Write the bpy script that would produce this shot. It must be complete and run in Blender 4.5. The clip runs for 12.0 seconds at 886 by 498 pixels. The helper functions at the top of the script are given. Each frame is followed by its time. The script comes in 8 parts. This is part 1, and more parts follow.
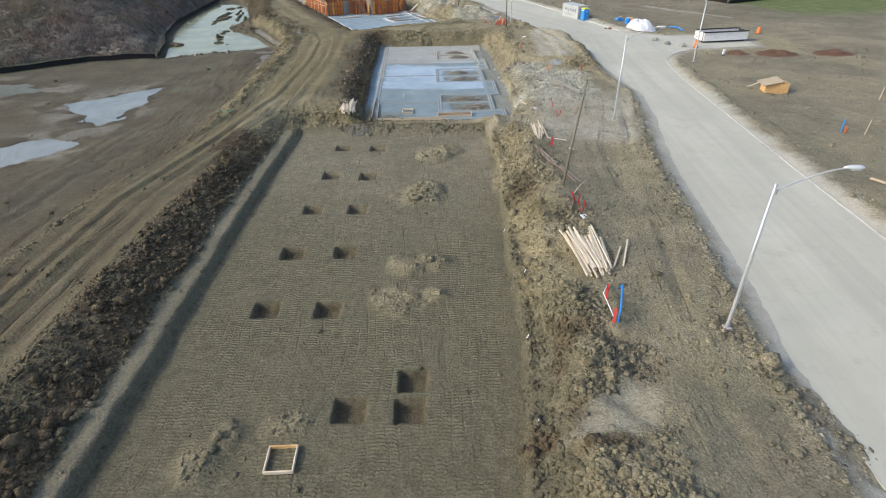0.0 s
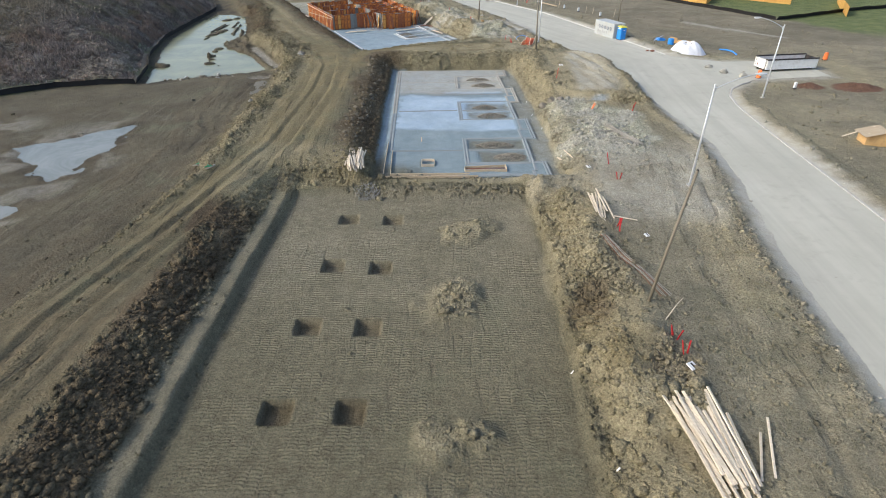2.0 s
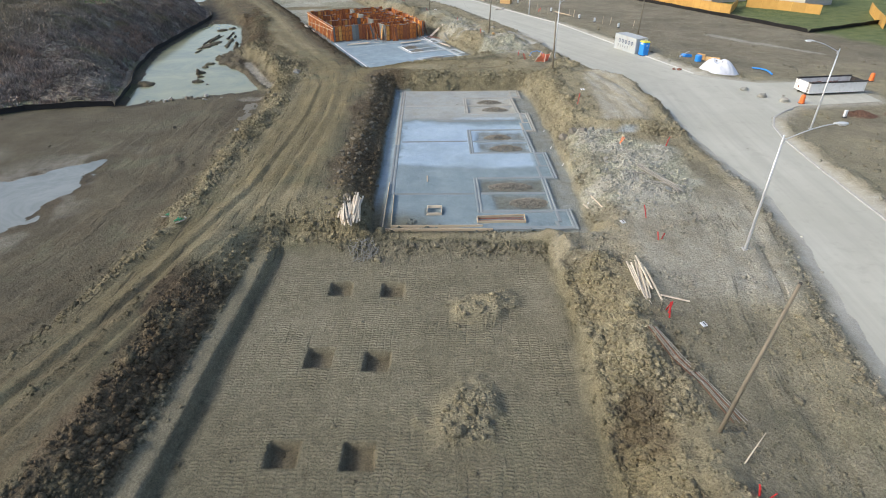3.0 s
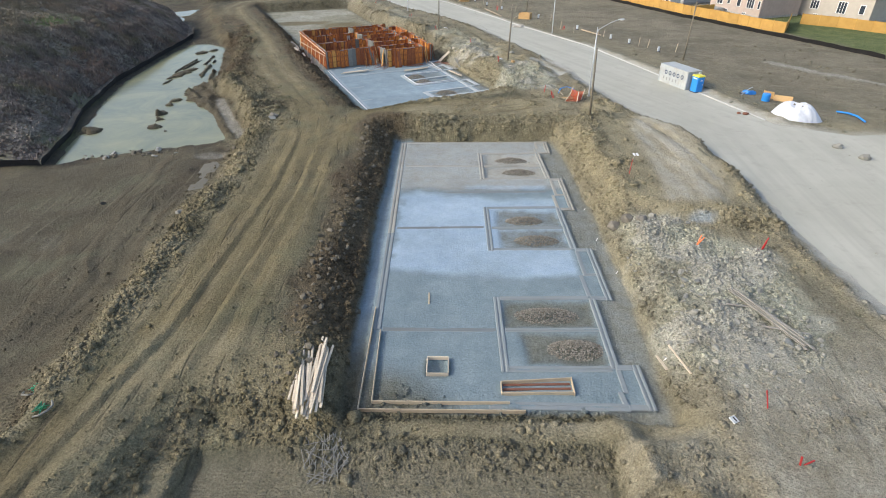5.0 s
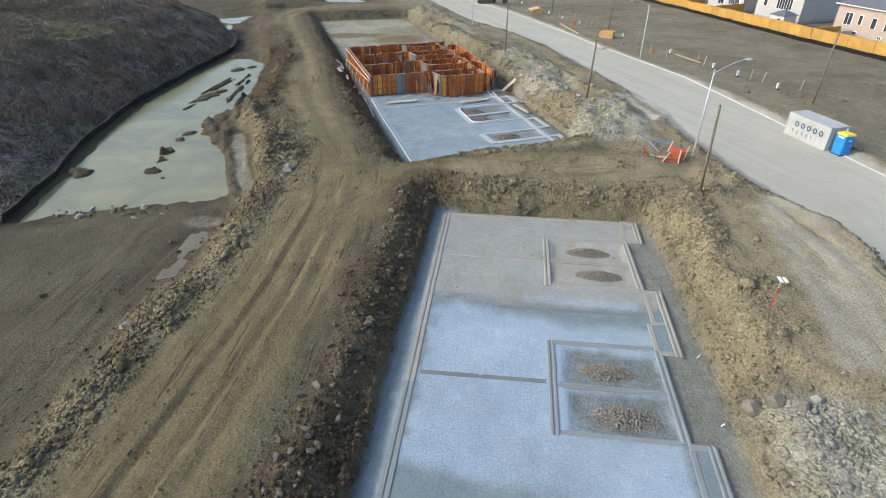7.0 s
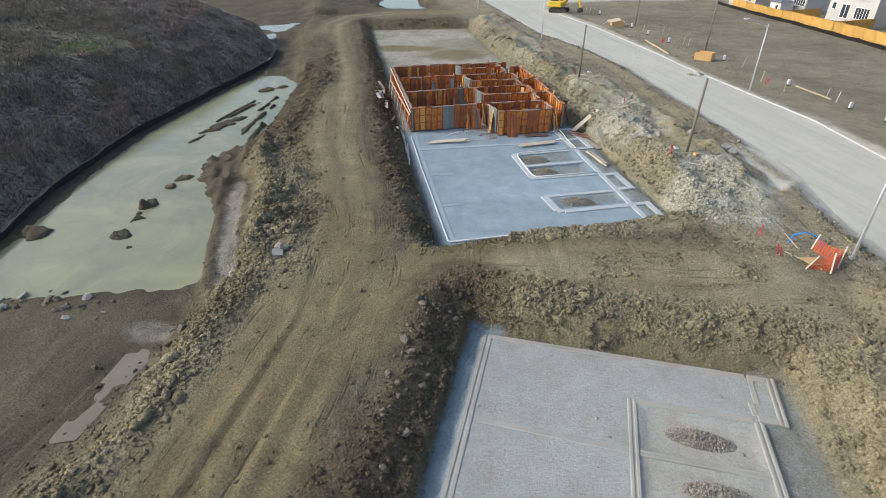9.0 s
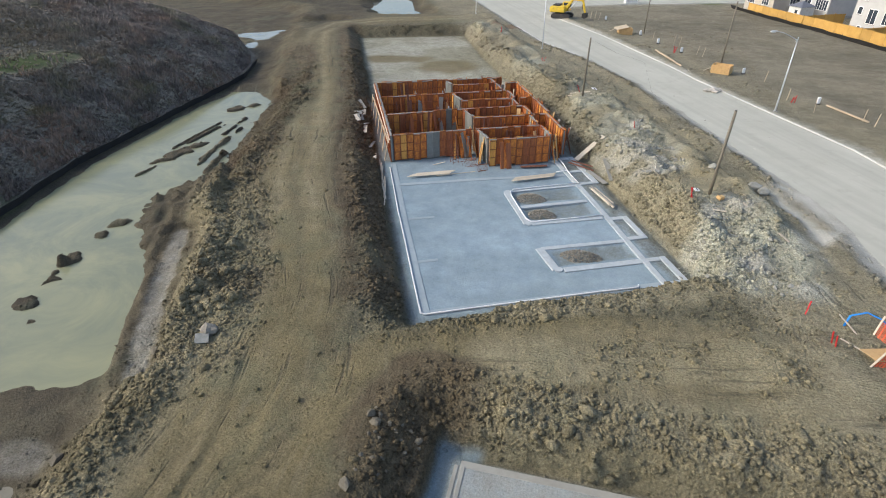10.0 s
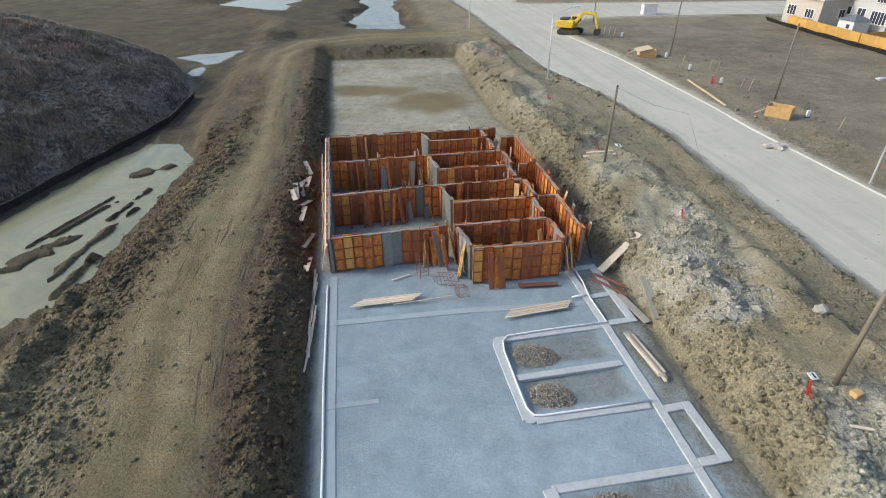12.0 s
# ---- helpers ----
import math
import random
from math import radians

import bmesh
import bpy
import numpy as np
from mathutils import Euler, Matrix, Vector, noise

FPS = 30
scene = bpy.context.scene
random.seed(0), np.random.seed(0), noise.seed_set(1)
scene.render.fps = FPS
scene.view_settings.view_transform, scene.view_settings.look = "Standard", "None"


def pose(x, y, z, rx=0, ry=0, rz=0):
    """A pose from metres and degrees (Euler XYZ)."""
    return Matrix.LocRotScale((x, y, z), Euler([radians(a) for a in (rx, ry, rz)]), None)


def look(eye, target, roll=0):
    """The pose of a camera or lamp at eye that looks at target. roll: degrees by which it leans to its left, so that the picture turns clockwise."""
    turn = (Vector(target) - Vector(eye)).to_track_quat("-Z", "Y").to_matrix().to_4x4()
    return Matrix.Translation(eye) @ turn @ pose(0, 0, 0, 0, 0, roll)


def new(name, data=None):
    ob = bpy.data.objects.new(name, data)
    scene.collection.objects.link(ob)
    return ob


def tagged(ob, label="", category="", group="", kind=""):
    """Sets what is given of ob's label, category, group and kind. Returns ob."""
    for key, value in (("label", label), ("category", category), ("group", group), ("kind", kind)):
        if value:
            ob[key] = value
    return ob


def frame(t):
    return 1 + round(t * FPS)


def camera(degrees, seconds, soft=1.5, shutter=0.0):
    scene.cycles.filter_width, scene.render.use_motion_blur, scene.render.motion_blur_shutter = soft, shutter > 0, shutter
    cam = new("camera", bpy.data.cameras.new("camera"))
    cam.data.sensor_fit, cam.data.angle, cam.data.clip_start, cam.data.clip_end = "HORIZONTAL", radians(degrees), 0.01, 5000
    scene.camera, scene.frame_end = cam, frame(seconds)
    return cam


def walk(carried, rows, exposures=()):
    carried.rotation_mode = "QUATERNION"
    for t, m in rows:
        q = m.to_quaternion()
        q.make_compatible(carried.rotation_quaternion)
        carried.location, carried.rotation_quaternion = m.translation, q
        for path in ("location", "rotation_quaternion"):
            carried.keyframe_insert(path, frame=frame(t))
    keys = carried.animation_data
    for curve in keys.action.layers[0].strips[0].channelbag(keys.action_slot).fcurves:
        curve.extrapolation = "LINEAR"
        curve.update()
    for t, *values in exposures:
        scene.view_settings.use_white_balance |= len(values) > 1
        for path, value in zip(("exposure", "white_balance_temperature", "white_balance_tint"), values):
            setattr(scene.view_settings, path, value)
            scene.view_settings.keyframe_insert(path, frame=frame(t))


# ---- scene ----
cam = camera(78.2, 12.0, soft=1.0)
METRES, EYE, TILT, LEAN, TURN = 93.6, 19.0, 0.0, 0.0, -0.5
ROWS = [
    (0.0, 0.0, 0.0, 0.0, -0.41, -32.15, 0.65),
    (0.5, -0.0042, 0.0296, 0.0008, -0.31, -32.14, 0.57),
    (1.0, -0.0094, 0.0632, 0.0022, -0.21, -32.14, 0.46),
    (1.5, -0.0152, 0.097, 0.0039, 0.04, -32.13, 0.38),
    (2.0, -0.0202, 0.1351, 0.0061, 0.3, -32.14, 0.3),
    (2.5, -0.0226, 0.1747, 0.0094, 0.56, -32.11, 0.25),
    (3.0, -0.024, 0.2181, 0.0124, 0.88, -32.14, 0.25),
    (5.0, -0.0258, 0.39, 0.0183, 1.99, -32.11, 0.4),
    (5.5, -0.0263, 0.4309, 0.0189, 2.17, -32.09, 0.41),
    (6.0, -0.0269, 0.4727, 0.0191, 2.56, -32.09, 0.39),
    (6.5, -0.0273, 0.5122, 0.0188, 6.66, -32.03, 0.27),
    (7.0, -0.0294, 0.5508, 0.0189, 8.89, -32.03, 0.24),
    (9.0, -0.0467, 0.7079, 0.0156, 15.63, -32.08, 0.4),
    (9.5, -0.0489, 0.7527, 0.0152, 15.95, -32.11, 0.51),
    (10.0, -0.0505, 0.7976, 0.0151, 16.1, -32.16, 0.58),
    (10.5, -0.0535, 0.8453, 0.0147, 16.09, -32.21, 0.65),
    (11.0, -0.058, 0.8931, 0.0139, 16.21, -32.25, 0.71),
    (11.5, -0.0666, 0.9442, 0.0136, 16.28, -32.29, 0.74),
    (12.0, -0.0795, 0.994, 0.0135, 16.28, -32.31, 0.8),
]
walk(cam, [(t, pose(0, 0, EYE, TILT, LEAN, TURN) @ pose(METRES * x, METRES * y, METRES * z, 90 + pitch, roll, yaw)) for t, x, y, z, yaw, pitch, roll in ROWS], ((0.0, 0.2), (3.2, 0.2), (6.0, 0.14), (9.0, 0.17), (12.0, 0.1)))

# ---- daylight: hazy low sun from the west side ----
SUN_AZ, SUN_EL = 256.0, 34.0          # compass degrees from +y, clockwise
world = bpy.data.worlds.new("sky")
scene.world = world
world.use_nodes = True
wn = world.node_tree.nodes
sky = wn.new("ShaderNodeTexSky")
sky.sky_type = "NISHITA"
sky.sun_disc = False
sky.sun_elevation, sky.sun_rotation = radians(SUN_EL), radians(SUN_AZ)
sky.air_density, sky.dust_density, sky.ozone_density = 1.0, 3.0, 1.0
wn["Background"].inputs[1].default_value = 0.205
world.node_tree.links.new(sky.outputs[0], wn["Background"].inputs[0])
sun_data = bpy.data.lights.new("sun", "SUN")
sun_data.energy, sun_data.angle, sun_data.color = 1.62, radians(9.0), (1.0, 0.99, 0.87)
sun = new("sun", sun_data)
_d = Vector((math.sin(radians(SUN_AZ)) * math.cos(radians(SUN_EL)), math.cos(radians(SUN_AZ)) * math.cos(radians(SUN_EL)), math.sin(radians(SUN_EL))))
sun.matrix_world = look(_d * 100, (0, 0, 0))


# ---- small geometry kit ----
class Geo:
    """Collects vertices and faces for one mesh."""

    def __init__(self):
        self.v, self.f = [], []

    def add(self, verts, faces, m=None):
        n = len(self.v)
        self.v += [tuple(m @ Vector(p)) if m else tuple(p) for p in verts]
        self.f += [tuple(i + n for i in f) for f in faces]
        return self

    def box(self, c, s, m=None):
        x, y, z = (a / 2 for a in s)
        vs = [(c[0] + i * x, c[1] + j * y, c[2] + k * z) for i in (-1, 1) for j in (-1, 1) for k in (-1, 1)]
        return self.add(vs, [(0, 1, 3, 2), (4, 6, 7, 5), (0, 4, 5, 1), (2, 3, 7, 6), (0, 2, 6, 4), (1, 5, 7, 3)], m)

    def soft(self, c, s, b=0.02, m=None):
        """A box with chamfered edges."""
        h = [a / 2 for a in s]
        b = min(b, min(h) * 0.6)
        vs, idx = [], {}
        for i in (-1, 1):
            for j in (-1, 1):
                for k in (-1, 1):
                    for ax in range(3):
                        p = [i * h[0], j * h[1], k * h[2]]
                        for o in range(3):
                            if o != ax:
                                p[o] -= (i, j, k)[o] * b
                        idx[i, j, k, ax] = len(vs)
                        vs.append((c[0] + p[0], c[1] + p[1], c[2] + p[2]))
        fs = []
        for ax in range(3):
            o1, o2 = (ax + 1) % 3, (ax + 2) % 3
            for s_ in (-1, 1):
                quad = []
                for a, e in ((-1, -1), (1, -1), (1, 1), (-1, 1)):
                    k = [0, 0, 0]
                    k[ax], k[o1], k[o2] = s_, a, e
                    quad.append(idx[k[0], k[1], k[2], ax])
                fs.append(tuple(quad if s_ > 0 else quad[::-1]))
            for a in (-1, 1):
                for e in (-1, 1):
                    k0, k1 = [0, 0, 0], [0, 0, 0]
                    k0[ax], k1[ax] = -1, 1
                    k0[o1] = k1[o1] = a
                    k0[o2] = k1[o2] = e
                    q = (idx[(*k0, o1)], idx[(*k1, o1)], idx[(*k1, o2)], idx[(*k0, o2)])
                    fs.append(q if a * e > 0 else q[::-1])
        for i in (-1, 1):
            for j in (-1, 1):
                for k in (-1, 1):
                    t = (idx[i, j, k, 0], idx[i, j, k, 1], idx[i, j, k, 2])
                    fs.append(t if i * j * k > 0 else t[::-1])
        return self.add(vs, fs, m)

    def tube(self, pts, r, n=8, caps=True):
        """A round bar along points; r is one radius or one per point."""
        pts = [Vector(p) for p in pts]
        rs = r if isinstance(r, (list, tuple)) else [r] * len(pts)
        base = len(self.v)
        for i, p in enumerate(pts):
            d = (pts[min(i + 1, len(pts) - 1)] - pts[max(i - 1, 0)]).normalized()
            a = d.cross(Vector((0, 0, 1) if abs(d.z) < 0.9 else (1, 0, 0))).normalized()
            b = d.cross(a)
            for k in range(n):
                w = 2 * math.pi * k / n
                self.v.append(tuple(p + (a * math.cos(w) + b * math.sin(w)) * rs[i]))
        for i in range(len(pts) - 1):
            for k in range(n):
                q = base + i * n
                self.f.append((q + k, q + n + k, q + n + (k + 1) % n, q + (k + 1) % n))
        if caps:
            self.f.append(tuple(base + k for k in range(n)))
            self.f.append(tuple(base + (len(pts) - 1) * n + k for k in range(n))[::-1])
        return self

    def prism(self, poly, z0, z1):
        """An upright block on a counter-clockwise outline."""
        n = len(poly)
        vs = [(x, y, z0) for x, y in poly] + [(x, y, z1) for x, y in poly]
        fs = [tuple(range(n))[::-1], tuple(range(n, 2 * n))]
        fs += [(i, (i + 1) % n, n + (i + 1) % n, n + i) for i in range(n)]
        return self.add(vs, fs)

    def bar(self, p0, p1, w, h, roll=0.0):
        """A chamfered plank from p0 to p1, w wide and h thick."""
        p0, p1 = Vector(p0), Vector(p1)
        d = p1 - p0
        q = d.to_track_quat("X", "Z").to_matrix().to_4x4()
        m = Matrix.Translation((p0 + p1) / 2) @ q @ pose(0, 0, 0, roll, 0, 0)
        return self.soft((0, 0, 0), (d.length, w, h), min(w, h) * 0.15, m)

    def blob(self, c, s, jitter=0.2, n=1, seed=0):
        """A rough stone: a jittered icosphere."""
        rnd = random.Random(seed)
        bm = bmesh.new()
        bmesh.ops.create_icosphere(bm, subdivisions=n, radius=1)
        vs = []
        for p in bm.verts:
            k = 1 + rnd.uniform(-jitter, jitter)
            j = [rnd.uniform(-0.8, 0.8) * jitter if n == 1 else 0.0 for _ in range(3)]
            vs.append((c[0] + (p.co.x * k + j[0]) * s[0], c[1] + (p.co.y * k + j[1]) * s[1], c[2] + (p.co.z * k + j[2]) * s[2]))
        fs = [tuple(v.index for v in f.verts) for f in bm.faces]
        bm.free()
        return self.add(vs, fs)

    def mesh(self, name, material=None, smooth=False):
        me = bpy.data.meshes.new(name)
        me.from_pydata(self.v, [], self.f)
        if material:
            me.materials.append(material)
        if smooth:
            me.polygons.foreach_set("use_smooth", [True] * len(me.polygons))
        me.update()
        return me


def part(name, geo, material, parent, label="", smooth=False):
    """Links a Geo (or a ready mesh) as one mesh object under a thing or part."""
    me = geo if isinstance(geo, bpy.types.Mesh) else geo.mesh(name, material, smooth)
    ob = new(name, me)
    ob.parent = parent
    if label:
        ob["label"] = label
    return ob


def thing(name, label, category, m=None, group="", kind=""):
    ob = new(name)
    ob.empty_display_size = 0.2
    if m is not None:
        ob.matrix_world = m
    return tagged(ob, label, category, group, kind)


def solid(name, geo, material, label, category, m=None, group="", kind="", smooth=False):
    ob = new(name, geo.mesh(name, material, smooth))
    if m is not None:
        ob.matrix_world = m
    return tagged(ob, label, category, group, kind)


# ---- materials ----
def node_mat(name):
    mt = bpy.data.materials.new(name)
    mt.use_nodes = True
    nt = mt.node_tree
    return mt, nt, nt.nodes["Principled BSDF"]


def mixc(nt, fac, a, b, mode="MIX"):
    n = nt.nodes.new("ShaderNodeMix")
    n.data_type, n.blend_type = "RGBA", mode
    for sock, val in ((n.inputs[0], fac), (n.inputs[6], a), (n.inputs[7], b)):
        if isinstance(val, bpy.types.NodeSocket):
            nt.links.new(val, sock)
        else:
            sock.default_value = val
    return n.outputs[2]


def calc(nt, op, a, b=0.0, c=0.0, clamp=False):
    n = nt.nodes.new("ShaderNodeMath")
    n.operation, n.use_clamp = op, clamp
    for sock, val in zip(n.inputs, (a, b, c)):
        if isinstance(val, bpy.types.NodeSocket):
            nt.links.new(val, sock)
        else:
            sock.default_value = val
    return n.outputs[0]


def noise_of(nt, scale, detail=4.0, rough=0.6, vec=None, dist=0.0):
    n = nt.nodes.new("ShaderNodeTexNoise")
    n.inputs["Scale"].default_value, n.inputs["Detail"].default_value = scale, detail
    n.inputs["Roughness"].default_value, n.inputs["Distortion"].default_value = rough, dist
    if vec is not None:
        nt.links.new(vec, n.inputs["Vector"])
    return n.outputs[0]


def ramp(nt, fac, lo, hi):
    n = nt.nodes.new("ShaderNodeMapRange")
    n.inputs[1].default_value, n.inputs[2].default_value = lo, hi
    nt.links.new(fac, n.inputs[0])
    return n.outputs[0]


def coords(nt, kind="Object"):
    return nt.nodes.new("ShaderNodeTexCoord").outputs[kind]


def bump_to(nt, bsdf, height, strength, distance):
    n = nt.nodes.new("ShaderNodeBump")
    n.inputs["Strength"].default_value, n.inputs["Distance"].default_value = strength, distance
    nt.links.new(height, n.inputs["Height"])
    nt.links.new(n.outputs[0], bsdf.inputs["Normal"])


def simple(name, c1, c2, rough=0.7, metal=0.0, scale=3.0, fine=40.0, bump=0.15, dist=0.01, per_object=0.0, stretch=None, dirt=None):
    """A two-scale weathered surface between two colours; dirt adds a third in stains."""
    mt, nt, bs = node_mat(name)
    co = coords(nt)
    if stretch:
        mp = nt.nodes.new("ShaderNodeMapping")
        mp.inputs["Scale"].default_value = stretch
        nt.links.new(co, mp.inputs[0])
        co = mp.outputs[0]
    big, small = noise_of(nt, scale, vec=co), noise_of(nt, fine, 3.0, vec=co)
    f = calc(nt, "ADD", calc(nt, "MULTIPLY", ramp(nt, big, 0.3, 0.7), 0.65), calc(nt, "MULTIPLY", small, 0.35))
    col = mixc(nt, f, c1, c2)
    if dirt:
        col = mixc(nt, calc(nt, "MULTIPLY", ramp(nt, noise_of(nt, scale * 0.6, 6.0, 0.7, co), 0.5, 0.72), 0.75), col, dirt)
    if per_object:
        rnd = nt.nodes.new("ShaderNodeObjectInfo").outputs["Random"]
        k = calc(nt, "ADD", calc(nt, "MULTIPLY", rnd, 2 * per_object), 1 - per_object)
        g = nt.nodes.new("ShaderNodeCombineColor")
        for i in range(3):
            nt.links.new(k, g.inputs[i])
        col = mixc(nt, 1.0, col, g.outputs[0], "MULTIPLY")
    nt.links.new(col, bs.inputs["Base Color"])
    bs.inputs["Roughness"].default_value, bs.inputs["Metallic"].default_value = rough, metal
    if bump:
        bump_to(nt, bs, small, bump, dist)
    return mt


# soil types: attribute, two colours, scale of the blotches; the dark topsoil row also paints shade
BROWN_SOILS = (
    ("track", (0.171, 0.135, 0.063, 1), (0.239, 0.190, 0.091, 1), 0.5),
    ("topsoil_shade", (0.096, 0.071, 0.043, 1), (0.173, 0.130, 0.080, 1), 0.9),
    ("field", (0.110, 0.099, 0.067, 1), (0.167, 0.149, 0.101, 1), 0.25),
    ("mud", (0.062, 0.052, 0.040, 1), (0.122, 0.103, 0.066, 1), 0.3),
    ("verge", (0.265, 0.236, 0.166, 1), (0.365, 0.328, 0.237, 1), 0.4),
    ("tan", (0.305, 0.266, 0.168, 1), (0.41, 0.36, 0.234, 1), 0.7),
)
OTHER_SOILS = (
    ("rubble", (0.417, 0.411, 0.319, 1), (0.564, 0.558, 0.441, 1), 0.6),
    ("dust", (0.462, 0.446, 0.391, 1), (0.561, 0.544, 0.482, 1), 0.3),
    ("gravel", (0.203, 0.266, 0.294, 1), (0.27, 0.338, 0.366, 1), 0.8),
    ("pale", (0.38, 0.50, 0.63, 1), (0.47, 0.59, 0.70, 1), 0.5),
    ("ochre", (0.17, 0.135, 0.068, 1), (0.22, 0.18, 0.096, 1), 0.4),
    ("veg", (0.20, 0.175, 0.14, 1), (0.37, 0.325, 0.255, 1), 0.3),
    ("green", (0.115, 0.15, 0.055, 1), (0.19, 0.215, 0.085, 1), 0.5),
    ("redsoil", (0.14, 0.075, 0.05, 1), (0.21, 0.12, 0.08, 1), 0.8),
)


def soil_material():
    mt, nt, bs = node_mat("soil")
    co = coords(nt, "Object")
    fine, mid = noise_of(nt, 9.0, 6.0, 0.8, co), noise_of(nt, 2.2, 5.0, 0.65, co)
    broad = noise_of(nt, 0.25, 3.0, 0.6, co)
    edge = calc(nt, "MULTIPLY", calc(nt, "SUBTRACT", noise_of(nt, 1.1, 6.0, 0.7, co), 0.5), 0.9)
    col = mixc(nt, ramp(nt, mid, 0.3, 0.7), (0.138, 0.124, 0.080, 1), (0.205, 0.187, 0.122, 1))
    for key, a, b, scale in BROWN_SOILS + OTHER_SOILS:
        at = nt.nodes.new("ShaderNodeAttribute")
        at.attribute_name = key
        w = at.outputs["Fac"]
        inner = calc(nt, "MULTIPLY", calc(nt, "MULTIPLY", w, calc(nt, "SUBTRACT", 1.0, w)), 4.0)
        w = calc(nt, "ADD", w, calc(nt, "MULTIPLY", edge, inner), clamp=True)
        own = mixc(nt, ramp(nt, noise_of(nt, scale, 5.0, 0.68, co), 0.33, 0.67), a, b)
        col = mixc(nt, w, col, own)
    # wheel and track marks that follow the haul road
    def attr(key):
        a = nt.nodes.new("ShaderNodeAttribute")
        a.attribute_name = key
        return a.outputs["Fac"]

    lane = nt.nodes.new("ShaderNodeCombineXYZ")
    nt.links.new(calc(nt, "ADD", attr("across"), calc(nt, "MULTIPLY", broad, 0.25)), lane.inputs[0])
    nt.links.new(calc(nt, "MULTIPLY", attr("along"), 0.09), lane.inputs[1])
    lines = noise_of(nt, 2.0, 2.5, 0.6, lane.outputs[0])
    tread = attr("tread")
    groove = calc(nt, "MULTIPLY", ramp(nt, lines, 0.40, 0.33), tread)
    crest = calc(nt, "MULTIPLY", ramp(nt, lines, 0.56, 0.68), tread)
    col = mixc(nt, calc(nt, "MULTIPLY", groove, 0.6), col, (0.105, 0.092, 0.064, 1))
    col = mixc(nt, calc(nt, "MULTIPLY", crest, 0.25), col, (0.33, 0.29, 0.195, 1))
    moss = calc(nt, "MULTIPLY", ramp(nt, noise_of(nt, 0.22, 4.0, 0.6, co, 0.8), 0.52, 0.66), calc(nt, "MULTIPLY", tread, 0.3))
    col = mixc(nt, moss, col, (0.17, 0.185, 0.115, 1))
    isl = nt.nodes.new("ShaderNodeNewGeometry").outputs["Random Per Island"]
    ev = nt.nodes.new("ShaderNodeAttribute")
    ev.attribute_name = "even"
    rough_k = calc(nt, "SUBTRACT", 1.0, calc(nt, "MULTIPLY", ev.outputs["Fac"], 0.72))
    k = calc(nt, "ADD", calc(nt, "MULTIPLY", calc(nt, "SUBTRACT", ramp(nt, fine, 0.32, 0.68), 0.5), calc(nt, "MULTIPLY", rough_k, 0.82)), 1.0)
    k = calc(nt, "MULTIPLY", k, calc(nt, "ADD", calc(nt, "MULTIPLY", isl, 0.45), 0.8))
    k = calc(nt, "MULTIPLY", k, calc(nt, "ADD", calc(nt, "MULTIPLY", broad, 0.25), 0.75))
    grit = ramp(nt, noise_of(nt, 24.0, 4.0, 0.8, co), 0.34, 0.66)
    k = calc(nt, "MULTIPLY", k, calc(nt, "ADD", calc(nt, "MULTIPLY", calc(nt, "SUBTRACT", grit, 0.5), calc(nt, "MULTIPLY", rough_k, 0.55)), 1.0))
    # angular broken lumps: two sizes of cells
    lumps = 0.0
    for sc_, amp in ((2.4, 0.6), (5.5, 0.4)):
        vb = nt.nodes.new("ShaderNodeTexVoronoi")
        vb.inputs["Scale"].default_value = sc_
        nt.links.new(co, vb.inputs["Vector"])
        sp = nt.nodes.new("ShaderNodeSeparateColor")
        nt.links.new(vb.outputs["Color"], sp.inputs[0])
        lumps = calc(nt, "ADD", calc(nt, "MULTIPLY", calc(nt, "SUBTRACT", sp.outputs[0], vb.outputs["Distance"]), amp), lumps)
    broken = calc(nt, "MULTIPLY", attr("coarse"), calc(nt, "MULTIPLY", rough_k, ramp(nt, mid, 0.38, 0.55)))
    k = calc(nt, "MULTIPLY", k, calc(nt, "ADD", calc(nt, "MULTIPLY", calc(nt, "MULTIPLY", lumps, broken), 0.6), 1.0))
    # lanes of grouser prints: short cross bars in chevrons, pressed in patches
    sep = nt.nodes.new("ShaderNodeSeparateXYZ")
    nt.links.new(co, sep.inputs[0])
    wander = noise_of(nt, 0.16, 2.0, 0.5, co)
    lane_x = calc(nt, "ADD", calc(nt, "DIVIDE", sep.outputs[0], 0.48), calc(nt, "MULTIPLY", wander, 4.0))
    within = calc(nt, "ABSOLUTE", calc(nt, "SUBTRACT", calc(nt, "FRACT", lane_x), 0.5))
    along = calc(nt, "ADD", calc(nt, "ADD", sep.outputs[1], calc(nt, "MULTIPLY", within, 0.1)), calc(nt, "MULTIPLY", noise_of(nt, 0.9, 3.0, 0.6, co), 0.5))
    along = calc(nt, "ADD", along, calc(nt, "MULTIPLY", calc(nt, "FLOOR", lane_x), 0.37))
    bars = calc(nt, "ADD", calc(nt, "MULTIPLY", calc(nt, "SINE", calc(nt, "MULTIPLY", along, 33.0)), 0.5), 0.5)
    bars = calc(nt, "MULTIPLY", bars, ramp(nt, within, 0.5, 0.36))
    pressed = calc(nt, "ADD", calc(nt, "MULTIPLY", ramp(nt, noise_of(nt, 0.28, 4.0, 0.6, co, 0.6), 0.42, 0.58), 0.8), 0.2)
    prints = calc(nt, "MULTIPLY", calc(nt, "MULTIPLY", bars, pressed), calc(nt, "MULTIPLY", attr("cleat"), ramp(nt, mid, 0.28, 0.58)))
    k = calc(nt, "MULTIPLY", k, calc(nt, "ADD", calc(nt, "MULTIPLY", prints, 0.22), 0.975))
    g = nt.nodes.new("ShaderNodeCombineColor")
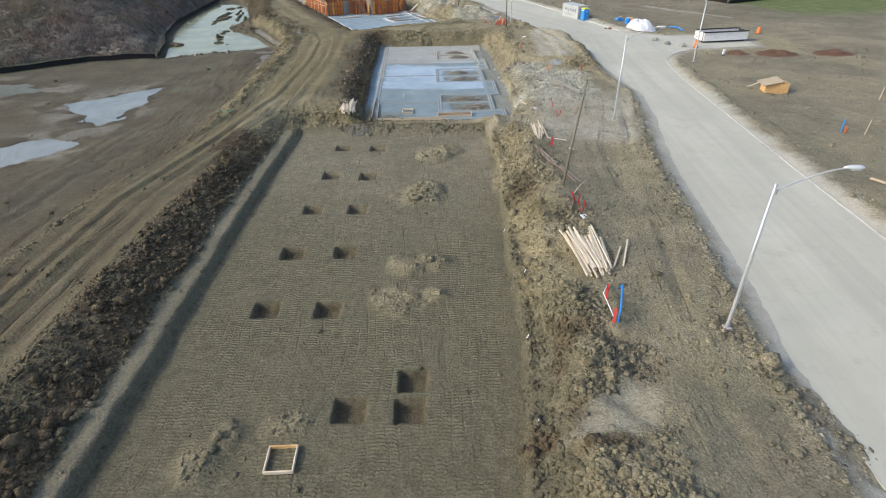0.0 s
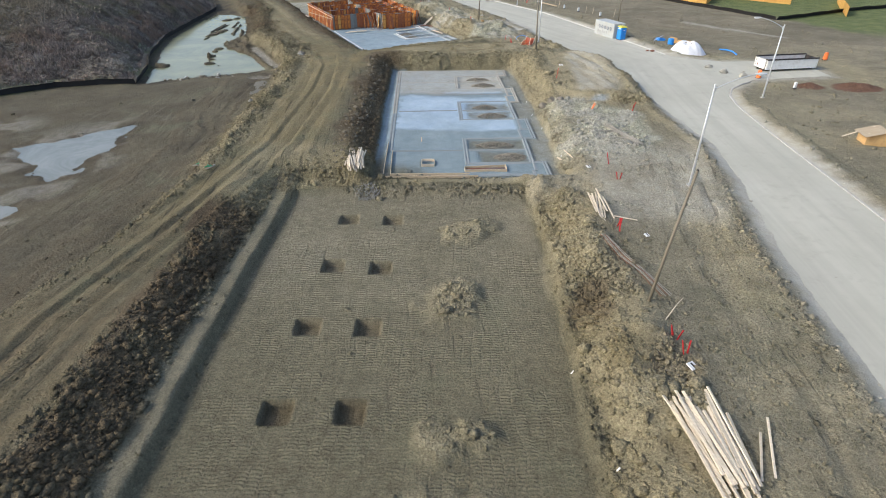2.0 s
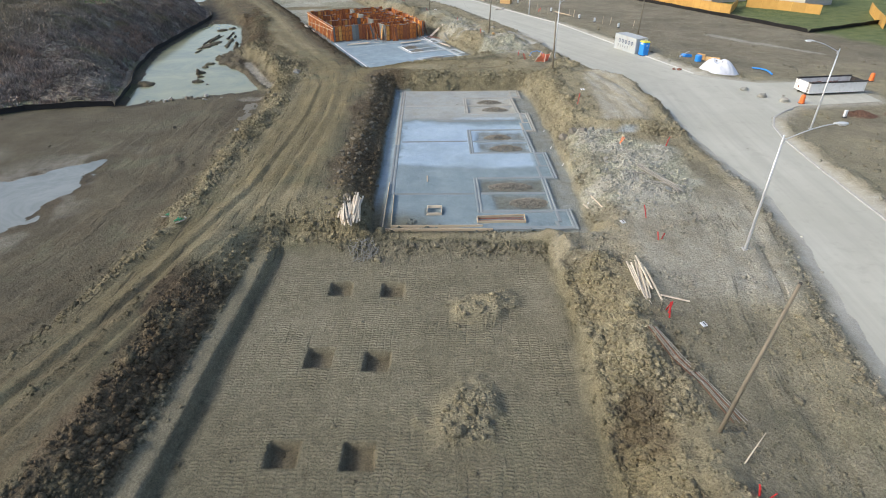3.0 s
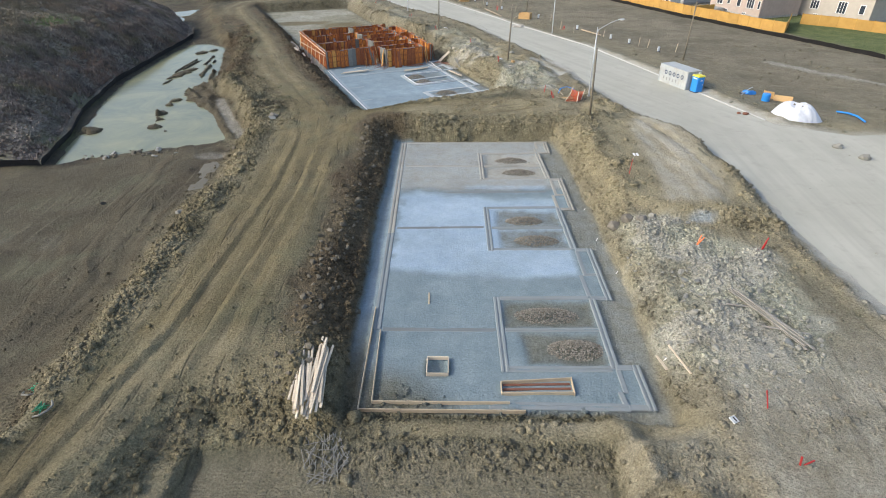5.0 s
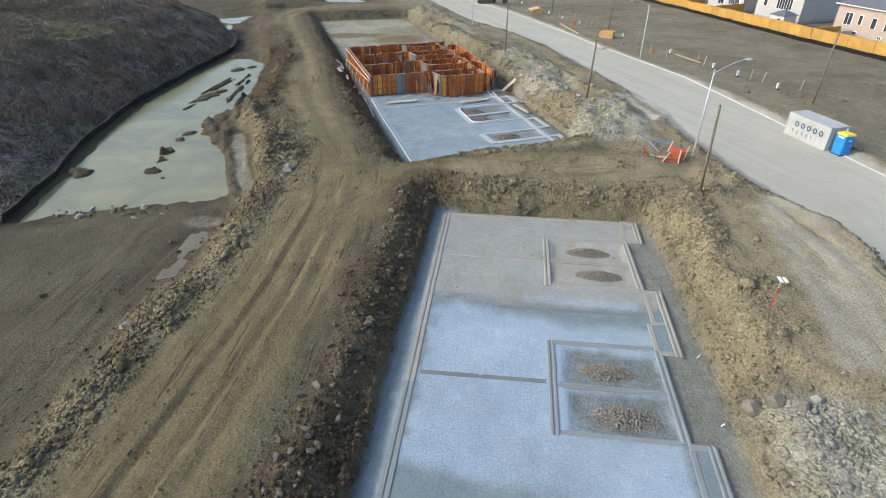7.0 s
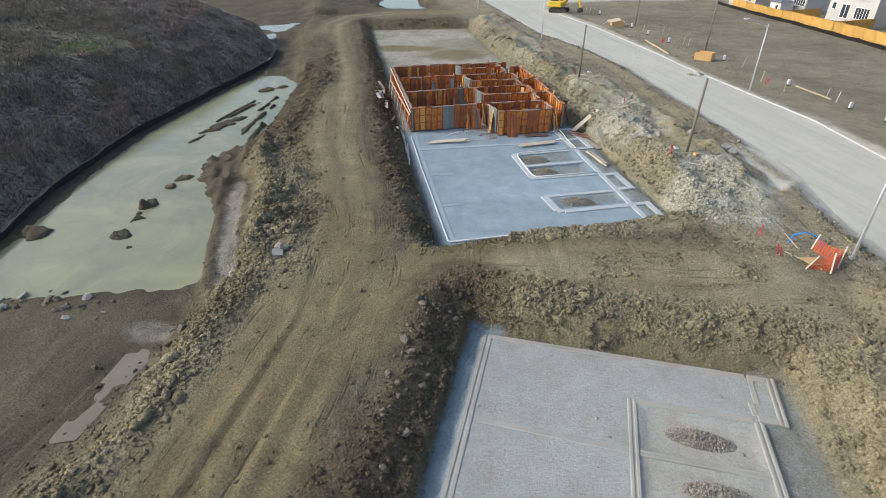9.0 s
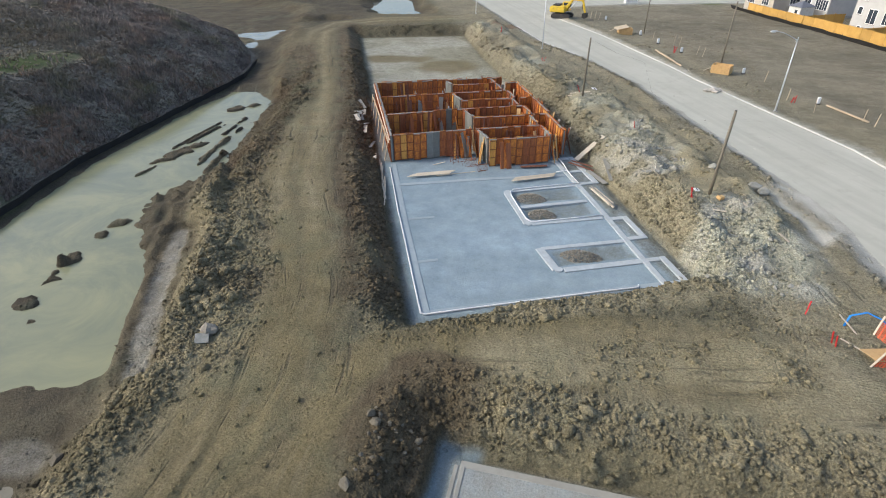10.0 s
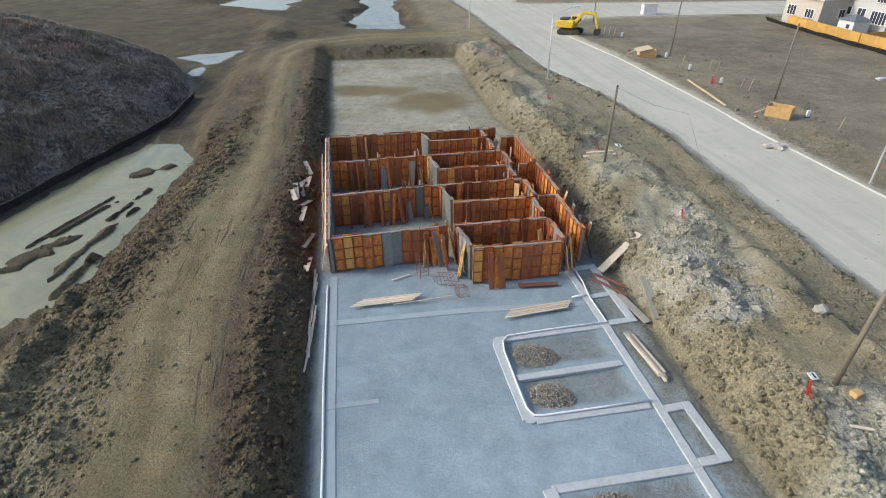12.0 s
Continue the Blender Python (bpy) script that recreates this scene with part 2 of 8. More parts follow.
    for i in range(3):
        nt.links.new(k, g.inputs[i])
    nt.links.new(mixc(nt, 1.0, col, g.outputs[0], "MULTIPLY"), bs.inputs["Base Color"])
    bs.inputs["Roughness"].default_value = 0.92
    bs.inputs["Specular IOR Level"].default_value = 0.25
    vor = nt.nodes.new("ShaderNodeTexVoronoi")
    vor.inputs["Scale"].default_value = 7.0
    nt.links.new(co, vor.inputs["Vector"])
    cleats = calc(nt, "MULTIPLY", prints, 0.8)
    ro = nt.nodes.new("ShaderNodeAttribute")
    ro.attribute_name = "coarse"
    h = calc(nt, "ADD", calc(nt, "ADD", calc(nt, "MULTIPLY", fine, 0.9), calc(nt, "MULTIPLY", grit, 0.12)), calc(nt, "MULTIPLY", calc(nt, "ADD", vor.outputs["Distance"], mid), calc(nt, "ADD", ro.outputs["Fac"], 0.25)))
    bump_to(nt, bs, calc(nt, "ADD", calc(nt, "ADD", calc(nt, "MULTIPLY", h, rough_k), calc(nt, "MULTIPLY", lumps, calc(nt, "MULTIPLY", broken, 1.3))), calc(nt, "SUBTRACT", cleats, calc(nt, "MULTIPLY", groove, 0.55))), 1.0, 0.1)
    return mt


SOIL = soil_material()


def water_material(name, c1, c2, rough):
    mt, nt, bs = node_mat(name)
    co = coords(nt)
    nt.links.new(mixc(nt, ramp(nt, noise_of(nt, 0.14, 6.0, 0.7, co, 1.2), 0.36, 0.64), c1, c2), bs.inputs["Base Color"])
    bs.inputs["Roughness"].default_value, bs.inputs["IOR"].default_value = rough, 1.33
    bump_to(nt, bs, noise_of(nt, 3.0, 2.0, 0.5, co), 0.05, 0.02)
    return mt


SILT_WATER = water_material("silty_water", (0.20, 0.215, 0.145, 1), (0.29, 0.29, 0.17, 1), 0.10)
SILT_FILM = water_material("silt_film", (0.14, 0.13, 0.10, 1), (0.20, 0.185, 0.145, 1), 0.6)
CLEAR_WATER = water_material("puddle_water", (0.15, 0.165, 0.15, 1), (0.23, 0.245, 0.225, 1), 0.08)


def road_material():
    mt, nt, bs = node_mat("dusty_road")
    co = coords(nt)
    col = mixc(nt, ramp(nt, noise_of(nt, 0.16, 6.0, 0.65, co), 0.3, 0.7), (0.43, 0.425, 0.355, 1), (0.525, 0.52, 0.448, 1))
    # drawn-out wheel streaks: along y on the near stretch, turned 26 degrees on the far one
    def drawn(turn):
        rot = nt.nodes.new("ShaderNodeVectorRotate")
        rot.rotation_type = "Z_AXIS"
        rot.inputs["Angle"].default_value = radians(turn)
        nt.links.new(co, rot.inputs["Vector"])
        mp = nt.nodes.new("ShaderNodeMapping")
        mp.inputs["Scale"].default_value = (0.9, 0.03, 1)
        nt.links.new(rot.outputs[0], mp.inputs[0])
        return noise_of(nt, 1.0, 4.0, 0.6, mp.outputs[0])

    sep = nt.nodes.new("ShaderNodeSeparateXYZ")
    nt.links.new(co, sep.inputs[0])
    far_part = ramp(nt, sep.outputs[1], 82.0, 96.0)
    both = nt.nodes.new("ShaderNodeMix")
    nt.links.new(far_part, both.inputs[0])
    nt.links.new(drawn(4.0), both.inputs[2])
    nt.links.new(drawn(-26.0), both.inputs[3])
    streak = ramp(nt, both.outputs[0], 0.42, 0.68)
    col = mixc(nt, calc(nt, "MULTIPLY", streak, 0.6), col, (0.37, 0.36, 0.305, 1))
    col = mixc(nt, calc(nt, "MULTIPLY", ramp(nt, noise_of(nt, 0.7, 6.0, 0.72, co), 0.54, 0.72), 0.6), col, (0.36, 0.34, 0.285, 1))
    grit = noise_of(nt, 30.0, 4.0, 0.7, co)
    col = mixc(nt, calc(nt, "MULTIPLY", grit, 0.25), col, (0.33, 0.31, 0.28, 1))
    nt.links.new(col, bs.inputs["Base Color"])
    bs.inputs["Roughness"].default_value = 0.9
    bump_to(nt, bs, grit, 0.3, 0.01)
    return mt


ROAD_MAT = road_material()
KERB_CONCRETE = simple("kerb_concrete", (0.50, 0.495, 0.465, 1), (0.62, 0.61, 0.58, 1), 0.8, fine=25, dirt=(0.42, 0.40, 0.35, 1))
NETTING = simple("orange_netting", (0.55, 0.10, 0.04, 1), (0.68, 0.15, 0.06, 1), 0.6)
SPOIL_STONE = simple("spoil_stone", (0.105, 0.09, 0.066, 1), (0.20, 0.175, 0.13, 1), 0.9, scale=3, fine=20, bump=0.5, dist=0.03, per_object=0.3)
CONCRETE = simple("concrete", (0.36, 0.355, 0.335, 1), (0.47, 0.46, 0.44, 1), 0.85, fine=25, dirt=(0.25, 0.225, 0.185, 1))
FRESH_CONCRETE = simple("fresh_concrete", (0.36, 0.40, 0.425, 1), (0.47, 0.51, 0.53, 1), 0.8, fine=30, dirt=(0.31, 0.325, 0.325, 1))
BED_CONCRETE = simple("bed_concrete", (0.275, 0.33, 0.365, 1), (0.345, 0.40, 0.43, 1), 0.85, scale=0.8, fine=30, dirt=(0.24, 0.29, 0.32, 1))
DAMP_CONCRETE = simple("damp_concrete", (0.205, 0.235, 0.248, 1), (0.275, 0.305, 0.315, 1), 0.75, scale=0.6, fine=30, dirt=(0.25, 0.255, 0.24, 1))
DUSTY_CONCRETE = simple("dusty_concrete", (0.30, 0.295, 0.265, 1), (0.385, 0.375, 0.335, 1), 0.85, scale=0.6, fine=30, dirt=(0.25, 0.235, 0.20, 1))
# darker concrete with the shade of a recess put into its colour
SHADE_CONCRETE = simple("shade_concrete", (0.15, 0.17, 0.178, 1), (0.22, 0.24, 0.245, 1), 0.6, scale=0.6, fine=30, dirt=(0.19, 0.185, 0.165, 1))
WOOD = simple("weathered_timber", (0.42, 0.33, 0.225, 1), (0.60, 0.50, 0.36, 1), 0.8, scale=2.0, stretch=(0.6, 6, 6), per_object=0.22)
GREY_WOOD = simple("grey_timber", (0.24, 0.225, 0.195, 1), (0.37, 0.35, 0.31, 1), 0.85, scale=2.0, stretch=(0.6, 6, 6), per_object=0.2)
PALE_WOOD = simple("pale_stakes", (0.52, 0.44, 0.33, 1), (0.72, 0.63, 0.5, 1), 0.8, scale=2.0, stretch=(1, 5, 5), per_object=0.2)
POLE_WOOD = simple("pole_wood", (0.15, 0.13, 0.095, 1), (0.235, 0.205, 0.155, 1), 0.85, scale=1.2, stretch=(8, 8, 0.7))
PLY = simple("plywood", (0.55, 0.34, 0.14, 1), (0.68, 0.45, 0.21, 1), 0.7, per_object=0.12, dirt=(0.42, 0.25, 0.11, 1))
FENCE_WOOD = simple("fence_wood", (0.44, 0.25, 0.06, 1), (0.58, 0.35, 0.095, 1), 0.7, scale=1.0, per_object=0.12)
GALV = simple("galvanised_steel", (0.50, 0.52, 0.54, 1), (0.62, 0.64, 0.66, 1), 0.45, 0.55, fine=15, bump=0.03)
LAMP_HEAD = simple("lamp_head", (0.6, 0.62, 0.63, 1), (0.72, 0.74, 0.75, 1), 0.4, 0.3, bump=0)
WHITE = simple("white_paint", (0.68, 0.69, 0.69, 1), (0.8, 0.8, 0.79, 1), 0.5, dirt=(0.5, 0.48, 0.43, 1))
WHITE_CLEAN = simple("white_plastic", (0.76, 0.77, 0.78, 1), (0.84, 0.84, 0.84, 1), 0.45, bump=0.05)
CONT_WHITE = simple("container_paint", (0.40, 0.43, 0.44, 1), (0.50, 0.525, 0.525, 1), 0.5, scale=1.2, dirt=(0.36, 0.31, 0.25, 1))
WORN_GREY = simple("worn_lettering", (0.22, 0.23, 0.235, 1), (0.36, 0.37, 0.37, 1), 0.6, scale=3)
NAVY = simple("navy_lettering", (0.05, 0.07, 0.13, 1), (0.075, 0.1, 0.17, 1), 0.5, bump=0)
BLUE = simple("blue_plastic", (0.02, 0.22, 0.68, 1), (0.03, 0.30, 0.78, 1), 0.4, bump=0.03)
YELLOW = simple("yellow_plastic", (0.72, 0.66, 0.04, 1), (0.8, 0.74, 0.08, 1), 0.4, bump=0.03)
MACHINE_YELLOW = simple("machine_yellow", (0.66, 0.44, 0.03, 1), (0.76, 0.54, 0.05, 1), 0.5, dirt=(0.25, 0.19, 0.09, 1))
DARK_STEEL = simple("dark_steel", (0.03, 0.03, 0.032, 1), (0.065, 0.062, 0.06, 1), 0.6, 0.4, dirt=(0.16, 0.12, 0.085, 1))
RUST = simple("rusty_steel", (0.17, 0.07, 0.045, 1), (0.28, 0.125, 0.08, 1), 0.8, 0.2)
RED = simple("red_paint", (0.46, 0.02, 0.025, 1), (0.58, 0.04, 0.035, 1), 0.55, bump=0.05)
ORANGE = simple("orange_plastic", (0.80, 0.16, 0.035, 1), (0.9, 0.23, 0.06, 1), 0.55, bump=0.05)
GREEN_STRAP = simple("green_strap", (0.015, 0.2, 0.09, 1), (0.03, 0.34, 0.17, 1), 0.45, scale=6)
OLD_WOOD = simple("weathered_stick", (0.17, 0.165, 0.145, 1), (0.33, 0.32, 0.28, 1), 0.85, scale=5)
TARP = simple("white_tarp", (0.56, 0.59, 0.66, 1), (0.72, 0.74, 0.79, 1), 0.5, scale=1.5, bump=0.2)
SILT_FABRIC = simple("silt_fabric", (0.014, 0.014, 0.017, 1), (0.03, 0.03, 0.034, 1), 0.75, scale=1.0)
GLASS = simple("window_glass", (0.03, 0.04, 0.055, 1), (0.06, 0.075, 0.095, 1), 0.08, bump=0)
ROOF = simple("roof_shingle", (0.10, 0.115, 0.15, 1), (0.165, 0.18, 0.22, 1), 0.85, scale=4, fine=60)
ROOF_GREY = simple("roof_shingle_grey", (0.20, 0.19, 0.185, 1), (0.28, 0.265, 0.26, 1), 0.85, scale=4, fine=60)
BRICK_PINK = simple("pink_brick", (0.42, 0.34, 0.30, 1), (0.53, 0.44, 0.39, 1), 0.85, scale=1, fine=30)
BRICK_BEIGE = simple("beige_brick", (0.45, 0.41, 0.36, 1), (0.55, 0.51, 0.455, 1), 0.85, scale=1, fine=30)
BRICK_GREY = simple("grey_brick", (0.46, 0.46, 0.46, 1), (0.56, 0.56, 0.56, 1), 0.85, scale=1, fine=30)
BARK_STONE = simple("stone", (0.17, 0.152, 0.125, 1), (0.29, 0.265, 0.22, 1), 0.9, scale=3, fine=20, bump=0.5, dist=0.03, per_object=0.2)
LIME_STONE = simple("pale_stone", (0.235, 0.228, 0.198, 1), (0.375, 0.368, 0.325, 1), 0.9, scale=3, fine=20, bump=0.4, dist=0.03, per_object=0.15)


def panel_material():
    """Release-oiled plywood: each panel takes its own tone from orange to rust brown, a few are grey."""
    mt, nt, bs = node_mat("form_plywood")
    co = coords(nt)
    rnd = nt.nodes.new("ShaderNodeObjectInfo").outputs["Random"]
    stain = noise_of(nt, 2.2, 6.0, 0.7, co, 0.4)
    c = mixc(nt, ramp(nt, stain, 0.36, 0.64), (0.78, 0.28, 0.04, 1), (0.40, 0.10, 0.03, 1))
    c = mixc(nt, ramp(nt, rnd, 0.35, 0.9), c, mixc(nt, stain, (0.24, 0.065, 0.03, 1), (0.46, 0.145, 0.045, 1)))
    c = mixc(nt, ramp(nt, rnd, 0.16, 0.08), c, (0.74, 0.36, 0.08, 1))
    mp = nt.nodes.new("ShaderNodeMapping")
    mp.inputs["Scale"].default_value = (7.0, 7.0, 0.7)
    nt.links.new(co, mp.inputs[0])
    runs = noise_of(nt, 1.0, 4.0, 0.65, mp.outputs[0])
    c = mixc(nt, calc(nt, "MULTIPLY", ramp(nt, calc(nt, "ADD", runs, calc(nt, "MULTIPLY", rnd, 0.12)), 0.5, 0.72), 0.7), c, (0.15, 0.05, 0.03, 1))
    c = mixc(nt, calc(nt, "MULTIPLY", ramp(nt, noise_of(nt, 1.6, 5.0, 0.75, co), 0.58, 0.75), 0.3), c, (0.50, 0.33, 0.22, 1))
    nt.links.new(c, bs.inputs["Base Color"])
    bs.inputs["Roughness"].default_value = 0.6
    bump_to(nt, bs, noise_of(nt, 30.0, 3.0, 0.6, co), 0.15, 0.005)
    return mt


FORM_PLY = panel_material()
FORM_STEEL = simple("form_steel", (0.24, 0.075, 0.03, 1), (0.36, 0.125, 0.05, 1), 0.65, 0.2, per_object=0.3)
FORM_CORE = simple("form_core", (0.21, 0.205, 0.19, 1), (0.33, 0.32, 0.30, 1), 0.85, fine=25)
FORM_GREY = simple("form_grey", (0.15, 0.155, 0.145, 1), (0.25, 0.255, 0.24, 1), 0.6, per_object=0.3)


# ---- the lie of the land ----
def vnoise(x, y, s, seed):
    x, y = x / s, y / s
    xi, yi = np.floor(x).astype(np.int64), np.floor(y).astype(np.int64)
    fx, fy = x - xi, y - yi
    fx, fy = fx * fx * (3 - 2 * fx), fy * fy * (3 - 2 * fy)

    def h(a, b):
        k = (a * 374761393 + b * 668265263 + seed * 974711) & 0x7FFFFFFF
        k = ((k ^ (k >> 13)) * 1274126177) & 0x7FFFFFFF
        return ((k ^ (k >> 16)) & 0xFFFF) / 65535.0

    return (h(xi, yi) * (1 - fx) + h(xi + 1, yi) * fx) * (1 - fy) + (h(xi, yi + 1) * (1 - fx) + h(xi + 1, yi + 1) * fx) * fy


def fbm(x, y, s, octaves=3, seed=0):
    out, amp, tot = 0.0, 1.0, 0.0
    for o in range(octaves):
        out, tot = out + amp * vnoise(x, y, s / 2**o, seed + o), tot + amp
        amp *= 0.5
    return out / tot


def step(a, b, x):
    t = np.clip((x - a) / (b - a), 0, 1)
    return t * t * (3 - 2 * t)


def line_dist(x, y, pts):
    d = np.full(np.shape(x), 1e9)
    for (x0, y0), (x1, y1) in zip(pts, pts[1:]):
        dx, dy = x1 - x0, y1 - y0
        t = np.clip(((x - x0) * dx + (y - y0) * dy) / (dx * dx + dy * dy), 0, 1)
        d = np.minimum(d, np.hypot(x - x0 - t * dx, y - y0 - t * dy))
    return d


def inside(x, y, poly):
    """Signed distance to an outline, positive inside."""
    n, hit = len(poly), np.zeros(np.shape(x), bool)
    for i in range(n):
        (x0, y0), (x1, y1) = poly[i], poly[(i + 1) % n]
        if y0 != y1:
            hit ^= ((y0 > y) != (y1 > y)) & (x < (x1 - x0) * (y - y0) / (y1 - y0) + x0)
    d = line_dist(x, y, [*poly, poly[0]])
    return np.where(hit, d, -d)


SITE_C = pose(-12.3, 97.7, 0, 0, 0, 27.2)       # the turned lots: u along their front, v towards the back


def c_xy(u, v):
    p = SITE_C @ Vector((u, v, 0))
    return p.x, p.y


TOE = [(-25.5, -40), (-25, 10), (-24.5, 25), (-24.3, 30), (-23.5, 36), (-22, 41.5), (-21.3, 54), (-22, 69), (-22.6, 80), (-23.4, 88), (-25.2, 94), (-29, 101), (-33.3, 107), (-37.5, 118), (-41.2, 131), (-49, 148), (-55, 160), (-62, 176), (-68, 190)]
LOW_FIELD = TOE + [(-140, 230), (-400, 230), (-400, -40)]
HAUL = [(-22.5, -40), (-21.6, 20), (-21.2, 34), (-18.5, 45), (-16, 58), (-15.5, 75), (-16.3, 86), (-19.4, 97), (-23, 104), (-26.6, 110), (-30.8, 120), (-36.8, 134), (-43.2, 146), (-48.2, 156), (-51.8, 165), (-51.5, 173.5), (-46, 179.5), (-36, 183), (-28, 187)]
CROSS_HAUL = [(-15.5, 84), (-11, 92), (-3, 95.5), (5, 96), (12, 93.5)]
PIT_A = [(-14, -6), (-13.8, 20), (-13.85, 34), (-13.6, 45), (-13.4, 51.9), (-4, 52.6), (4.8, 52.3), (5.1, 42), (4.6, 34), (4.3, 27), (4.2, 21), (3.8, 17), (3, 12), (2.8, -6)]
PIT_B = [(-7.4, 53.4), (-7.9, 63), (-8.2, 72), (-8.5, 89.8), (7.4, 90), (8.0, 86), (8.5, 72.5), (8.7, 63.8), (8.3, 57), (8.0, 53.6)]
PIT_C = [c_xy(*p) for p in ((-0.5, -0.9), (17.9, -0.7), (18.3, 8), (19.0, 16), (19.4, 24), (20.6, 38), (20.3, 50), (20.8, 64), (21.8, 78.5), (2.6, 81.3), (1.6, 48), (0.4, 30), (-0.2, 14))]
HILL = [(-40.6, 82.3), (-42.8, 90), (-45.8, 97), (-49, 110), (-50, 126), (-50.5, 139), (-54, 148), (-57, 153), (-62, 157.5), (-70, 162.5), (-82, 166), (-100, 168), (-150, 170), (-300, 170), (-300, 20), (-120, 30), (-76, 64), (-57.5, 73.8), (-49.5, 80.5)]
EAST_FOOT = [(-40.6, 82.3), (-42.8, 90), (-45.8, 97), (-49, 110), (-50, 126), (-50.5, 139), (-54, 148)]
SOUTH_FOOT = [(-40.6, 82.3), (-49.5, 80.5), (-57.5, 73.8), (-76, 64), (-120, 30)]
POND = [(-39.4, 82.2), (-43, 93), (-46, 103), (-48.4, 112), (-48.6, 124), (-48.6, 134), (-45.5, 135), (-40.8, 130.5), (-38.5, 124), (-36, 114), (-33.2, 107), (-29.7, 99.5), (-26.5, 92.5), (-25, 89.5), (-27.6, 87.2), (-33, 85.4)]
FIELD_PUDDLES = ([(-41.0, 60.0), (-37.1, 55.2), (-33.5, 51.8), (-32.4, 54.7), (-31.8, 60.2), (-33.2, 65.6), (-35.4, 64.6), (-36.8, 62.6), (-39.2, 61)], [(-58, 63), (-50, 62.5), (-45.5, 66), (-50, 68.5), (-58, 68)], [(-44, 44.6), (-37, 43), (-33.8, 47), (-36, 49.2), (-40, 48)])
FAR_PUDDLES = ([(-98, 211), (-84, 207), (-73, 204.5), (-76, 213), (-81, 226), (-95, 230)], [(-66, 230), (-56, 200), (-50.5, 190.4), (-44, 189.3), (-38.5, 190.4), (-46, 199), (-52, 215), (-56, 232)], [(-69, 165), (-64, 168.6), (-61.5, 171), (-60.8, 168), (-61.2, 161), (-60.2, 157), (-62, 157.5), (-63.4, 164)], [(-60.5, 176.5), (-57.5, 178.8), (-55.5, 181.5), (-58, 181)], [(-24.7, 86.2), (-23.9, 82), (-23.5, 77.5), (-24.5, 77), (-25.1, 82)])
PUDDLES = FIELD_PUDDLES + FAR_PUDDLES
ROAD_L = [(15.5, -60), (15.2, 8), (15.6, 17.6), (17.1, 27), (18.8, 41.8), (21.0, 50.5), (22.2, 58), (21.5, 64), (21.2, 70), (21.5, 77), (20.4, 87.5), (17.3, 94.5), (14.5, 105), (13.4, 113), (10.6, 121.3), (7.7, 129), (1.0, 145.5), (-5.2, 157), (-13.6, 168), (-30.8, 203.5), (-42, 225), (-56, 250)]
ROAD_R = [(-20, 262), (-29, 240), (-28, 221), (49.5, 241), (52, 226.5), (44, 223.8), (-4.4, 210), (-12.5, 205.5), (-16.4, 200), (-16, 195), (-11.5, 187), (-4.6, 175.5), (5, 156), (7.8, 149.4), (13.7, 137.8), (18.6, 128.4), (24.0, 111.4), (27.2, 100.5), (30.2, 91), (36, 88), (46, 88.5), (46, 80.5), (36, 79), (33.6, 77.4), (31.4, 75.3), (30.0, 72.6), (29.2, 69), (28.6, 62), (27.9, 49), (27.3, 38.6), (26.9, 27.6), (26.7, 8), (27, -60)]
ROAD = ROAD_L + ROAD_R
MOUND = [(9.8, 74), (12.5, 71.5), (17, 70), (20.3, 68.5), (20.7, 76), (19.6, 87), (16.3, 93), (13.6, 97.5), (12.3, 97), (11.5, 92.5), (8.6, 90.5), (9.3, 82)]
BANK_C = [c_xy(*p) for p in ((18.9, 0), (20, 10), (20.6, 22), (21.6, 38), (21.6, 60), (23, 80), (28, 80), (26.5, 40), (27.2, 22), (26.5, 6), (24, -2))]
SLAB_B = [(-7.0, 54.2), (7.48, 54.5), (7.44, 57.6), (6.4, 57.5), (6.4, 63.1), (7.38, 63.15), (7.3, 69.0), (6.3, 68.9), (6.14, 74.6), (7.15, 74.7), (7.05, 80.6), (6.1, 80.5), (5.82, 86.3), (6.87, 86.35), (6.87, 89.4), (-7.75, 89.1), (-6.95, 61)]
SLAB_C = [c_xy(*p) for p in ((-0.2, -0.4), (17.6, -0.4), (18.4, 21), (18.6, 41.6), (1.2, 41.6), (0.4, 16))]
POCKETS = [[(1.7, 57.6), (5.9, 57.6), (5.9, 60.1), (1.5, 60.0)], [(0.75, 60.6), (5.9, 60.6), (5.9, 62.9), (0.8, 62.9)], [(1.0, 69.1), (5.8, 69.1), (5.8, 71.6), (1.0, 71.6)], [(0.8, 72.1), (5.7, 72.1), (5.6, 74.6), (0.9, 74.6)], [(0.5, 80.9), (5.5, 80.9), (5.5, 83.0), (0.45, 83.0)], [(0.45, 83.5), (5.4, 83.5), (5.4, 85.9), (0.4, 85.9)],
           *[[c_xy(*p) for p in q] for q in (((10.3, 9.6), (15.5, 9.5), (15.4, 11.5), (10.3, 11.7)), ((10.3, 12.2), (15.4, 12.0), (15.3, 14.0), (10.3, 14.2)), ((10.0, 3.2), (15.4, 3.3), (15.3, 4.9), (10.0, 5.2)))]]
HOLES = [(-8.6, 47.5), (-5.4, 47.4), (-8.7, 41.4), (-5.7, 41.2), (-9.15, 35.5), (-5.85, 35.4), (-9.35, 29.6), (-6.0, 29.6), (-9.55, 23.8), (-6.15, 23.7), (-1.3, 18.3), (-4.05, 16.6), (-1.4, 16.5)]
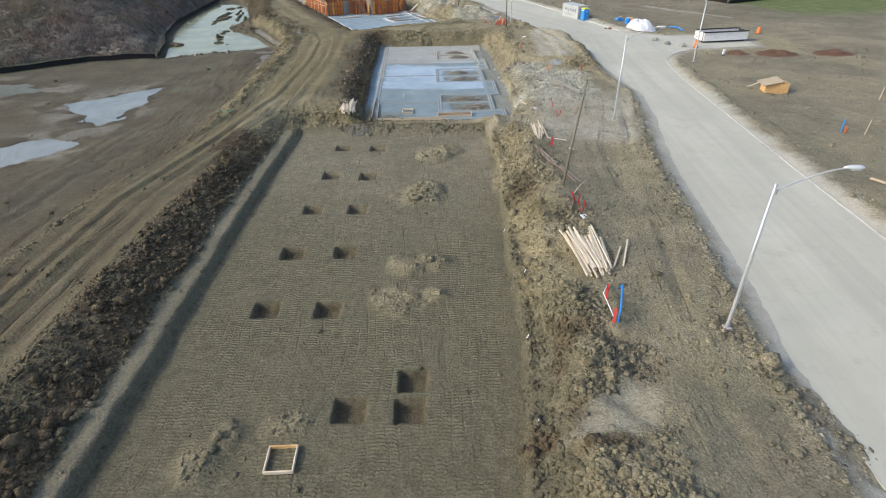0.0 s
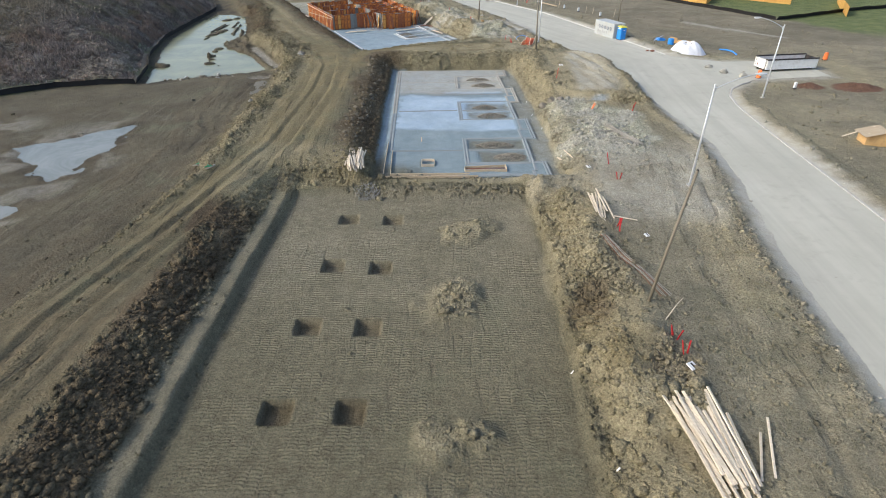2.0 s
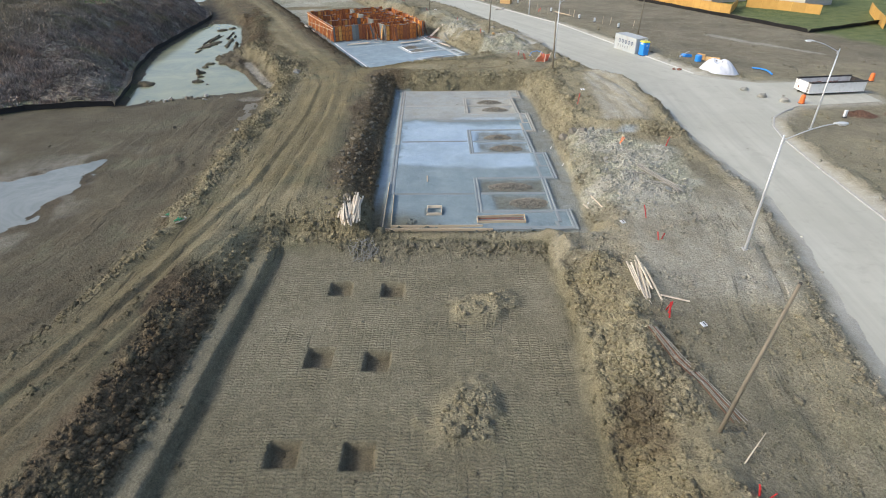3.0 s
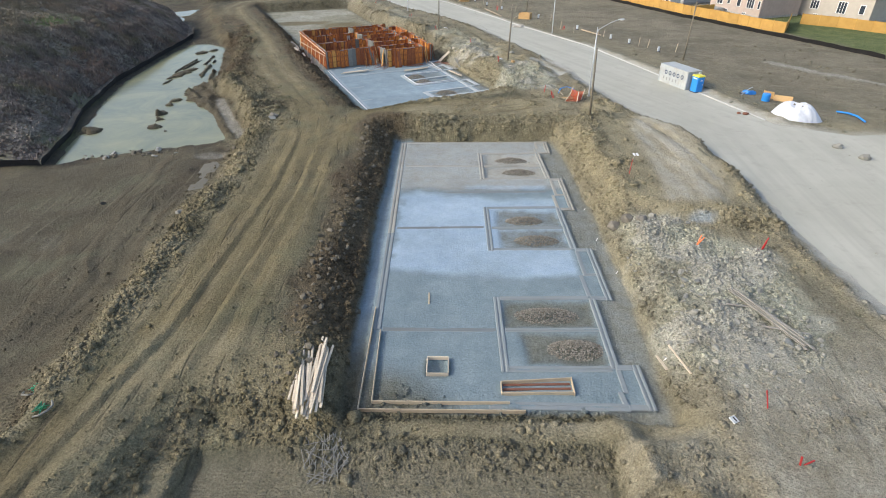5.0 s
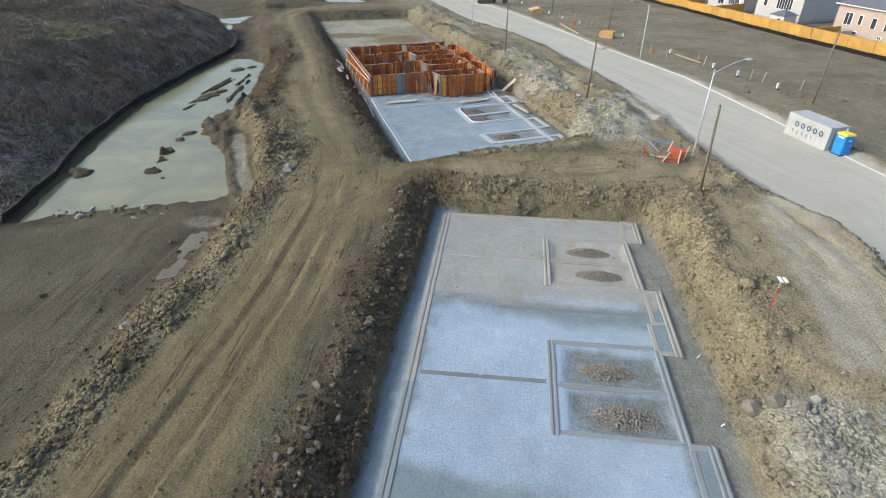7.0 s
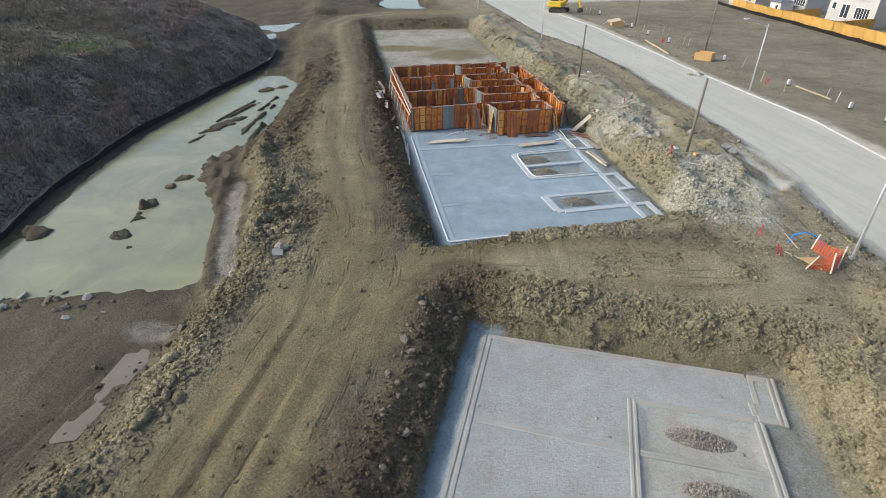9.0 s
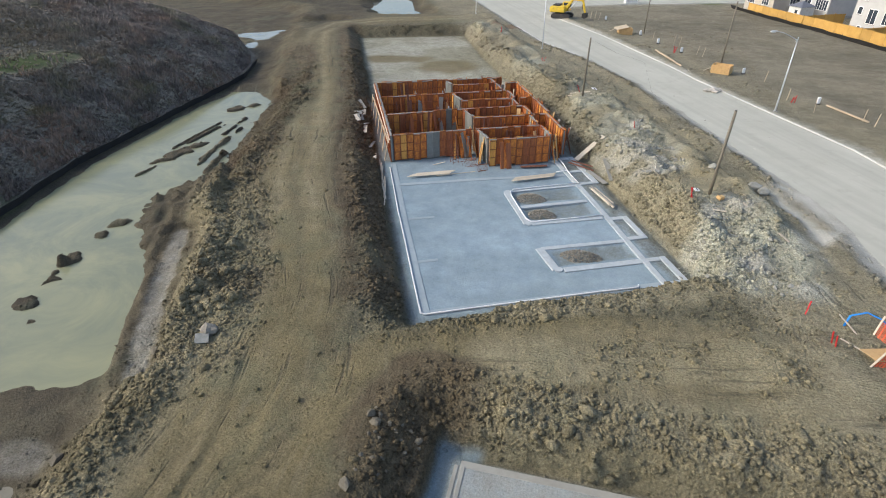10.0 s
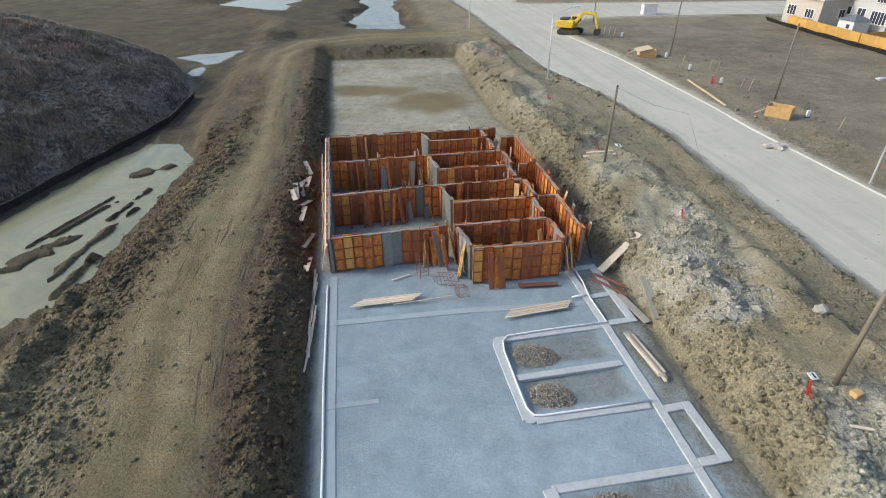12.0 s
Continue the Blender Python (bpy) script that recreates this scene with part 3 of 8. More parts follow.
LUMPS_A = [(-0.2, 45.6, 1.8, 0.35), (1.2, 46.2, 1.2, 0.3), (-1.3, 37.3, 2.0, 0.32), (-0.4, 38.8, 1.3, 0.25), (-2.0, 27.8, 1.4, 0.3), (-0.3, 28.2, 1.1, 0.35), (-2.3, 24.3, 1.8, 0.22), (-0.2, 24.9, 0.9, 0.3), (-9.9, 14.0, 1.3, 0.25), (-9.0, 15.2, 0.9, 0.25), (-6.6, 16.0, 1.0, 0.15)]
RUBBLE_B = [(8.7, 57), (8.3, 61), (9, 66), (8.9, 70.9), (12, 71.2), (14.5, 70), (17.7, 66.3), (18, 61), (16, 56), (11.5, 54)]
RUBBLE_C = [(2.4, 103.8), (2.5, 107.3), (3.6, 110.8), (6.2, 113.6), (9.6, 112.2), (10.8, 107), (9.5, 103.3), (5.5, 102.2)]
RUBBLE_D = [(-3.6, 121.5), (-3.4, 124.5), (-1.0, 130), (0.4, 131), (2.4, 125), (3.8, 119.8), (1.5, 117), (-1.0, 117.6)]


def land(x, y):
    """Height and soil weights at arrays x, y."""
    w = {}
    n20, n6, n2, n07 = fbm(x, y, 20, 2, 3), fbm(x, y, 6, 3, 11), fbm(x, y, 2.2, 3, 23), fbm(x, y, 0.7, 2, 31)
    low0 = inside(x, y, LOW_FIELD)
    low = low0 + (n2 - 0.5) * 1.6
    haul_d = np.minimum(line_dist(x, y, HAUL), line_dist(x, y, CROSS_HAUL) + 0.3 + 1.2 * (n20 > 9))
    road_d = inside(x, y, ROAD)
    far_r = step(0, 8, (x - 29) + np.maximum(0, y - 98) * 0.47)
    z = 1.95 + (n20 - 0.5) * 0.3 + (n6 - 0.5) * 0.25
    coarse = 0.35 + 0.3 * (n6 - 0.5)
    w["verge"] = step(6, 9, x + np.maximum(0, y - 98) * 0.47) * (0.35 + 0.6 * n6)
    # fields beyond the road
    z = z * (1 - far_r) + (1.62 + (n20 - 0.5) * 0.4 + (n6 - 0.5) * 0.12) * far_r
    w["field"] = far_r * (0.7 + 0.3 * n6)
    # low muddy field on the west side
    lo = step(-1.2, 2.2, low)
    z = z * (1 - lo) + (1.05 + (n20 - 0.5) * 0.22 + (n6 - 0.5) * 0.14 + 0.35 * step(45, 10, y)) * lo
    near_field = step(98, 84, y)
    w["mud"] = lo * (1 - 0.6 * near_field)
    w["field"] = np.maximum(w["field"], lo * near_field)
    ridge = np.exp(-((low + 0.9 + 0.6 * step(60, 90, y)) / (1.8 + 0.7 * step(60, 90, y))) ** 2) * step(-6, 0, x * -1 - 8) * step(0.0, 1.0, haul_d - 2.2)
    z += ridge * (0.15 + 0.35 * n2)
    coarse = coarse * (1 - lo) + 0.16 * lo + ridge * (0.45 + 0.5 * n2)
    # haul road, rutted by tyres and tracks
    hw = step(4.4, 2.2, haul_d)
    z = z * (1 - hw) + (2.15 + (n20 - 0.5) * 0.25) * hw
    rut = sum(a * np.exp(-((haul_d - o) / q) ** 2) for o, q, a in ((0.75, 0.24, 0.17), (1.1, 0.16, -0.09), (1.9, 0.22, 0.12), (2.4, 0.2, 0.09), (0.25, 0.18, 0.08)))
    z -= rut * hw * (0.4 + n6) * (1 - 0.6 * step(76, 88, y) * step(108, 100, y)) * step(93.5, 90, y + 0.35 * (x + 13) - 6 * (x < -18))
    mark = vnoise(low0 + (n20 - 0.5), y * 0.05, 0.55, 81) * 0.6 + vnoise(low0 + (n20 - 0.5), y * 0.09, 0.24, 83) * 0.4
    tread = step(7.5, 3.5, haul_d) * step(4, 1.0, low)
    z += (mark - 0.5) * 0.11 * tread
    w["tread"], w["across"], w["along"] = tread * (1 - 0.5 * ridge) * np.maximum(step(-9.5, -13, x), step(98, 101, y)), np.where(y > 100, haul_d, low0), y + 0 * x
    w["tread"] = np.maximum(w["tread"], lo * 0.9 * step(0.36, 0.56, n6) * step(30, 8, low))
    w["tan"] = (0.4 + 0.4 * step(40, 60, y)) * ridge * step(0.25, 0.55, n6) + hw * n6 * (0.3 * step(38, 60, y) + 0.35 * step(96, 108, y))
    w["track"] = 0.55 * ridge + hw * (0.5 + 0.45 * n6 + 0.3 * (mark - 0.35)) * (0.45 + 0.55 * step(36, 58, y))
    wheels = np.exp(-((haul_d - 1.25) / 0.75) ** 2) * step(98, 106, y) * (x < -15)
    w["tan"] = np.maximum(w["tan"], 0.55 * wheels * (0.5 + n6))
    coarse *= 1 - hw * (0.88 - 0.25 * step(0.5, 0.65, n2))
    berm = np.exp(-((haul_d - 3.3) / 0.65) ** 2) * step(62, 50, y) * (x < -14) + 0.55 * np.exp(-(haul_d / 0.35) ** 2) * step(56, 46, y) * (x < -14)
    coarse = np.maximum(coarse, berm * (0.45 + 0.6 * n2))
    z += 0.22 * berm * (n2 + 0.1)
    old = np.abs(np.sin((low * 0.55 + (n20 - 0.5) * 4) * 2.2))
    z -= 0.05 * step(0.25, 0.0, old) * lo * step(14, 2, low)
    drag = 0.4 * vnoise(low + (n20 - 0.5) * 5, y * 0.05 + x * 0.02, 0.35, 89) + 0.6 * vnoise(low * 1.0 + (n20 - 0.5) * 5, y * 0.04 + x * 0.02, 0.9, 85)
    w["topsoil_shade"] = far_r * 0.4 * step(0.56, 0.68, n2) * step(0.55, 0.4, n6) + lo * step(24, 4, low) * 0.75 * step(0.5, 0.75, drag) + hw * 0.22 * step(0.4, 0.2, mark) + 0.4 * hw * step(52, 30, y) * (0.4 + n6) + 0.5 * (np.exp(-(haul_d / 0.4) ** 2) + np.exp(-((haul_d - 2.5) / 0.5) ** 2)) * step(98, 106, y) * (x < -15) * (0.4 + n6)
    w["track"] = np.maximum(w["track"], lo * 0.5 * step(0.4, 0.15, drag) * step(26, 3, low))
    z += (drag - 0.5) * 0.26 * lo * step(16, 3, low)
    w["tan"] = np.maximum(w["tan"], far_r * (0.45 * step(0.46, 0.62, n6) * step(110, 80, y) + 0.5 * step(-9, -4, road_d + (n2 - 0.5) * 3) * (0.4 + n6)))
    w["mud"] = np.maximum(w["mud"], 0.95 * far_r * step(88, 112, y) * step(-5, -9, road_d + (n2 - 0.5) * 3))
    side = vnoise(road_d + (n20 - 0.5) * 2, y * 0.05, 0.6, 87)
    wheel = step(-8, -5, road_d) * step(-0.8, -1.6, road_d) * (far_r < 0.3)
    z += (side - 0.5) * 0.2 * wheel
    w["across"] = np.where(x > 6, road_d, w["across"])
    w["tread"] = np.maximum(w["tread"], 0.85 * wheel * step(0.3, 0.55, n6 + 0.15))
    w["tan"] = np.maximum(w["tan"], 0.65 * step(0.4, 0.58, n6) * step(6, 9, x + np.maximum(0, y - 98) * 0.47) * (far_r < 0.3))
    # heap of spoil by the road and the bank behind the turned lots
    mo = inside(x, y, MOUND) + (n2 - 0.5) * 0.9
    mk = step(-0.7, 1.2, mo)
    lumpy = fbm(x, y, 2.6, 3, 58)
    z += mk * (0.45 + 0.35 * n20 + 0.9 * (lumpy - 0.45) * step(6.0, 0.5, mo))
    coarse = np.maximum(coarse, mk * 0.75 * step(0.4, 0.55, lumpy) * step(6.0, 0.5, mo))
    w["track"] = np.maximum(w["track"], step(1.5, 4, mo) * 0.75)
    w["tan"] = np.maximum(w["tan"], step(-1.2, 0.5, mo) * (0.75 + 0.4 * n6))
    scarp = step(-1.1, -0.2, mo) * step(1.3, 0.4, mo) * step(15, 17.5, x)
    coarse = np.maximum(coarse, 0.95 * scarp)
    # brown clods; the dark tone also paints the shade on this east edge
    w["topsoil_shade"] = np.maximum(w["topsoil_shade"], 0.5 * scarp * step(0.4, 0.6, n2))
    ba = inside(x, y, BANK_C) + (n2 - 0.5) * 1.2
    bk = step(-1.0, 1.0, ba)
    hummock = fbm(x, y, 2.8, 3, 57)
    z += bk * (0.1 + 0.5 * n6 + 1.9 * (hummock - 0.42))
    # troughs between the hummocks: gully shade put in as dark soil colour
    w["topsoil_shade"] = np.maximum(w["topsoil_shade"], bk * 0.45 * step(0.42, 0.33, hummock))
    coarse = np.maximum(coarse * (1 - 0.6 * bk), 0.65 * bk * step(7, 0, ba) * step(0.46, 0.6, fbm(x, y, 3.2, 3, 59)))
    w["track"] = np.maximum(w["track"], 0.7 * bk * n6 + 0.25 * bk)
    w["tan"] = np.maximum(w["tan"], bk * (0.5 + 0.5 * n6))
    w["verge"] = np.maximum(w["verge"], 0.6 * bk)
    slope = step(-6.5, -4.0, low0 + (n2 - 0.5)) * step(1.4, 0.0, low) * step(82, 95, y) * step(165, 150, y)
    coarse = np.maximum(coarse, slope * (0.5 + 0.45 * n2))
    z += slope * (n2 - 0.5) * 0.5
    # tan clods, raised in tone to carry the sun on this west-facing flank
    w["tan"] = np.maximum(w["tan"], slope * (0.42 + 0.5 * n6) * (step(145, 115, y) - 0.5 * step(102, 112, y)))
    w["track"] = np.maximum(w["track"], 0.6 * slope)
    w["topsoil_shade"] = np.maximum(w["topsoil_shade"], slope * np.maximum(0.5 * step(0.52, 0.66, fbm(x, y, 3, 2, 67)), 0.85 * step(102, 114, y) * (0.5 + n6)))
    # the hill behind the silt fence
    hi = inside(x, y, HILL)
    d_east = line_dist(x, y, EAST_FOOT)
    d_north = -((x + 62) * 0.6 + (y - 156) * 0.8)
    d_south = line_dist(x, y, SOUTH_FOOT)
    rise = -np.log(np.exp(-0.72 * d_east) + np.exp(-(0.25 * d_east + 4.0)) + np.exp(-np.maximum(0.6 * d_north + 2.0, 0)) + np.exp(-np.maximum(0.45 * (165 - y), 0)) + np.exp(-0.34 * d_south) + math.exp(-14)) * (0.9 + 0.2 * n20)
    z = np.where(hi > 0, 0.95 + np.maximum(rise, 0) * step(0, 2.5, hi) + (n6 - 0.5) * 0.9 * step(0, 6, hi), z)
    w["veg"] = step(-0.4, 0.6, hi)
    w["green"] = np.maximum(step(0.5, 0.2, np.hypot((x + 60.2) / 2.6, (y - 117.5) / 8) * 0.5 + (n6 - 0.5) * 0.35) * w["veg"], 0.55 * step(2.2, 0.5, np.abs(hi - 0.6)) * step(0.5, 0.62, n6) * step(112, 96, y))
    beyond = step(150, 175, y) * (hi < 0) * step(-44, -56, x + 0.0 * y)
    w["mud"] = np.maximum(w["mud"], 0.95 * beyond)
    # ponds and puddles
    silt = 0 * x
    for poly, level, depth in ((POND, 0.74, 0.5), *[(p, 0.93, 0.32) for p in PUDDLES[:3]], *[(p, 0.97, 0.3) for p in PUDDLES[3:7]], (PUDDLES[7], 0.95, 0.2)):
        far_p = 1.0 if level == 0.97 else 0.0
        d = inside(x, y, poly) + (n2 - 0.5) * (1.3 + far_p) + (n6 - 0.5) * (1.2 + 4.5 * far_p) + (0.0 if poly is POND else (n6 - 0.5) * 2.0)
        bed = level + (0.1 if poly is POND or poly in PUDDLES[5:7] else 0.04) - (depth if poly is POND else depth * 0.8) * step(-0.6, 2.4, d) + (n2 - 0.5) * (0.12 if poly is POND else 0.3) + (n07 - 0.5) * 0.08
        k = step(-3.0, -0.2, d)
        z = np.where(hi > 0.4, z, z * (1 - k) + bed * k)
        w["mud"] = np.maximum(w["mud"], k * (hi < 0.2))
        if level == 0.93:
            silt = np.maximum(silt, 0.28 * step(-4.5, -0.5, d) * step(0.46, 0.6, fbm(x, y, 3.0, 3, 77)) * (hi < 0.2))
        coarse *= 1 - 0.5 * k
    u, v = (x + 12.3) * math.cos(radians(27.2)) + (y - 97.7) * math.sin(radians(27.2)), -(x + 12.3) * math.sin(radians(27.2)) + (y - 97.7) * math.cos(radians(27.2))
    for (iu, iv, ru, rv) in ((-19.8, 15.3, 0.7, 0.95), (-20.5, 13.8, 0.45, 0.6), (-21.5, 10.6, 0.5, 0.7), (-22.0, 8.2, 0.45, 1.3), (-22.5, 5.8, 0.8, 0.6), (-21.7, 3.6, 0.9, 0.6), (-28.2, 7.5, 1.0, 1.0), (-20.9, 7.7, 0.25, 0.6), (-25.1, 13.3, 0.2, 0.25)):
        e = np.hypot((u - iu) / ru, (v - iv) / rv) + (n07 - 0.5) * 1.9 + (n2 - 0.5) * 1.4
        z += 0.62 * step(1.35, 0.3, e) * (low > 0)
    # mud streaks left by the tracks, and the spit beside the channel
    streak = np.full(np.shape(x), 9.0)
    for p, q, hw_ in (((-19.9, 26.5), (-16.6, 30.6), 0.8), ((-15.9, 26.5), (-12.9, 35.0), 0.32), ((-16.2, 24.2), (-14.7, 30.3), 0.3), ((-17.8, 31.4), (-14.9, 36.2), 0.3), ((-14.6, 33.0), (-12.6, 39.0), 0.35), ((-14.6, 41.4), (-12.6, 42.4), 0.9), ((-19.0, 30.0), (-15.5, 37.0), 0.22), ((-20.8, 24.0), (-18.6, 27.6), 0.2), ((-15.0, 23.4), (-14.0, 27.6), 0.35)):
        streak = np.minimum(streak, line_dist(u, v, (p, q)) / (hw_ * 0.7))
    z += 0.6 * step(1.6, 0.4, streak + (n07 - 0.5) * 2.4 + (n2 - 0.5) * 2.0)
    spit = inside(u, v, [(-18.9, 15.4), (-18.4, 19.0), (-17.6, 20.8), (-15.4, 21.8), (-12.8, 22.0), (-12.6, 12.6), (-14.8, 12.2), (-14.8, 8.0), (-16.6, 7.6), (-17.3, 11.0)]) + (n07 - 0.5) * 0.9
    z += (0.6 + 0.5 * (vnoise(u * 1.0 + (n2 - 0.5), v * 0.16, 0.5, 107) - 0.5)) * step(-0.4, 0.6, spit) * (0.8 + 0.4 * n07)
    chan = line_dist(x, y, [(-31.0, 101.6), (-28.4, 96.4), (-26.2, 92.5), (-24.2, 89.3)]) + (n07 - 0.5) * 0.3
    strip = inside(x, y, [c_xy(*q) for q in ((-13.6, -1), (-12.2, 1), (-12.0, 14), (-13.0, 24), (-14.2, 24), (-14.3, 12), (-15.0, 3))])
    z += 0.5 * step(-0.5, 0.5, strip + (n07 - 0.5) * 1.0)
    ck = step(1.6, 1.0, chan)
    z += 0.3 * np.exp(-((chan - 1.05) / 0.3) ** 2)
    z = z * (1 - ck) + (1.02 + (n07 - 0.5) * 0.35) * ck
    cw = step(0.68, 0.45, chan)
    z = z * (1 - cw) + 0.9 * cw
    w["dust"] = np.maximum(0.45 * cw, silt)
    w["topsoil_shade"] = np.maximum(w["topsoil_shade"], 0.6 * np.exp(-((chan - 1.05) / 0.35) ** 2))
    wet = step(-3.2, -1.0, -np.abs(chan - 2.0)) * step(-0.4, 0.6, low)
    z += wet * 0.22 * (vnoise(chan * 1.0 + (n2 - 0.5) * 1.5, y * 0.12, 0.5, 103) - 0.5)
    swirl = np.hypot((x + 25.2) / 1.9, (y - 84.0) / 1.1)
    z += 0.06 * np.sin(swirl * 9 + (n07 - 0.5) * 6) * step(1.2, 0.8, swirl)
    w["dust"] = np.maximum(w["dust"], 0.3 * step(1.0, 0.5, swirl))
    # pits
    wob = (n2 - 0.5) * 0.7 + (n07 - 0.5) * 0.3

    def cut(z, poly, floor, width, shade, spread, steep=0.18, share=0.42, ledge=0.0, rag=0.6):
        d = inside(x, y, poly) + wob * rag
        t = np.clip(-d / width, 0, 1)
        s = 1 - np.where(t < steep, step(0, 1, t / steep) * share, share + (1 - share) * step(steep + ledge, 1.0, t) ** 0.8)
        # dark topsoil on the west banks, which also carries their shade in the colour
        w["topsoil_shade"] = np.maximum(w.get("topsoil_shade", 0 * x), step(-width - spread, -width - spread * 0.4, d + (n2 - 0.5) * 1.5) * step(0.3 - 8 * ledge, -0.4 - 8 * ledge, d + (n2 - 0.5) * 8 * ledge) * shade * (0.65 + 0.5 * n6))
        return z * (1 - s) + floor * s, d

    left_a = step(-10, -12, x)
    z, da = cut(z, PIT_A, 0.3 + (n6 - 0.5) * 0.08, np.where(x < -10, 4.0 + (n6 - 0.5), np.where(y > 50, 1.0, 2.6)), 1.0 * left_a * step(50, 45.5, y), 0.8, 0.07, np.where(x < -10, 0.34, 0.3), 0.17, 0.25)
    end_ab = step(51.2, 52.2, y) * step(53.95, 53.5, y) * step(-14.5, -13, x) * step(6.5, 5, x)
    z = z * (1 - end_ab) + (0.72 + 0.3 * (n2 - 0.5)) * end_ab
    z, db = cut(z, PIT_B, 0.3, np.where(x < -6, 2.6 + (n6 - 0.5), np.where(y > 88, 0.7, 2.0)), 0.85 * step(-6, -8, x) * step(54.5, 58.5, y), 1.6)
    end_ab2 = step(53.95, 53.5, y) * step(51.6, 52.6, y) * step(-9.5, -8, x) * step(8.5, 7, x)
    z = z * (1 - end_ab2) + (0.75 + 0.3 * (n2 - 0.5)) * end_ab2
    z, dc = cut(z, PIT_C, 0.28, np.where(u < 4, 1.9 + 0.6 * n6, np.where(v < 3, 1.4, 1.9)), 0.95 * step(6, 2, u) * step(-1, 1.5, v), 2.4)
    floor = np.maximum(np.maximum(step(-0.3, 0.8, da), step(-0.3, 0.8, db)), step(-0.3, 0.8, dc))
    coarse = coarse * (1 - floor) + 0.03 * floor
    bank = np.maximum(step(-4.5, -1.5, da) * step(0.6, -0.5, da), np.maximum(step(-4.3, -1.6, db) * step(0.6, -0.5, db), step(-4.4, -1.6, dc) * step(0.5, -0.5, dc)))
    coarse = np.maximum(coarse, bank * (0.5 + 0.5 * n6))
    coarse = np.maximum(coarse, 0.85 * left_a * step(-4.6, -3.6, da) * step(-1.0, -1.5, da) * step(50.5, 46.5, y))
    for k in ("verge", "track", "mud", "field"):
        w[k] = w[k] * (1 - floor) * (1 - 0.7 * w["topsoil_shade"])
    w["verge"] = np.maximum(w["verge"], 0.5 * left_a * step(-1.5, -1.05, da + (n2 - 0.5) * 0.8) * step(-0.15, -0.35, da) * step(52, 49, y))
    coarse *= 1 - 0.85 * left_a * step(-1.35, -1.05, da) * step(0.1, -0.2, da) * step(52, 49, y)
    side_a = step(4.4, 5.6, x + wob) * step(10.5, 8.5, x + wob * 3) * step(56, 52, y)
    coarse = np.maximum(coarse, side_a * step(0.3, 0.6, fbm(x, y, 3.5, 3, 61)) * 0.85)
    w["track"] = np.maximum(w["track"], side_a * step(0.62, 0.4, fbm(x, y, 3.5, 3, 61)) * 0.75)
    patch = fbm(x, y, 4.5, 3, 65)
    z += side_a * ((n2 - 0.42) * 1.1 + (fbm(x, y, 3.6, 3, 64) - 0.45) * 1.4)
    w["tan"] = np.maximum(w["tan"] * (1 - side_a), side_a * (0.25 + 0.5 * step(0.36, 0.56, patch)))
    # hollows between the lumps get dark soil that paints their shadow gaps
    w["topsoil_shade"] = np.maximum(w["topsoil_shade"], side_a * 0.7 * step(0.5, 0.38, n2) * step(0.62, 0.45, patch))
    nook = step(-20, -17, x) * step(-7.4, -8.4, x) * step(46, 49.5, y) * step(60, 56.5, y) * step(0.2, -0.3, da)
    w["topsoil_shade"] *= 1 - 0.75 * nook * step(0.38, 0.52, n2 + 0.1)
    w["tan"] = np.maximum(w["tan"], nook * (0.3 + 0.5 * n6))
    w["track"] = np.maximum(w["track"], 0.6 * nook)
    side_b = step(7.6, 9.2, x + wob) * step(13, 11, x + wob * 2) * step(71, 73, y) * step(97, 92, y)
    coarse = np.maximum(coarse, side_b * (0.35 + 0.6 * step(0.35, 0.6, fbm(x, y, 3, 3, 63))))
    w["track"] = np.maximum(w["track"], side_b * 0.55)
    w["tan"] = np.maximum(w["tan"], side_b * (0.3 + 0.5 * n6))
    end_b = step(89.2, 90.4, y) * step(99.5, 96.5, y - 0.3 * x) * step(-9.5, -7.5, x) * step(11, 8, x)
    w["tan"] = np.maximum(w["tan"], end_b * (0.45 + 0.4 * n6))
    w["track"] = np.maximum(w["track"], end_b * 0.4)
    cross = step(-11, -7, x) * step(13, 9, x) * step(90.2, 91.5, y - 0.12 * x) * step(98.5, 96, y - 0.38 * x) * step(0.2, -0.6, dc)
    lanes = vnoise(y - 0.22 * x + (n20 - 0.5) * 2, x * 0.06, 0.7, 141)
    z += cross * ((lanes - 0.5) * 0.34 + (n6 - 0.5) * 0.3)
    w["across"] = np.where(cross > 0.3, y - 0.22 * x, w["across"])
    w["along"] = np.where(cross > 0.3, x, w["along"])
    w["tread"] = np.maximum(w["tread"], 0.8 * cross)
    w["topsoil_shade"] = np.maximum(w["topsoil_shade"], 0.35 * cross * step(0.42, 0.25, lanes))
    w["tan"] = np.maximum(w["tan"], 0.55 * cross * step(0.45, 0.7, lanes))
    w["cleat"] = 0 * x
    coarse = np.maximum(coarse, 0.5 * cross * step(0.55, 0.7, n2))
    rim_c = step(-4.5, -3, v) * step(0.2, -0.8, v) * step(2, 5, u) * step(19, 17, u)
    w["tan"] = np.maximum(w["tan"], 0.7 * rim_c)
    w["topsoil_shade"] *= 1 - 0.7 * rim_c
    for (hx, hy, hr, hh) in LUMPS_A:
        e = np.hypot(x - hx, y - hy) / hr + (n07 - 0.5) * 0.9
        b = step(1.15, 0.3, e)
        z += hh * b * (0.7 + 0.6 * n07)
        coarse = np.maximum(coarse, 0.6 * b)
        w["tan"] = np.maximum(w["tan"], 0.6 * b * (0.5 + n2))
    w["verge"] = np.maximum(w["verge"], step(0.0, 0.8, da) * 0.5 * step(26, 48, y) * (0.5 + n6))
    w["cleat"] = np.maximum(step(0.2, 1.2, da) * (1 - 0.8 * coarse), 0.5 * cross)
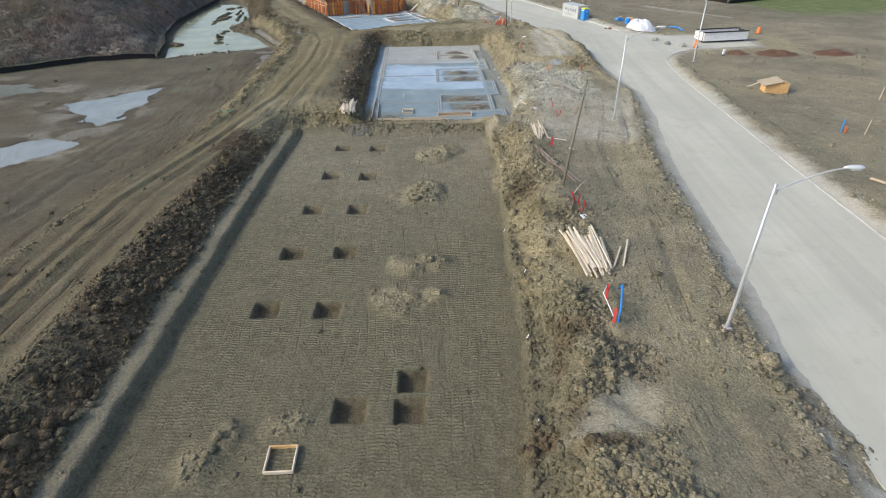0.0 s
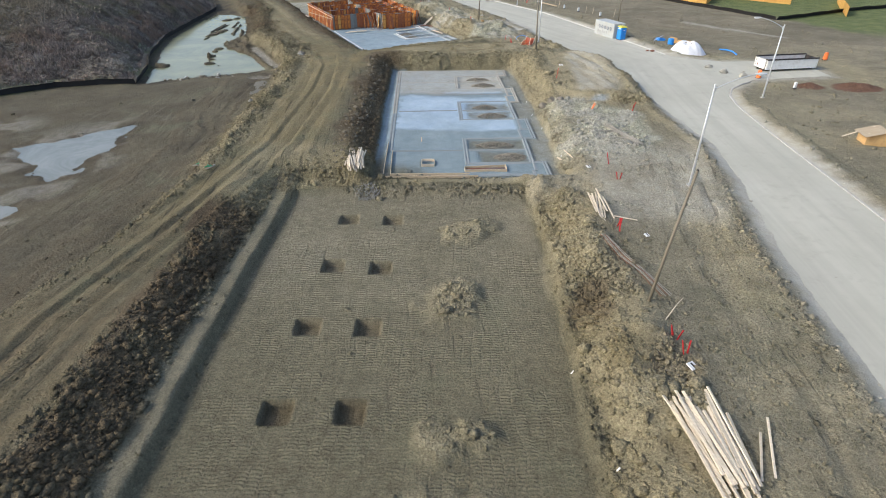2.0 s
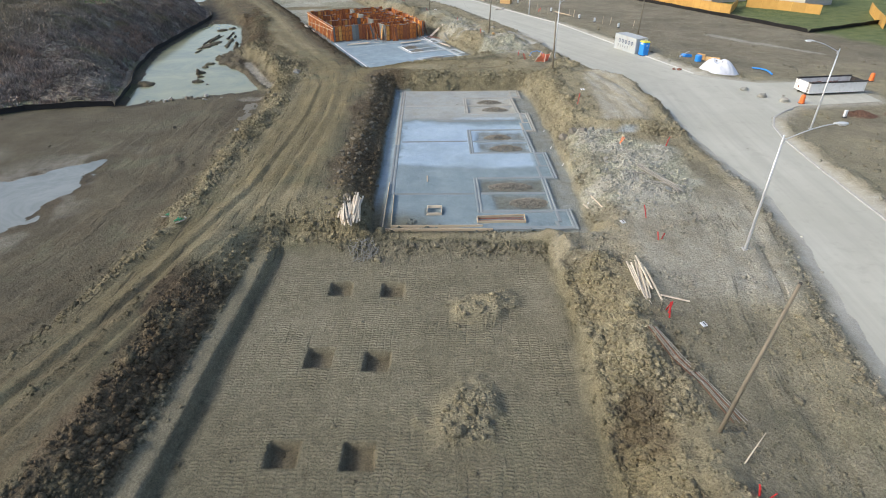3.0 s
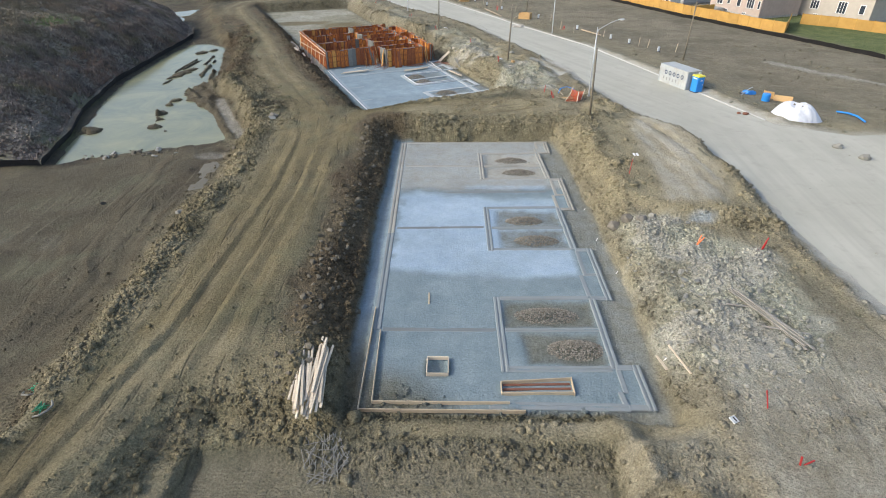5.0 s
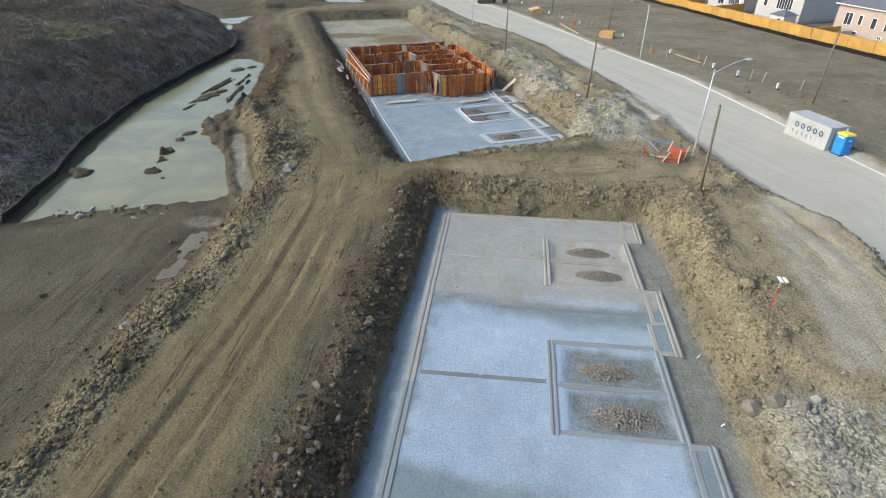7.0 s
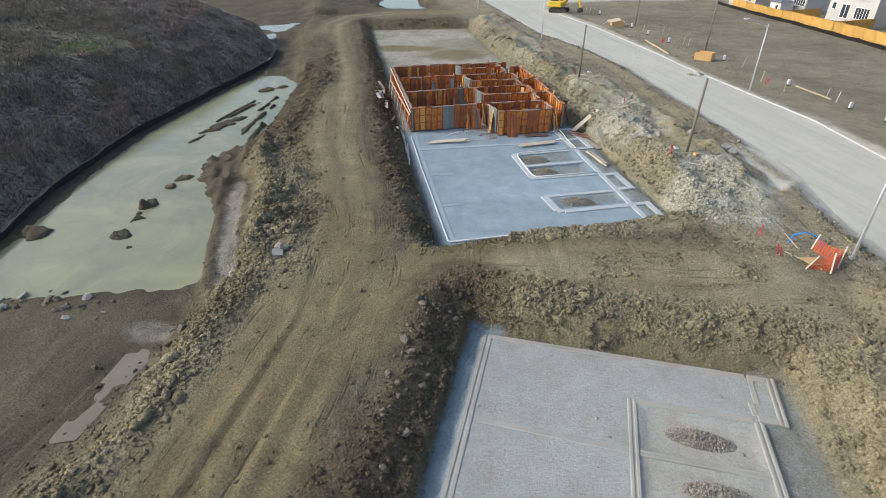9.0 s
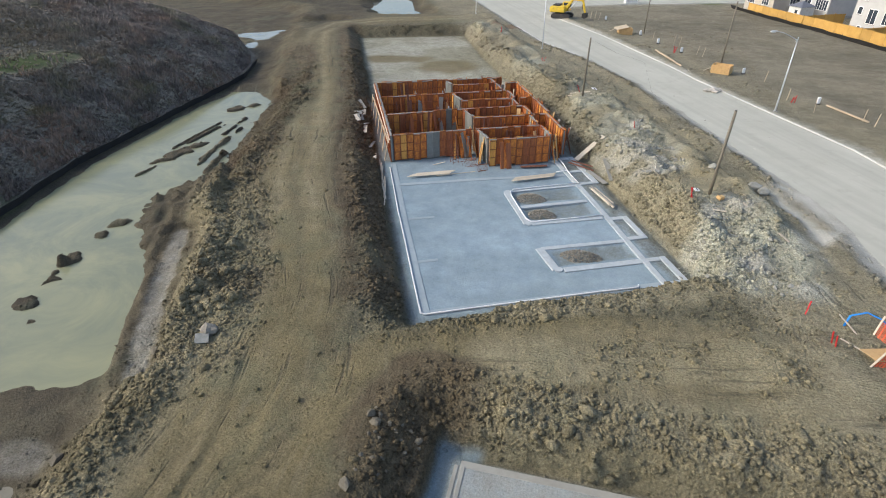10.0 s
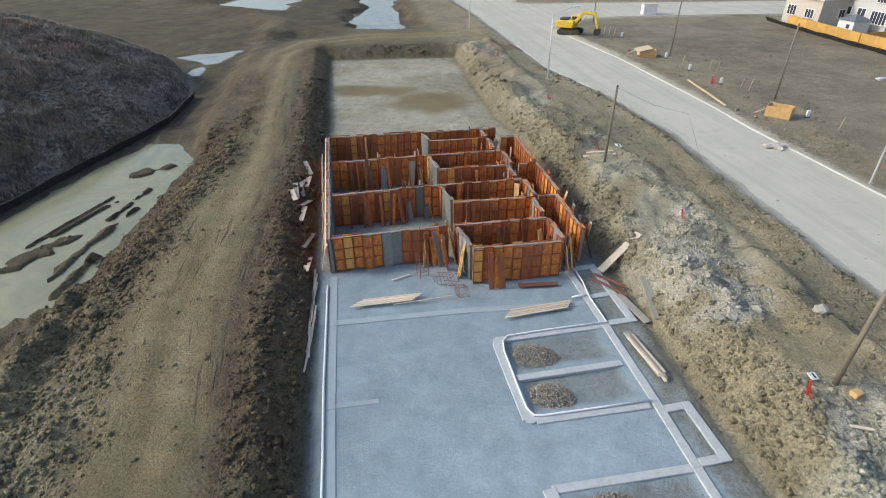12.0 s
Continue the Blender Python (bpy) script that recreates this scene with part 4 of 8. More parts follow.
    w["across"] = np.where(da > 0, x * 0.8 + 0.05 * y, w["across"])
    w["tread"] = np.maximum(w["tread"], 0.65 * step(0.3, 1.0, da) * step(0.45, 0.6, n6))
    for (hx, hy) in HOLES:
        e = np.maximum(np.abs(x - hx) / 0.66, np.abs(y - hy) / 0.66) + (n07 - 0.5) * 0.12
        z -= 0.5 * step(1.06, 0.93, e)
        # dug soil, darkened inside the hole to paint in its shade as well
        w["topsoil_shade"] = np.maximum(w["topsoil_shade"], 0.5 * step(1.15, 0.95, e))
        w["cleat"] = w["cleat"] * (1 - step(1.3, 1.0, e))
    # stone beds under the footings
    sb, sc = inside(x, y, SLAB_B), inside(x, y, SLAB_C)
    bed = np.maximum(step(-0.2, 0.1, sb), step(-0.2, 0.1, sc))
    z += bed * 0.13
    spill = step(-0.25, 0.1, db) * step(-6.4, -7.0, x)
    w["gravel"] = np.maximum(step(-0.3, 0.3, sb) * (1 - 0.8 * step(58.5, 55, y) * step(-1, -5, x + (y - 55) * 0.8)), np.maximum(step(-0.5, 0.3, sc), 0.9 * spill * step(56, 61, y)))
    far_tan = step(77.5, 79, y + (n2 - 0.5) * 1.5) * step(-0.3, 0.3, sb)
    w["dust"] = np.maximum(w["dust"], far_tan * 0.7)
    w["gravel"] *= 1 - 0.72 * far_tan
    w["gravel"] = np.maximum(w["gravel"], 0.42 * step(-0.2, 0.5, db) * step(5.2, 6.0, x) * step(92, 88, y) * (1 - step(-0.1, 0.2, sb)) * (0.6 + 0.5 * n6))
    w["dust"] = np.maximum(w["dust"], 0.3 * step(-0.2, 0.5, db) * step(5.2, 6.0, x) * (1 - step(-0.1, 0.2, sb)))
    in_c = step(-0.5, 0.3, sc)
    w["gravel"] *= 1 - in_c * np.maximum(0.75 * step(16.0, 16.6, u + (n2 - 0.5) * 0.6), 0.45 * step(22.5, 23.5, v))
    w["dust"] = np.maximum(w["dust"], 0.4 * in_c * step(22.5, 23.5, v))
    w["pale"] = step(65.3, 66.3, y + (n2 - 0.5) * 1.2 + 0.02 * x) * step(77.6, 76.2, y + (n2 - 0.5) * 1.6 - 1.2 * step(2, -1, x) + 0.6) * step(-6.9, -6.3, x + (n07 - 0.5)) * step(6.0, 5.6, x)
    w["pale"] = np.maximum(w["pale"] * (0.75 + 0.5 * (n6 - 0.5)), 0.5 * step(78.2, 78.6, y) * step(79.4, 79.0, y) * step(-2, -1, x) * step(5.6, 5.2, x))
    # spilt gravel by the west wall: bluish tint stands in for sky-lit shade
    w["pale"] = np.maximum(w["pale"], 0.45 * step(-7.9, -7.5, x) * step(-6.9, -7.2, x) * step(60, 63, y) * step(88, 82, y) * n2 * 1.6)
    w["pale"] = np.maximum(w["pale"], step(0.2, 0.6, sc) * (0.17 + 0.13 * step(0.35, 0.75, fbm(u * 0.35, v, 2.2, 3, 93))) * step(23, 22, v))
    w["pale"] = np.maximum(w["pale"], 0.1 * far_tan)
    pk = 0 * x
    for q in POCKETS:
        pk = np.maximum(pk, step(-0.25, 0.3, inside(x, y, q) + (n2 - 0.5) * 0.5))
    sump = step(0.62, 0.5, np.maximum(np.abs(x + 3.05), np.abs(y - 57.25)))
    z -= pk * 0.13 + sump * 0.3
    for k in ("gravel", "pale"):
        w[k] = w[k] * (1 - (0.68 - 0.25 * in_c) * pk)
    w["even"] = np.maximum(np.maximum(w["gravel"], w["pale"]), far_tan) * (0.78 + 0.22 * step(-0.3, 0.3, sc))
    # the empty pad at the back
    pad = step(0.0, 1.0, dc) * step(42.5, 44, v)
    w["rubble"] = pad * (0.25 + 0.35 * n6)
    w["dust"] = np.maximum(w["dust"], pad * 0.35 * step(0.42, 0.6, fbm(x, y, 9, 3, 71)))
    w["ochre"] = pad * 0.85 * np.maximum(step(1.25, 0.6, np.hypot((u - 14) / 4.6, (v - 57) / 4.2) + (n2 - 0.5) * 0.4), step(1.25, 0.6, np.hypot((u - 7) / 6.5, (v - 63.5 + 0.25 * (u - 7)) / 2.6) + (n2 - 0.5) * 0.6))
    for poly in (RUBBLE_B, RUBBLE_C, RUBBLE_D):
        rd = inside(x, y, poly) + (n2 - 0.5) * 1.6
        k = step(-0.8, 1.2, rd) * (1 - step(-0.3, 0.4, db)) * (1 - step(-0.3, 0.4, dc))
        loose = step(0.36, 0.58, fbm(x, y, 2.4, 3, 121)) if poly is RUBBLE_D else step(0.25, 0.55, fbm(x, y, 3.4, 3, 121))
        w["rubble"] = np.maximum(w["rubble"], k * ((0.2 if poly is RUBBLE_D else 0.4) + 0.6 * loose))
        coarse = np.maximum(coarse, k * (0.35 + 0.4 * n6))
        w["dust"] = np.maximum(w["dust"], k * 0.6 * step(0.45, 0.6, n2))
        z += k * ((n2 - 0.4) * 0.5 + (n07 - 0.5) * 0.25) * step(-0.2, 1.5, rd)
    w["pale"] = np.maximum(w["pale"], 0.5 * step(1.2, 0.2, np.hypot((x - 15.2) / 1.2, (y - 70.6) / 0.7) + (n2 - 0.5)))
    w["rubble"] = np.maximum(w["rubble"], 0.5 * bk * step(0.4, 0.62, fbm(x, y, 4.5, 3, 127)) * step(-0.2, -1.0, dc))
    # top of the mound, scraped smooth by a blade
    graded = step(-0.6, 1.0, inside(x, y, [(13.2, 72.6), (18.0, 71.8), (19.3, 78), (20.0, 84.5), (18.8, 90.5), (16.4, 92.5), (14.4, 87), (13.6, 79.5)]) + (n2 - 0.5) * 1.2)
    scrape = fbm(x * 1.0 + 0.12 * (y - 80), y * 0.12, 0.7, 3, 141)
    coarse *= 1 - 0.85 * graded
    z += graded * (scrape - 0.5) * 0.16
    w["dust"] = np.maximum(w["dust"], graded * (0.3 + 0.35 * step(0.4, 0.65, scrape)))
    w["rubble"] *= 1 - 0.6 * graded
    # worked ground between the front and middle lots
    end_a = step(-6.5, -4.5, x) * step(10.5, 8.5, x + wob) * step(48.6, 50.0, y + (n2 - 0.5)) * step(54.6, 53.9, y + (n2 - 0.5) * 0.8) * (1 - step(-0.3, 0.3, np.maximum(da, db)))
    rows_a = vnoise(y + 0.05 * x + (n6 - 0.5) * 0.5, x * 0.12, 0.4, 143)
    coarse *= 1 - end_a * (0.35 + 0.5 * step(0.4, 0.6, n2))
    z += end_a * (rows_a - 0.5) * 0.16
    w["tan"] = np.maximum(w["tan"], end_a * (0.45 + 0.4 * n6))
    w["track"] = np.maximum(w["track"], end_a * 0.5)
    w["topsoil_shade"] *= 1 - 0.7 * end_a
    w["dust"] = np.maximum(w["dust"], end_a * 0.22 * step(0.4, 0.6, n6))
    flat_b = step(8.5, 11, x + wob * 1.5) * step(23, 20, x) * step(42, 46, y) * step(60, 56, y - 0.2 * (x - 14)) * (1 - step(-0.3, 0.3, np.maximum(da, db)))
    coarse = np.maximum(coarse * (1 - 0.3 * flat_b), 0.62 * flat_b * step(0.44, 0.62, fbm(x, y, 2.2, 3, 145)) * step(19, 15, x))
    w["dust"] = np.maximum(w["dust"], flat_b * (0.2 + 0.35 * step(0.35, 0.65, n6)))
    w["tan"] = np.maximum(w["tan"], 0.45 * flat_b * n6)
    wet = step(1.2, 0.5, line_dist(x, y, [(-22.3, 54.2), (-21.4, 51.6), (-21.6, 50.0)]) / 0.75 + (n07 - 0.5))
    w["topsoil_shade"] = np.maximum(w["topsoil_shade"], 0.9 * wet)
    z -= 0.18 * wet
    # bed of the road, and dust blown over its edge
    rb = step(-1.9 + far_r, 0.3, road_d + wob * (1.0 - 0.7 * far_r) - 0.25 * (1 - far_r) + 0.35 * far_r)
    z = z * (1 - rb) + 1.655 * rb
    w["dust"] = np.maximum(w["dust"], step(-2.0, 0.0, road_d + (n2 - 0.5) * 1.3 + (n07 - 0.5) * 0.8) * (0.85 - 0.3 * far_r))
    w["even"] = np.maximum(w["even"], 0.75 * step(-1.6, -0.6, road_d + (n2 - 0.5)) * (far_r < 0.5))
    drive = step(-0.5, 0.6, inside(x, y, [(8.9, 117.2), (10.4, 119.4), (12.6, 117.5), (13.9, 112.3), (11.2, 109.6), (10.4, 113)]) + (n2 - 0.5) * 1.2)
    z = z * (1 - drive) + 1.72 * drive
    w["dust"] = np.maximum(w["dust"], drive)
    w["even"] = np.maximum(w["even"], drive * 0.9)
    ramp_a = step(-0.4, 0.5, inside(x, y, [(4.6, 13.6), (5.8, 15.2), (8.2, 16.5), (9.3, 16.0), (8.3, 14.0), (6.0, 13.4)]) + (n2 - 0.5) * 0.6)
    w["dust"] = np.maximum(w["dust"], 0.3 * ramp_a)
    coarse *= (1 - step(-0.9, -0.2, road_d)) * (1 - drive) * (1 - 0.85 * ramp_a)
    dark = np.maximum(step(1.1, 0.5, np.hypot((x - 3.9) / 1.0, (y - 14.2) / 0.9) + (n07 - 0.5)), np.maximum(step(1.1, 0.5, np.hypot((x - 6.2) / 1.3, (y - 13.2) / 0.6) + (n07 - 0.5)), step(1.2, 0.5, line_dist(x, y, [(13.2, 20), (14.2, 17.2), (14.8, 14.8), (15.4, 12)]) / 0.8 + (n07 - 0.5))))
    w["topsoil_shade"] = np.maximum(w["topsoil_shade"], 0.85 * dark)
    w["dust"] = w["dust"] * (1 - 0.9 * dark)
    coarse = np.maximum(coarse, 0.8 * dark)
    lip = np.exp(-((road_d + 1.5) / 0.7) ** 2) * (far_r < 0.3)
    coarse = np.maximum(coarse, lip * (0.3 + 0.7 * n6))
    z += lip * 0.22 * n2
    w["dust"] = w["dust"] * (1 - 0.7 * lip * step(0.42, 0.6, n6))
    w["topsoil_shade"] = np.maximum(w["topsoil_shade"], lip * 0.7 * step(0.4, 0.7, n6))
    pale_line = line_dist(x, y, ((42.0, 117.5), (44.8, 114.0), (46.3, 111.6), (47.4, 110.5), (49.4, 108.0), (53.0, 104.0))) / (0.35 + 0.8 * n6) + (n07 - 0.5)
    w["dust"] = np.maximum(w["dust"], 0.45 * step(1.2, 0.5, pale_line))
    # gardens by the houses
    garden = step(0, 1.2, (x - 55.3) * 0.945 + (y - 136) * 0.327) * step(-40, -30, -np.hypot(x - 75, y - 140))
    w["green"] = np.maximum(w["green"], garden)
    w["green"] = np.maximum(w["green"], step(0.4, 0.1, np.hypot((x - 17) / 12, (y - 216) / 5)))
    for rx, ry, rr in ((40.8, 75.9, 1.7), (46.0, 75.5, 2.6), (53.4, 75.0, 2.4)):
        e = np.hypot((x - rx) / rr, (y - ry) / (rr * 0.7)) + (n2 - 0.5) * 0.5
        z += 0.5 * step(1.1, 0.1, e)
        w["redsoil"] = np.maximum(w.get("redsoil", 0 * x), step(1.15, 0.95, e))
        coarse = np.maximum(coarse, step(1.2, 0.8, e) * 0.6)
    rs2 = step(1.1, 0.6, np.hypot((x + 20.5) / 4.5, (y - 177.5) / 2.2) + (n2 - 0.5) * 0.5)
    w["redsoil"] = np.maximum(w["redsoil"], rs2 * 0.7)
    coarse = np.clip(coarse, 0, 1)
    w["tan"] = w["tan"] * (1 - 0.7 * step(128, 155, y) * (1 - hw)) * (1 - w["topsoil_shade"])
    w["track"] = w["track"] * (1 - 0.6 * step(125, 155, y) * (x < 0) * (1 - hw))
    w["topsoil_shade"] = np.maximum(w["topsoil_shade"], 0.3 * step(130, 160, y) * (x < -22) * (hi < 0) * (1 - hw)) * (1 - step(-0.3, 0.8, np.maximum(db, dc)))
    w["coarse"] = coarse
    # clods
    near = step(75, 40, np.hypot(x, np.maximum(0, np.abs(y - 80) - 60)))
    z += coarse * near * ((fbm(x, y, 1.1, 3, 41) - 0.5) * 0.42 + (n07 - 0.5) * 0.12) + (fbm(x, y, 0.5, 2, 51) - 0.5) * 0.035
    return z, w


def gz(x, y):
    return float(land(np.array([float(x)]), np.array([float(y)]))[0][0])


def spaced(*runs):
    out = []
    for a, b, s in runs:
        out += list(np.arange(a, b - 1e-6, s))
    return np.array(out + [runs[-1][1]])


gx = spaced((-3000, -600, 400), (-600, -160, 40), (-160, -75, 4), (-75, -52, 0.6), (-52, -46, 0.35), (-46, -27, 0.22), (-27, -10.4, 0.2), (-10.4, -4.7, 0.1), (-4.7, -2.1, 0.16), (-2.1, -0.6, 0.1), (-0.6, 24, 0.2), (24, 58, 0.5), (58, 110, 2), (110, 600, 35), (600, 3000, 400))
gy = spaced((-3000, -300, 450), (-300, -20, 20), (-20, 8, 2), (8, 49, 0.115), (49, 100, 0.2), (100, 136, 0.27), (136, 180, 0.5), (180, 260, 1.0), (260, 600, 20), (600, 3000, 400))
GX, GY = np.meshgrid(gx, gy)
GZ, GW = land(GX.ravel(), GY.ravel())


def sheet(name, x, y, z, weights, faces):
    me = bpy.data.meshes.new(name)
    me.vertices.add(len(x))
    me.vertices.foreach_set("co", np.column_stack((x, y, z)).ravel().astype(np.float32))
    k = faces.shape[1]
    me.loops.add(faces.size)
    me.loops.foreach_set("vertex_index", faces.ravel().astype(np.int32))
    me.polygons.add(len(faces))
    me.polygons.foreach_set("loop_start", (np.arange(len(faces)) * k).astype(np.int32))
    for key, val in weights.items():
        at = me.attributes.new(key, "FLOAT", "POINT")
        at.data.foreach_set("value", (val if key in ("across", "along") else np.clip(val, 0, 1)).astype(np.float32))
    me.update(calc_edges=True)
    me.validate()
    me.materials.append(SOIL)
    return me


_c, _r = len(gx), len(gy)
_i = (np.arange(_r - 1)[:, None] * _c + np.arange(_c - 1)[None, :]).ravel()
ground_mesh = sheet("ground", GX.ravel(), GY.ravel(), GZ, GW, np.column_stack((_i, _i + 1, _i + _c + 1, _i + _c)))
ground_mesh.polygons.foreach_set("use_smooth", [True] * len(ground_mesh.polygons))
tagged(new("ground", ground_mesh), "bare brown churned construction site soil with pits and banks", "ground", kind="structure")


# loose clods and stones lying on the ground
def scatter(name, count, x0, x1, y0, y1, weight, size, label, category, seed, small=False):
    rng = np.random.default_rng(seed)
    x, y = rng.uniform(x0, x1, count), rng.uniform(y0, y1, count)
    z, w = land(x, y)
    keep = rng.random(count) < np.clip(weight(x, y, w), 0, 1)
    x, y, z, w = x[keep], y[keep], z[keep], {k: v[keep] for k, v in w.items()}
    n = len(x)
    bm = bmesh.new()
    if small:
        bmesh.ops.create_cube(bm, size=1.3)
        bmesh.ops.triangulate(bm, faces=bm.faces)
    else:
        bmesh.ops.create_icosphere(bm, subdivisions=1, radius=1)
    base = np.array([v.co for v in bm.verts])
    tri = np.array([[v.index for v in f.verts] for f in bm.faces])
    bm.free()
    s = size * np.exp(rng.normal(0, 0.6, n)) * (0.5 + 0.8 * w["coarse"])
    s = np.minimum(s, size * 3.2)
    sh = s[:, None] * rng.uniform(0.65, 1.25, (n, 3)) * np.array([1, 1, 0.7])
    v = base[None] * (1 + rng.uniform(-0.5, 0.5, (n, len(base), 3))) * sh[:, None, :]
    a = rng.uniform(0, 6.28, n)
    ca, sa = np.cos(a)[:, None], np.sin(a)[:, None]
    vx, vy = v[..., 0] * ca - v[..., 1] * sa + x[:, None], v[..., 0] * sa + v[..., 1] * ca + y[:, None]
    vz = v[..., 2] + (z + s * 0.08)[:, None]
    m = len(base)
    me = sheet(name, vx.ravel(), vy.ravel(), vz.ravel(), {k: np.repeat(q, m) for k, q in w.items()}, (tri[None] + (np.arange(n) * m)[:, None, None]).reshape(-1, 3))
    return tagged(new(name, me), label, category, kind="stuff")


def clod_weight(x, y, w):
    return np.clip(w["coarse"] - 0.15, 0, 1) ** 1.5 * (0.25 + 0.9 * step(0.4, 0.6, fbm(x, y, 2.6, 2, 97))) * (1 - w["dust"]) * (1 - w["gravel"]) * (1 - w["veg"]) * (1 - w["even"]) + 0.002 * (1 - w["gravel"])


def crumb_weight(x, y, w):
    return (np.clip(w["coarse"], 0, 1) * 0.9 + 0.09) * (1 - 0.8 * w["dust"]) * (1 - w["gravel"]) * (1 - w["veg"])


scatter("soil_clods", 200000, -27, 22, 8, 100, clod_weight, 0.07, "loose brown soil clods on the banks and spoil", "soil clods", 5)
scatter("soil_clods", 130000, -42, 16, 96, 182, clod_weight, 0.078, "loose brown soil clods along the back lots", "soil clods", 6)
scatter("soil_crumbs", 170000, -27, 22, 8, 100, crumb_weight, 0.045, "small soil crumbs and stones strewn over the site", "soil clods", 11, True)
scatter("soil_crumbs", 90000, -42, 16, 96, 150, crumb_weight, 0.05, "small soil crumbs and stones along the back lots", "soil clods", 12, True)
scatter("field_clods", 26000, -62, -22, 12, 96, lambda x, y, w: (0.1 + 0.5 * step(0.5, 0.62, fbm(x, y, 5, 3, 91))) * w["mud"], 0.06, "small stones and clods on the muddy field", "soil clods", 7, True)
scatter("verge_clods", 24000, 24, 60, 20, 130, lambda x, y, w: 0.3 * (1 - w["dust"]), 0.075, "clods and stones on the verge across the road", "soil clods", 8, True)
def lump_weight(x, y, w):
    return np.clip(w["coarse"] - 0.3, 0, 1) * step(0.5, 0.66, fbm(x, y, 1.8, 2, 99)) * (1 - w["dust"]) * (1 - w["rubble"]) * (1 - w["gravel"]) * (1 - w["even"])


scatter("soil_lumps", 30000, -27, 22, 8, 100, lump_weight, 0.125, "large broken lumps of brown soil on the banks", "soil lumps", 13)
scatter("soil_lumps", 20000, -42, 16, 96, 170, lump_weight, 0.12, "large broken lumps of brown soil along the back lots", "soil lumps", 14)
scatter("rubble_stones", 45000, 7, 19, 53, 73, lambda x, y, w: 0.75 * w["rubble"] ** 3 * (0.15 + step(0.42, 0.6, fbm(x, y, 1.8, 3, 123))), 0.06, "pale grey broken rubble stones in a heap", "rubble", 9)
scatter("rubble_stones", 36000, -5, 12, 101, 133, lambda x, y, w: 0.8 * w["rubble"] ** 3 * (0.12 + step(0.46, 0.62, fbm(x, y, 1.8, 3, 125))), 0.065, "pale grey broken rubble stones beside the pit", "rubble", 10)


# ---- water, road, kerbs ----
def flat(name, poly, z, material, label, category, grow=0.0, thick=0.0):
    bm = bmesh.new()
    cx, cy = sum(p[0] for p in poly) / len(poly), sum(p[1] for p in poly) / len(poly)
    pts = []
    for px, py in poly:
        d = math.hypot(px - cx, py - cy)
        pts.append((px + (px - cx) / d * grow, py + (py - cy) / d * grow))
    vs = [bm.verts.new((px, py, z)) for px, py in pts]
    fc = bm.faces.new(vs)
    if fc.normal.z < 0 or sum(a[0] * b[1] - b[0] * a[1] for a, b in zip(pts, pts[1:] + pts[:1])) < 0:
        fc.normal_flip()
    if thick:
        ex = bmesh.ops.extrude_face_region(bm, geom=[fc])
        low = [v for v in ex["geom"] if isinstance(v, bmesh.types.BMVert)]
        bmesh.ops.translate(bm, verts=low, vec=(0, 0, -thick))
        bmesh.ops.recalc_face_normals(bm, faces=bm.faces)
    bmesh.ops.triangulate(bm, faces=bm.faces)
    me = bpy.data.meshes.new(name)
    bm.to_mesh(me)
    bm.free()
    me.materials.append(material)
    return tagged(new(name, me), label, category, kind="structure")


flat("water", POND, 0.74, SILT_WATER, "pale green silty pond water along the silt fence", "pond", 1.2)
for q in PUDDLES[:3]:
    flat("water", q, 0.93, CLEAR_WATER, "shallow puddle on the muddy field reflecting sky", "puddle", 2.6)
for q in PUDDLES[3:7]:
    flat("water", q, 0.97, CLEAR_WATER, "shallow puddle on the far muddy field", "puddle", 3.5 if q in PUDDLES[5:7] else 1.5)
flat("water", PUDDLES[7], 0.95, SILT_FILM, "narrow pale silty puddle beside the haul road", "puddle", 0.3)
flat("road", ROAD, 1.70, ROAD_MAT, "pale dusty unfinished street with dried mud", "road", thick=0.16)


def kerb(name, pts, label, material, z=1.68, w=0.2, h=0.1):
    """A cast kerb with a sloped face along a line."""
    g = Geo()
    prof = ((-w / 2, -0.12), (-w / 2, h - 0.03), (-w / 2 + 0.05, h), (w / 2 - 0.03, h), (w / 2, h - 0.03), (w / 2, -0.12))
    n = len(prof)
    for i, (px, py) in enumerate(pts):
        a, b = pts[max(i - 1, 0)], pts[min(i + 1, len(pts) - 1)]
        dx, dy = b[0] - a[0], b[1] - a[1]
        k = math.hypot(dx, dy)
        nx, ny = dy / k, -dx / k
        g.v += [(px + nx * o, py + ny * o, z + q) for o, q in prof]
    for i in range(len(pts) - 1):
        g.f += [(i * n + j, i * n + (j + 1) % n, (i + 1) * n + (j + 1) % n, (i + 1) * n + j) for j in range(n)]
    g.f += [tuple(range(n))[::-1], tuple((len(pts) - 1) * n + j for j in range(n))]
    return solid(name, g, material, label, "kerb", kind="structure")


KERB_NEAR = [(27.05, -20), (26.75, 8), (26.95, 27.6), (27.35, 38.6), (27.95, 49), (28.65, 62), (29.25, 69), (30.0, 72.4), (31.4, 75.1), (33.6, 77.2), (34.8, 77.9)]
KERB_FAR = [(29.8, 92.5), (27.2, 100.5), (24.0, 111.4), (18.6, 128.4), (13.7, 137.8), (7.8, 149.4), (5, 156), (-4.6, 175.5), (-11.5, 187), (-15.2, 193.5)]
KERB_EDGE = [(-5.6, 157.2), (-9.2, 162.0), (-13.9, 168.2), (-19.8, 180.5)]
KERB_CROSS = [(-3, 210.6), (10, 214.2), (44, 223.8)]
for pts in (KERB_NEAR, KERB_FAR, KERB_EDGE, KERB_CROSS):
    kerb("kerb", pts, "pale cast concrete kerb along the dusty street", CONCRETE if pts is KERB_NEAR else KERB_CONCRETE)


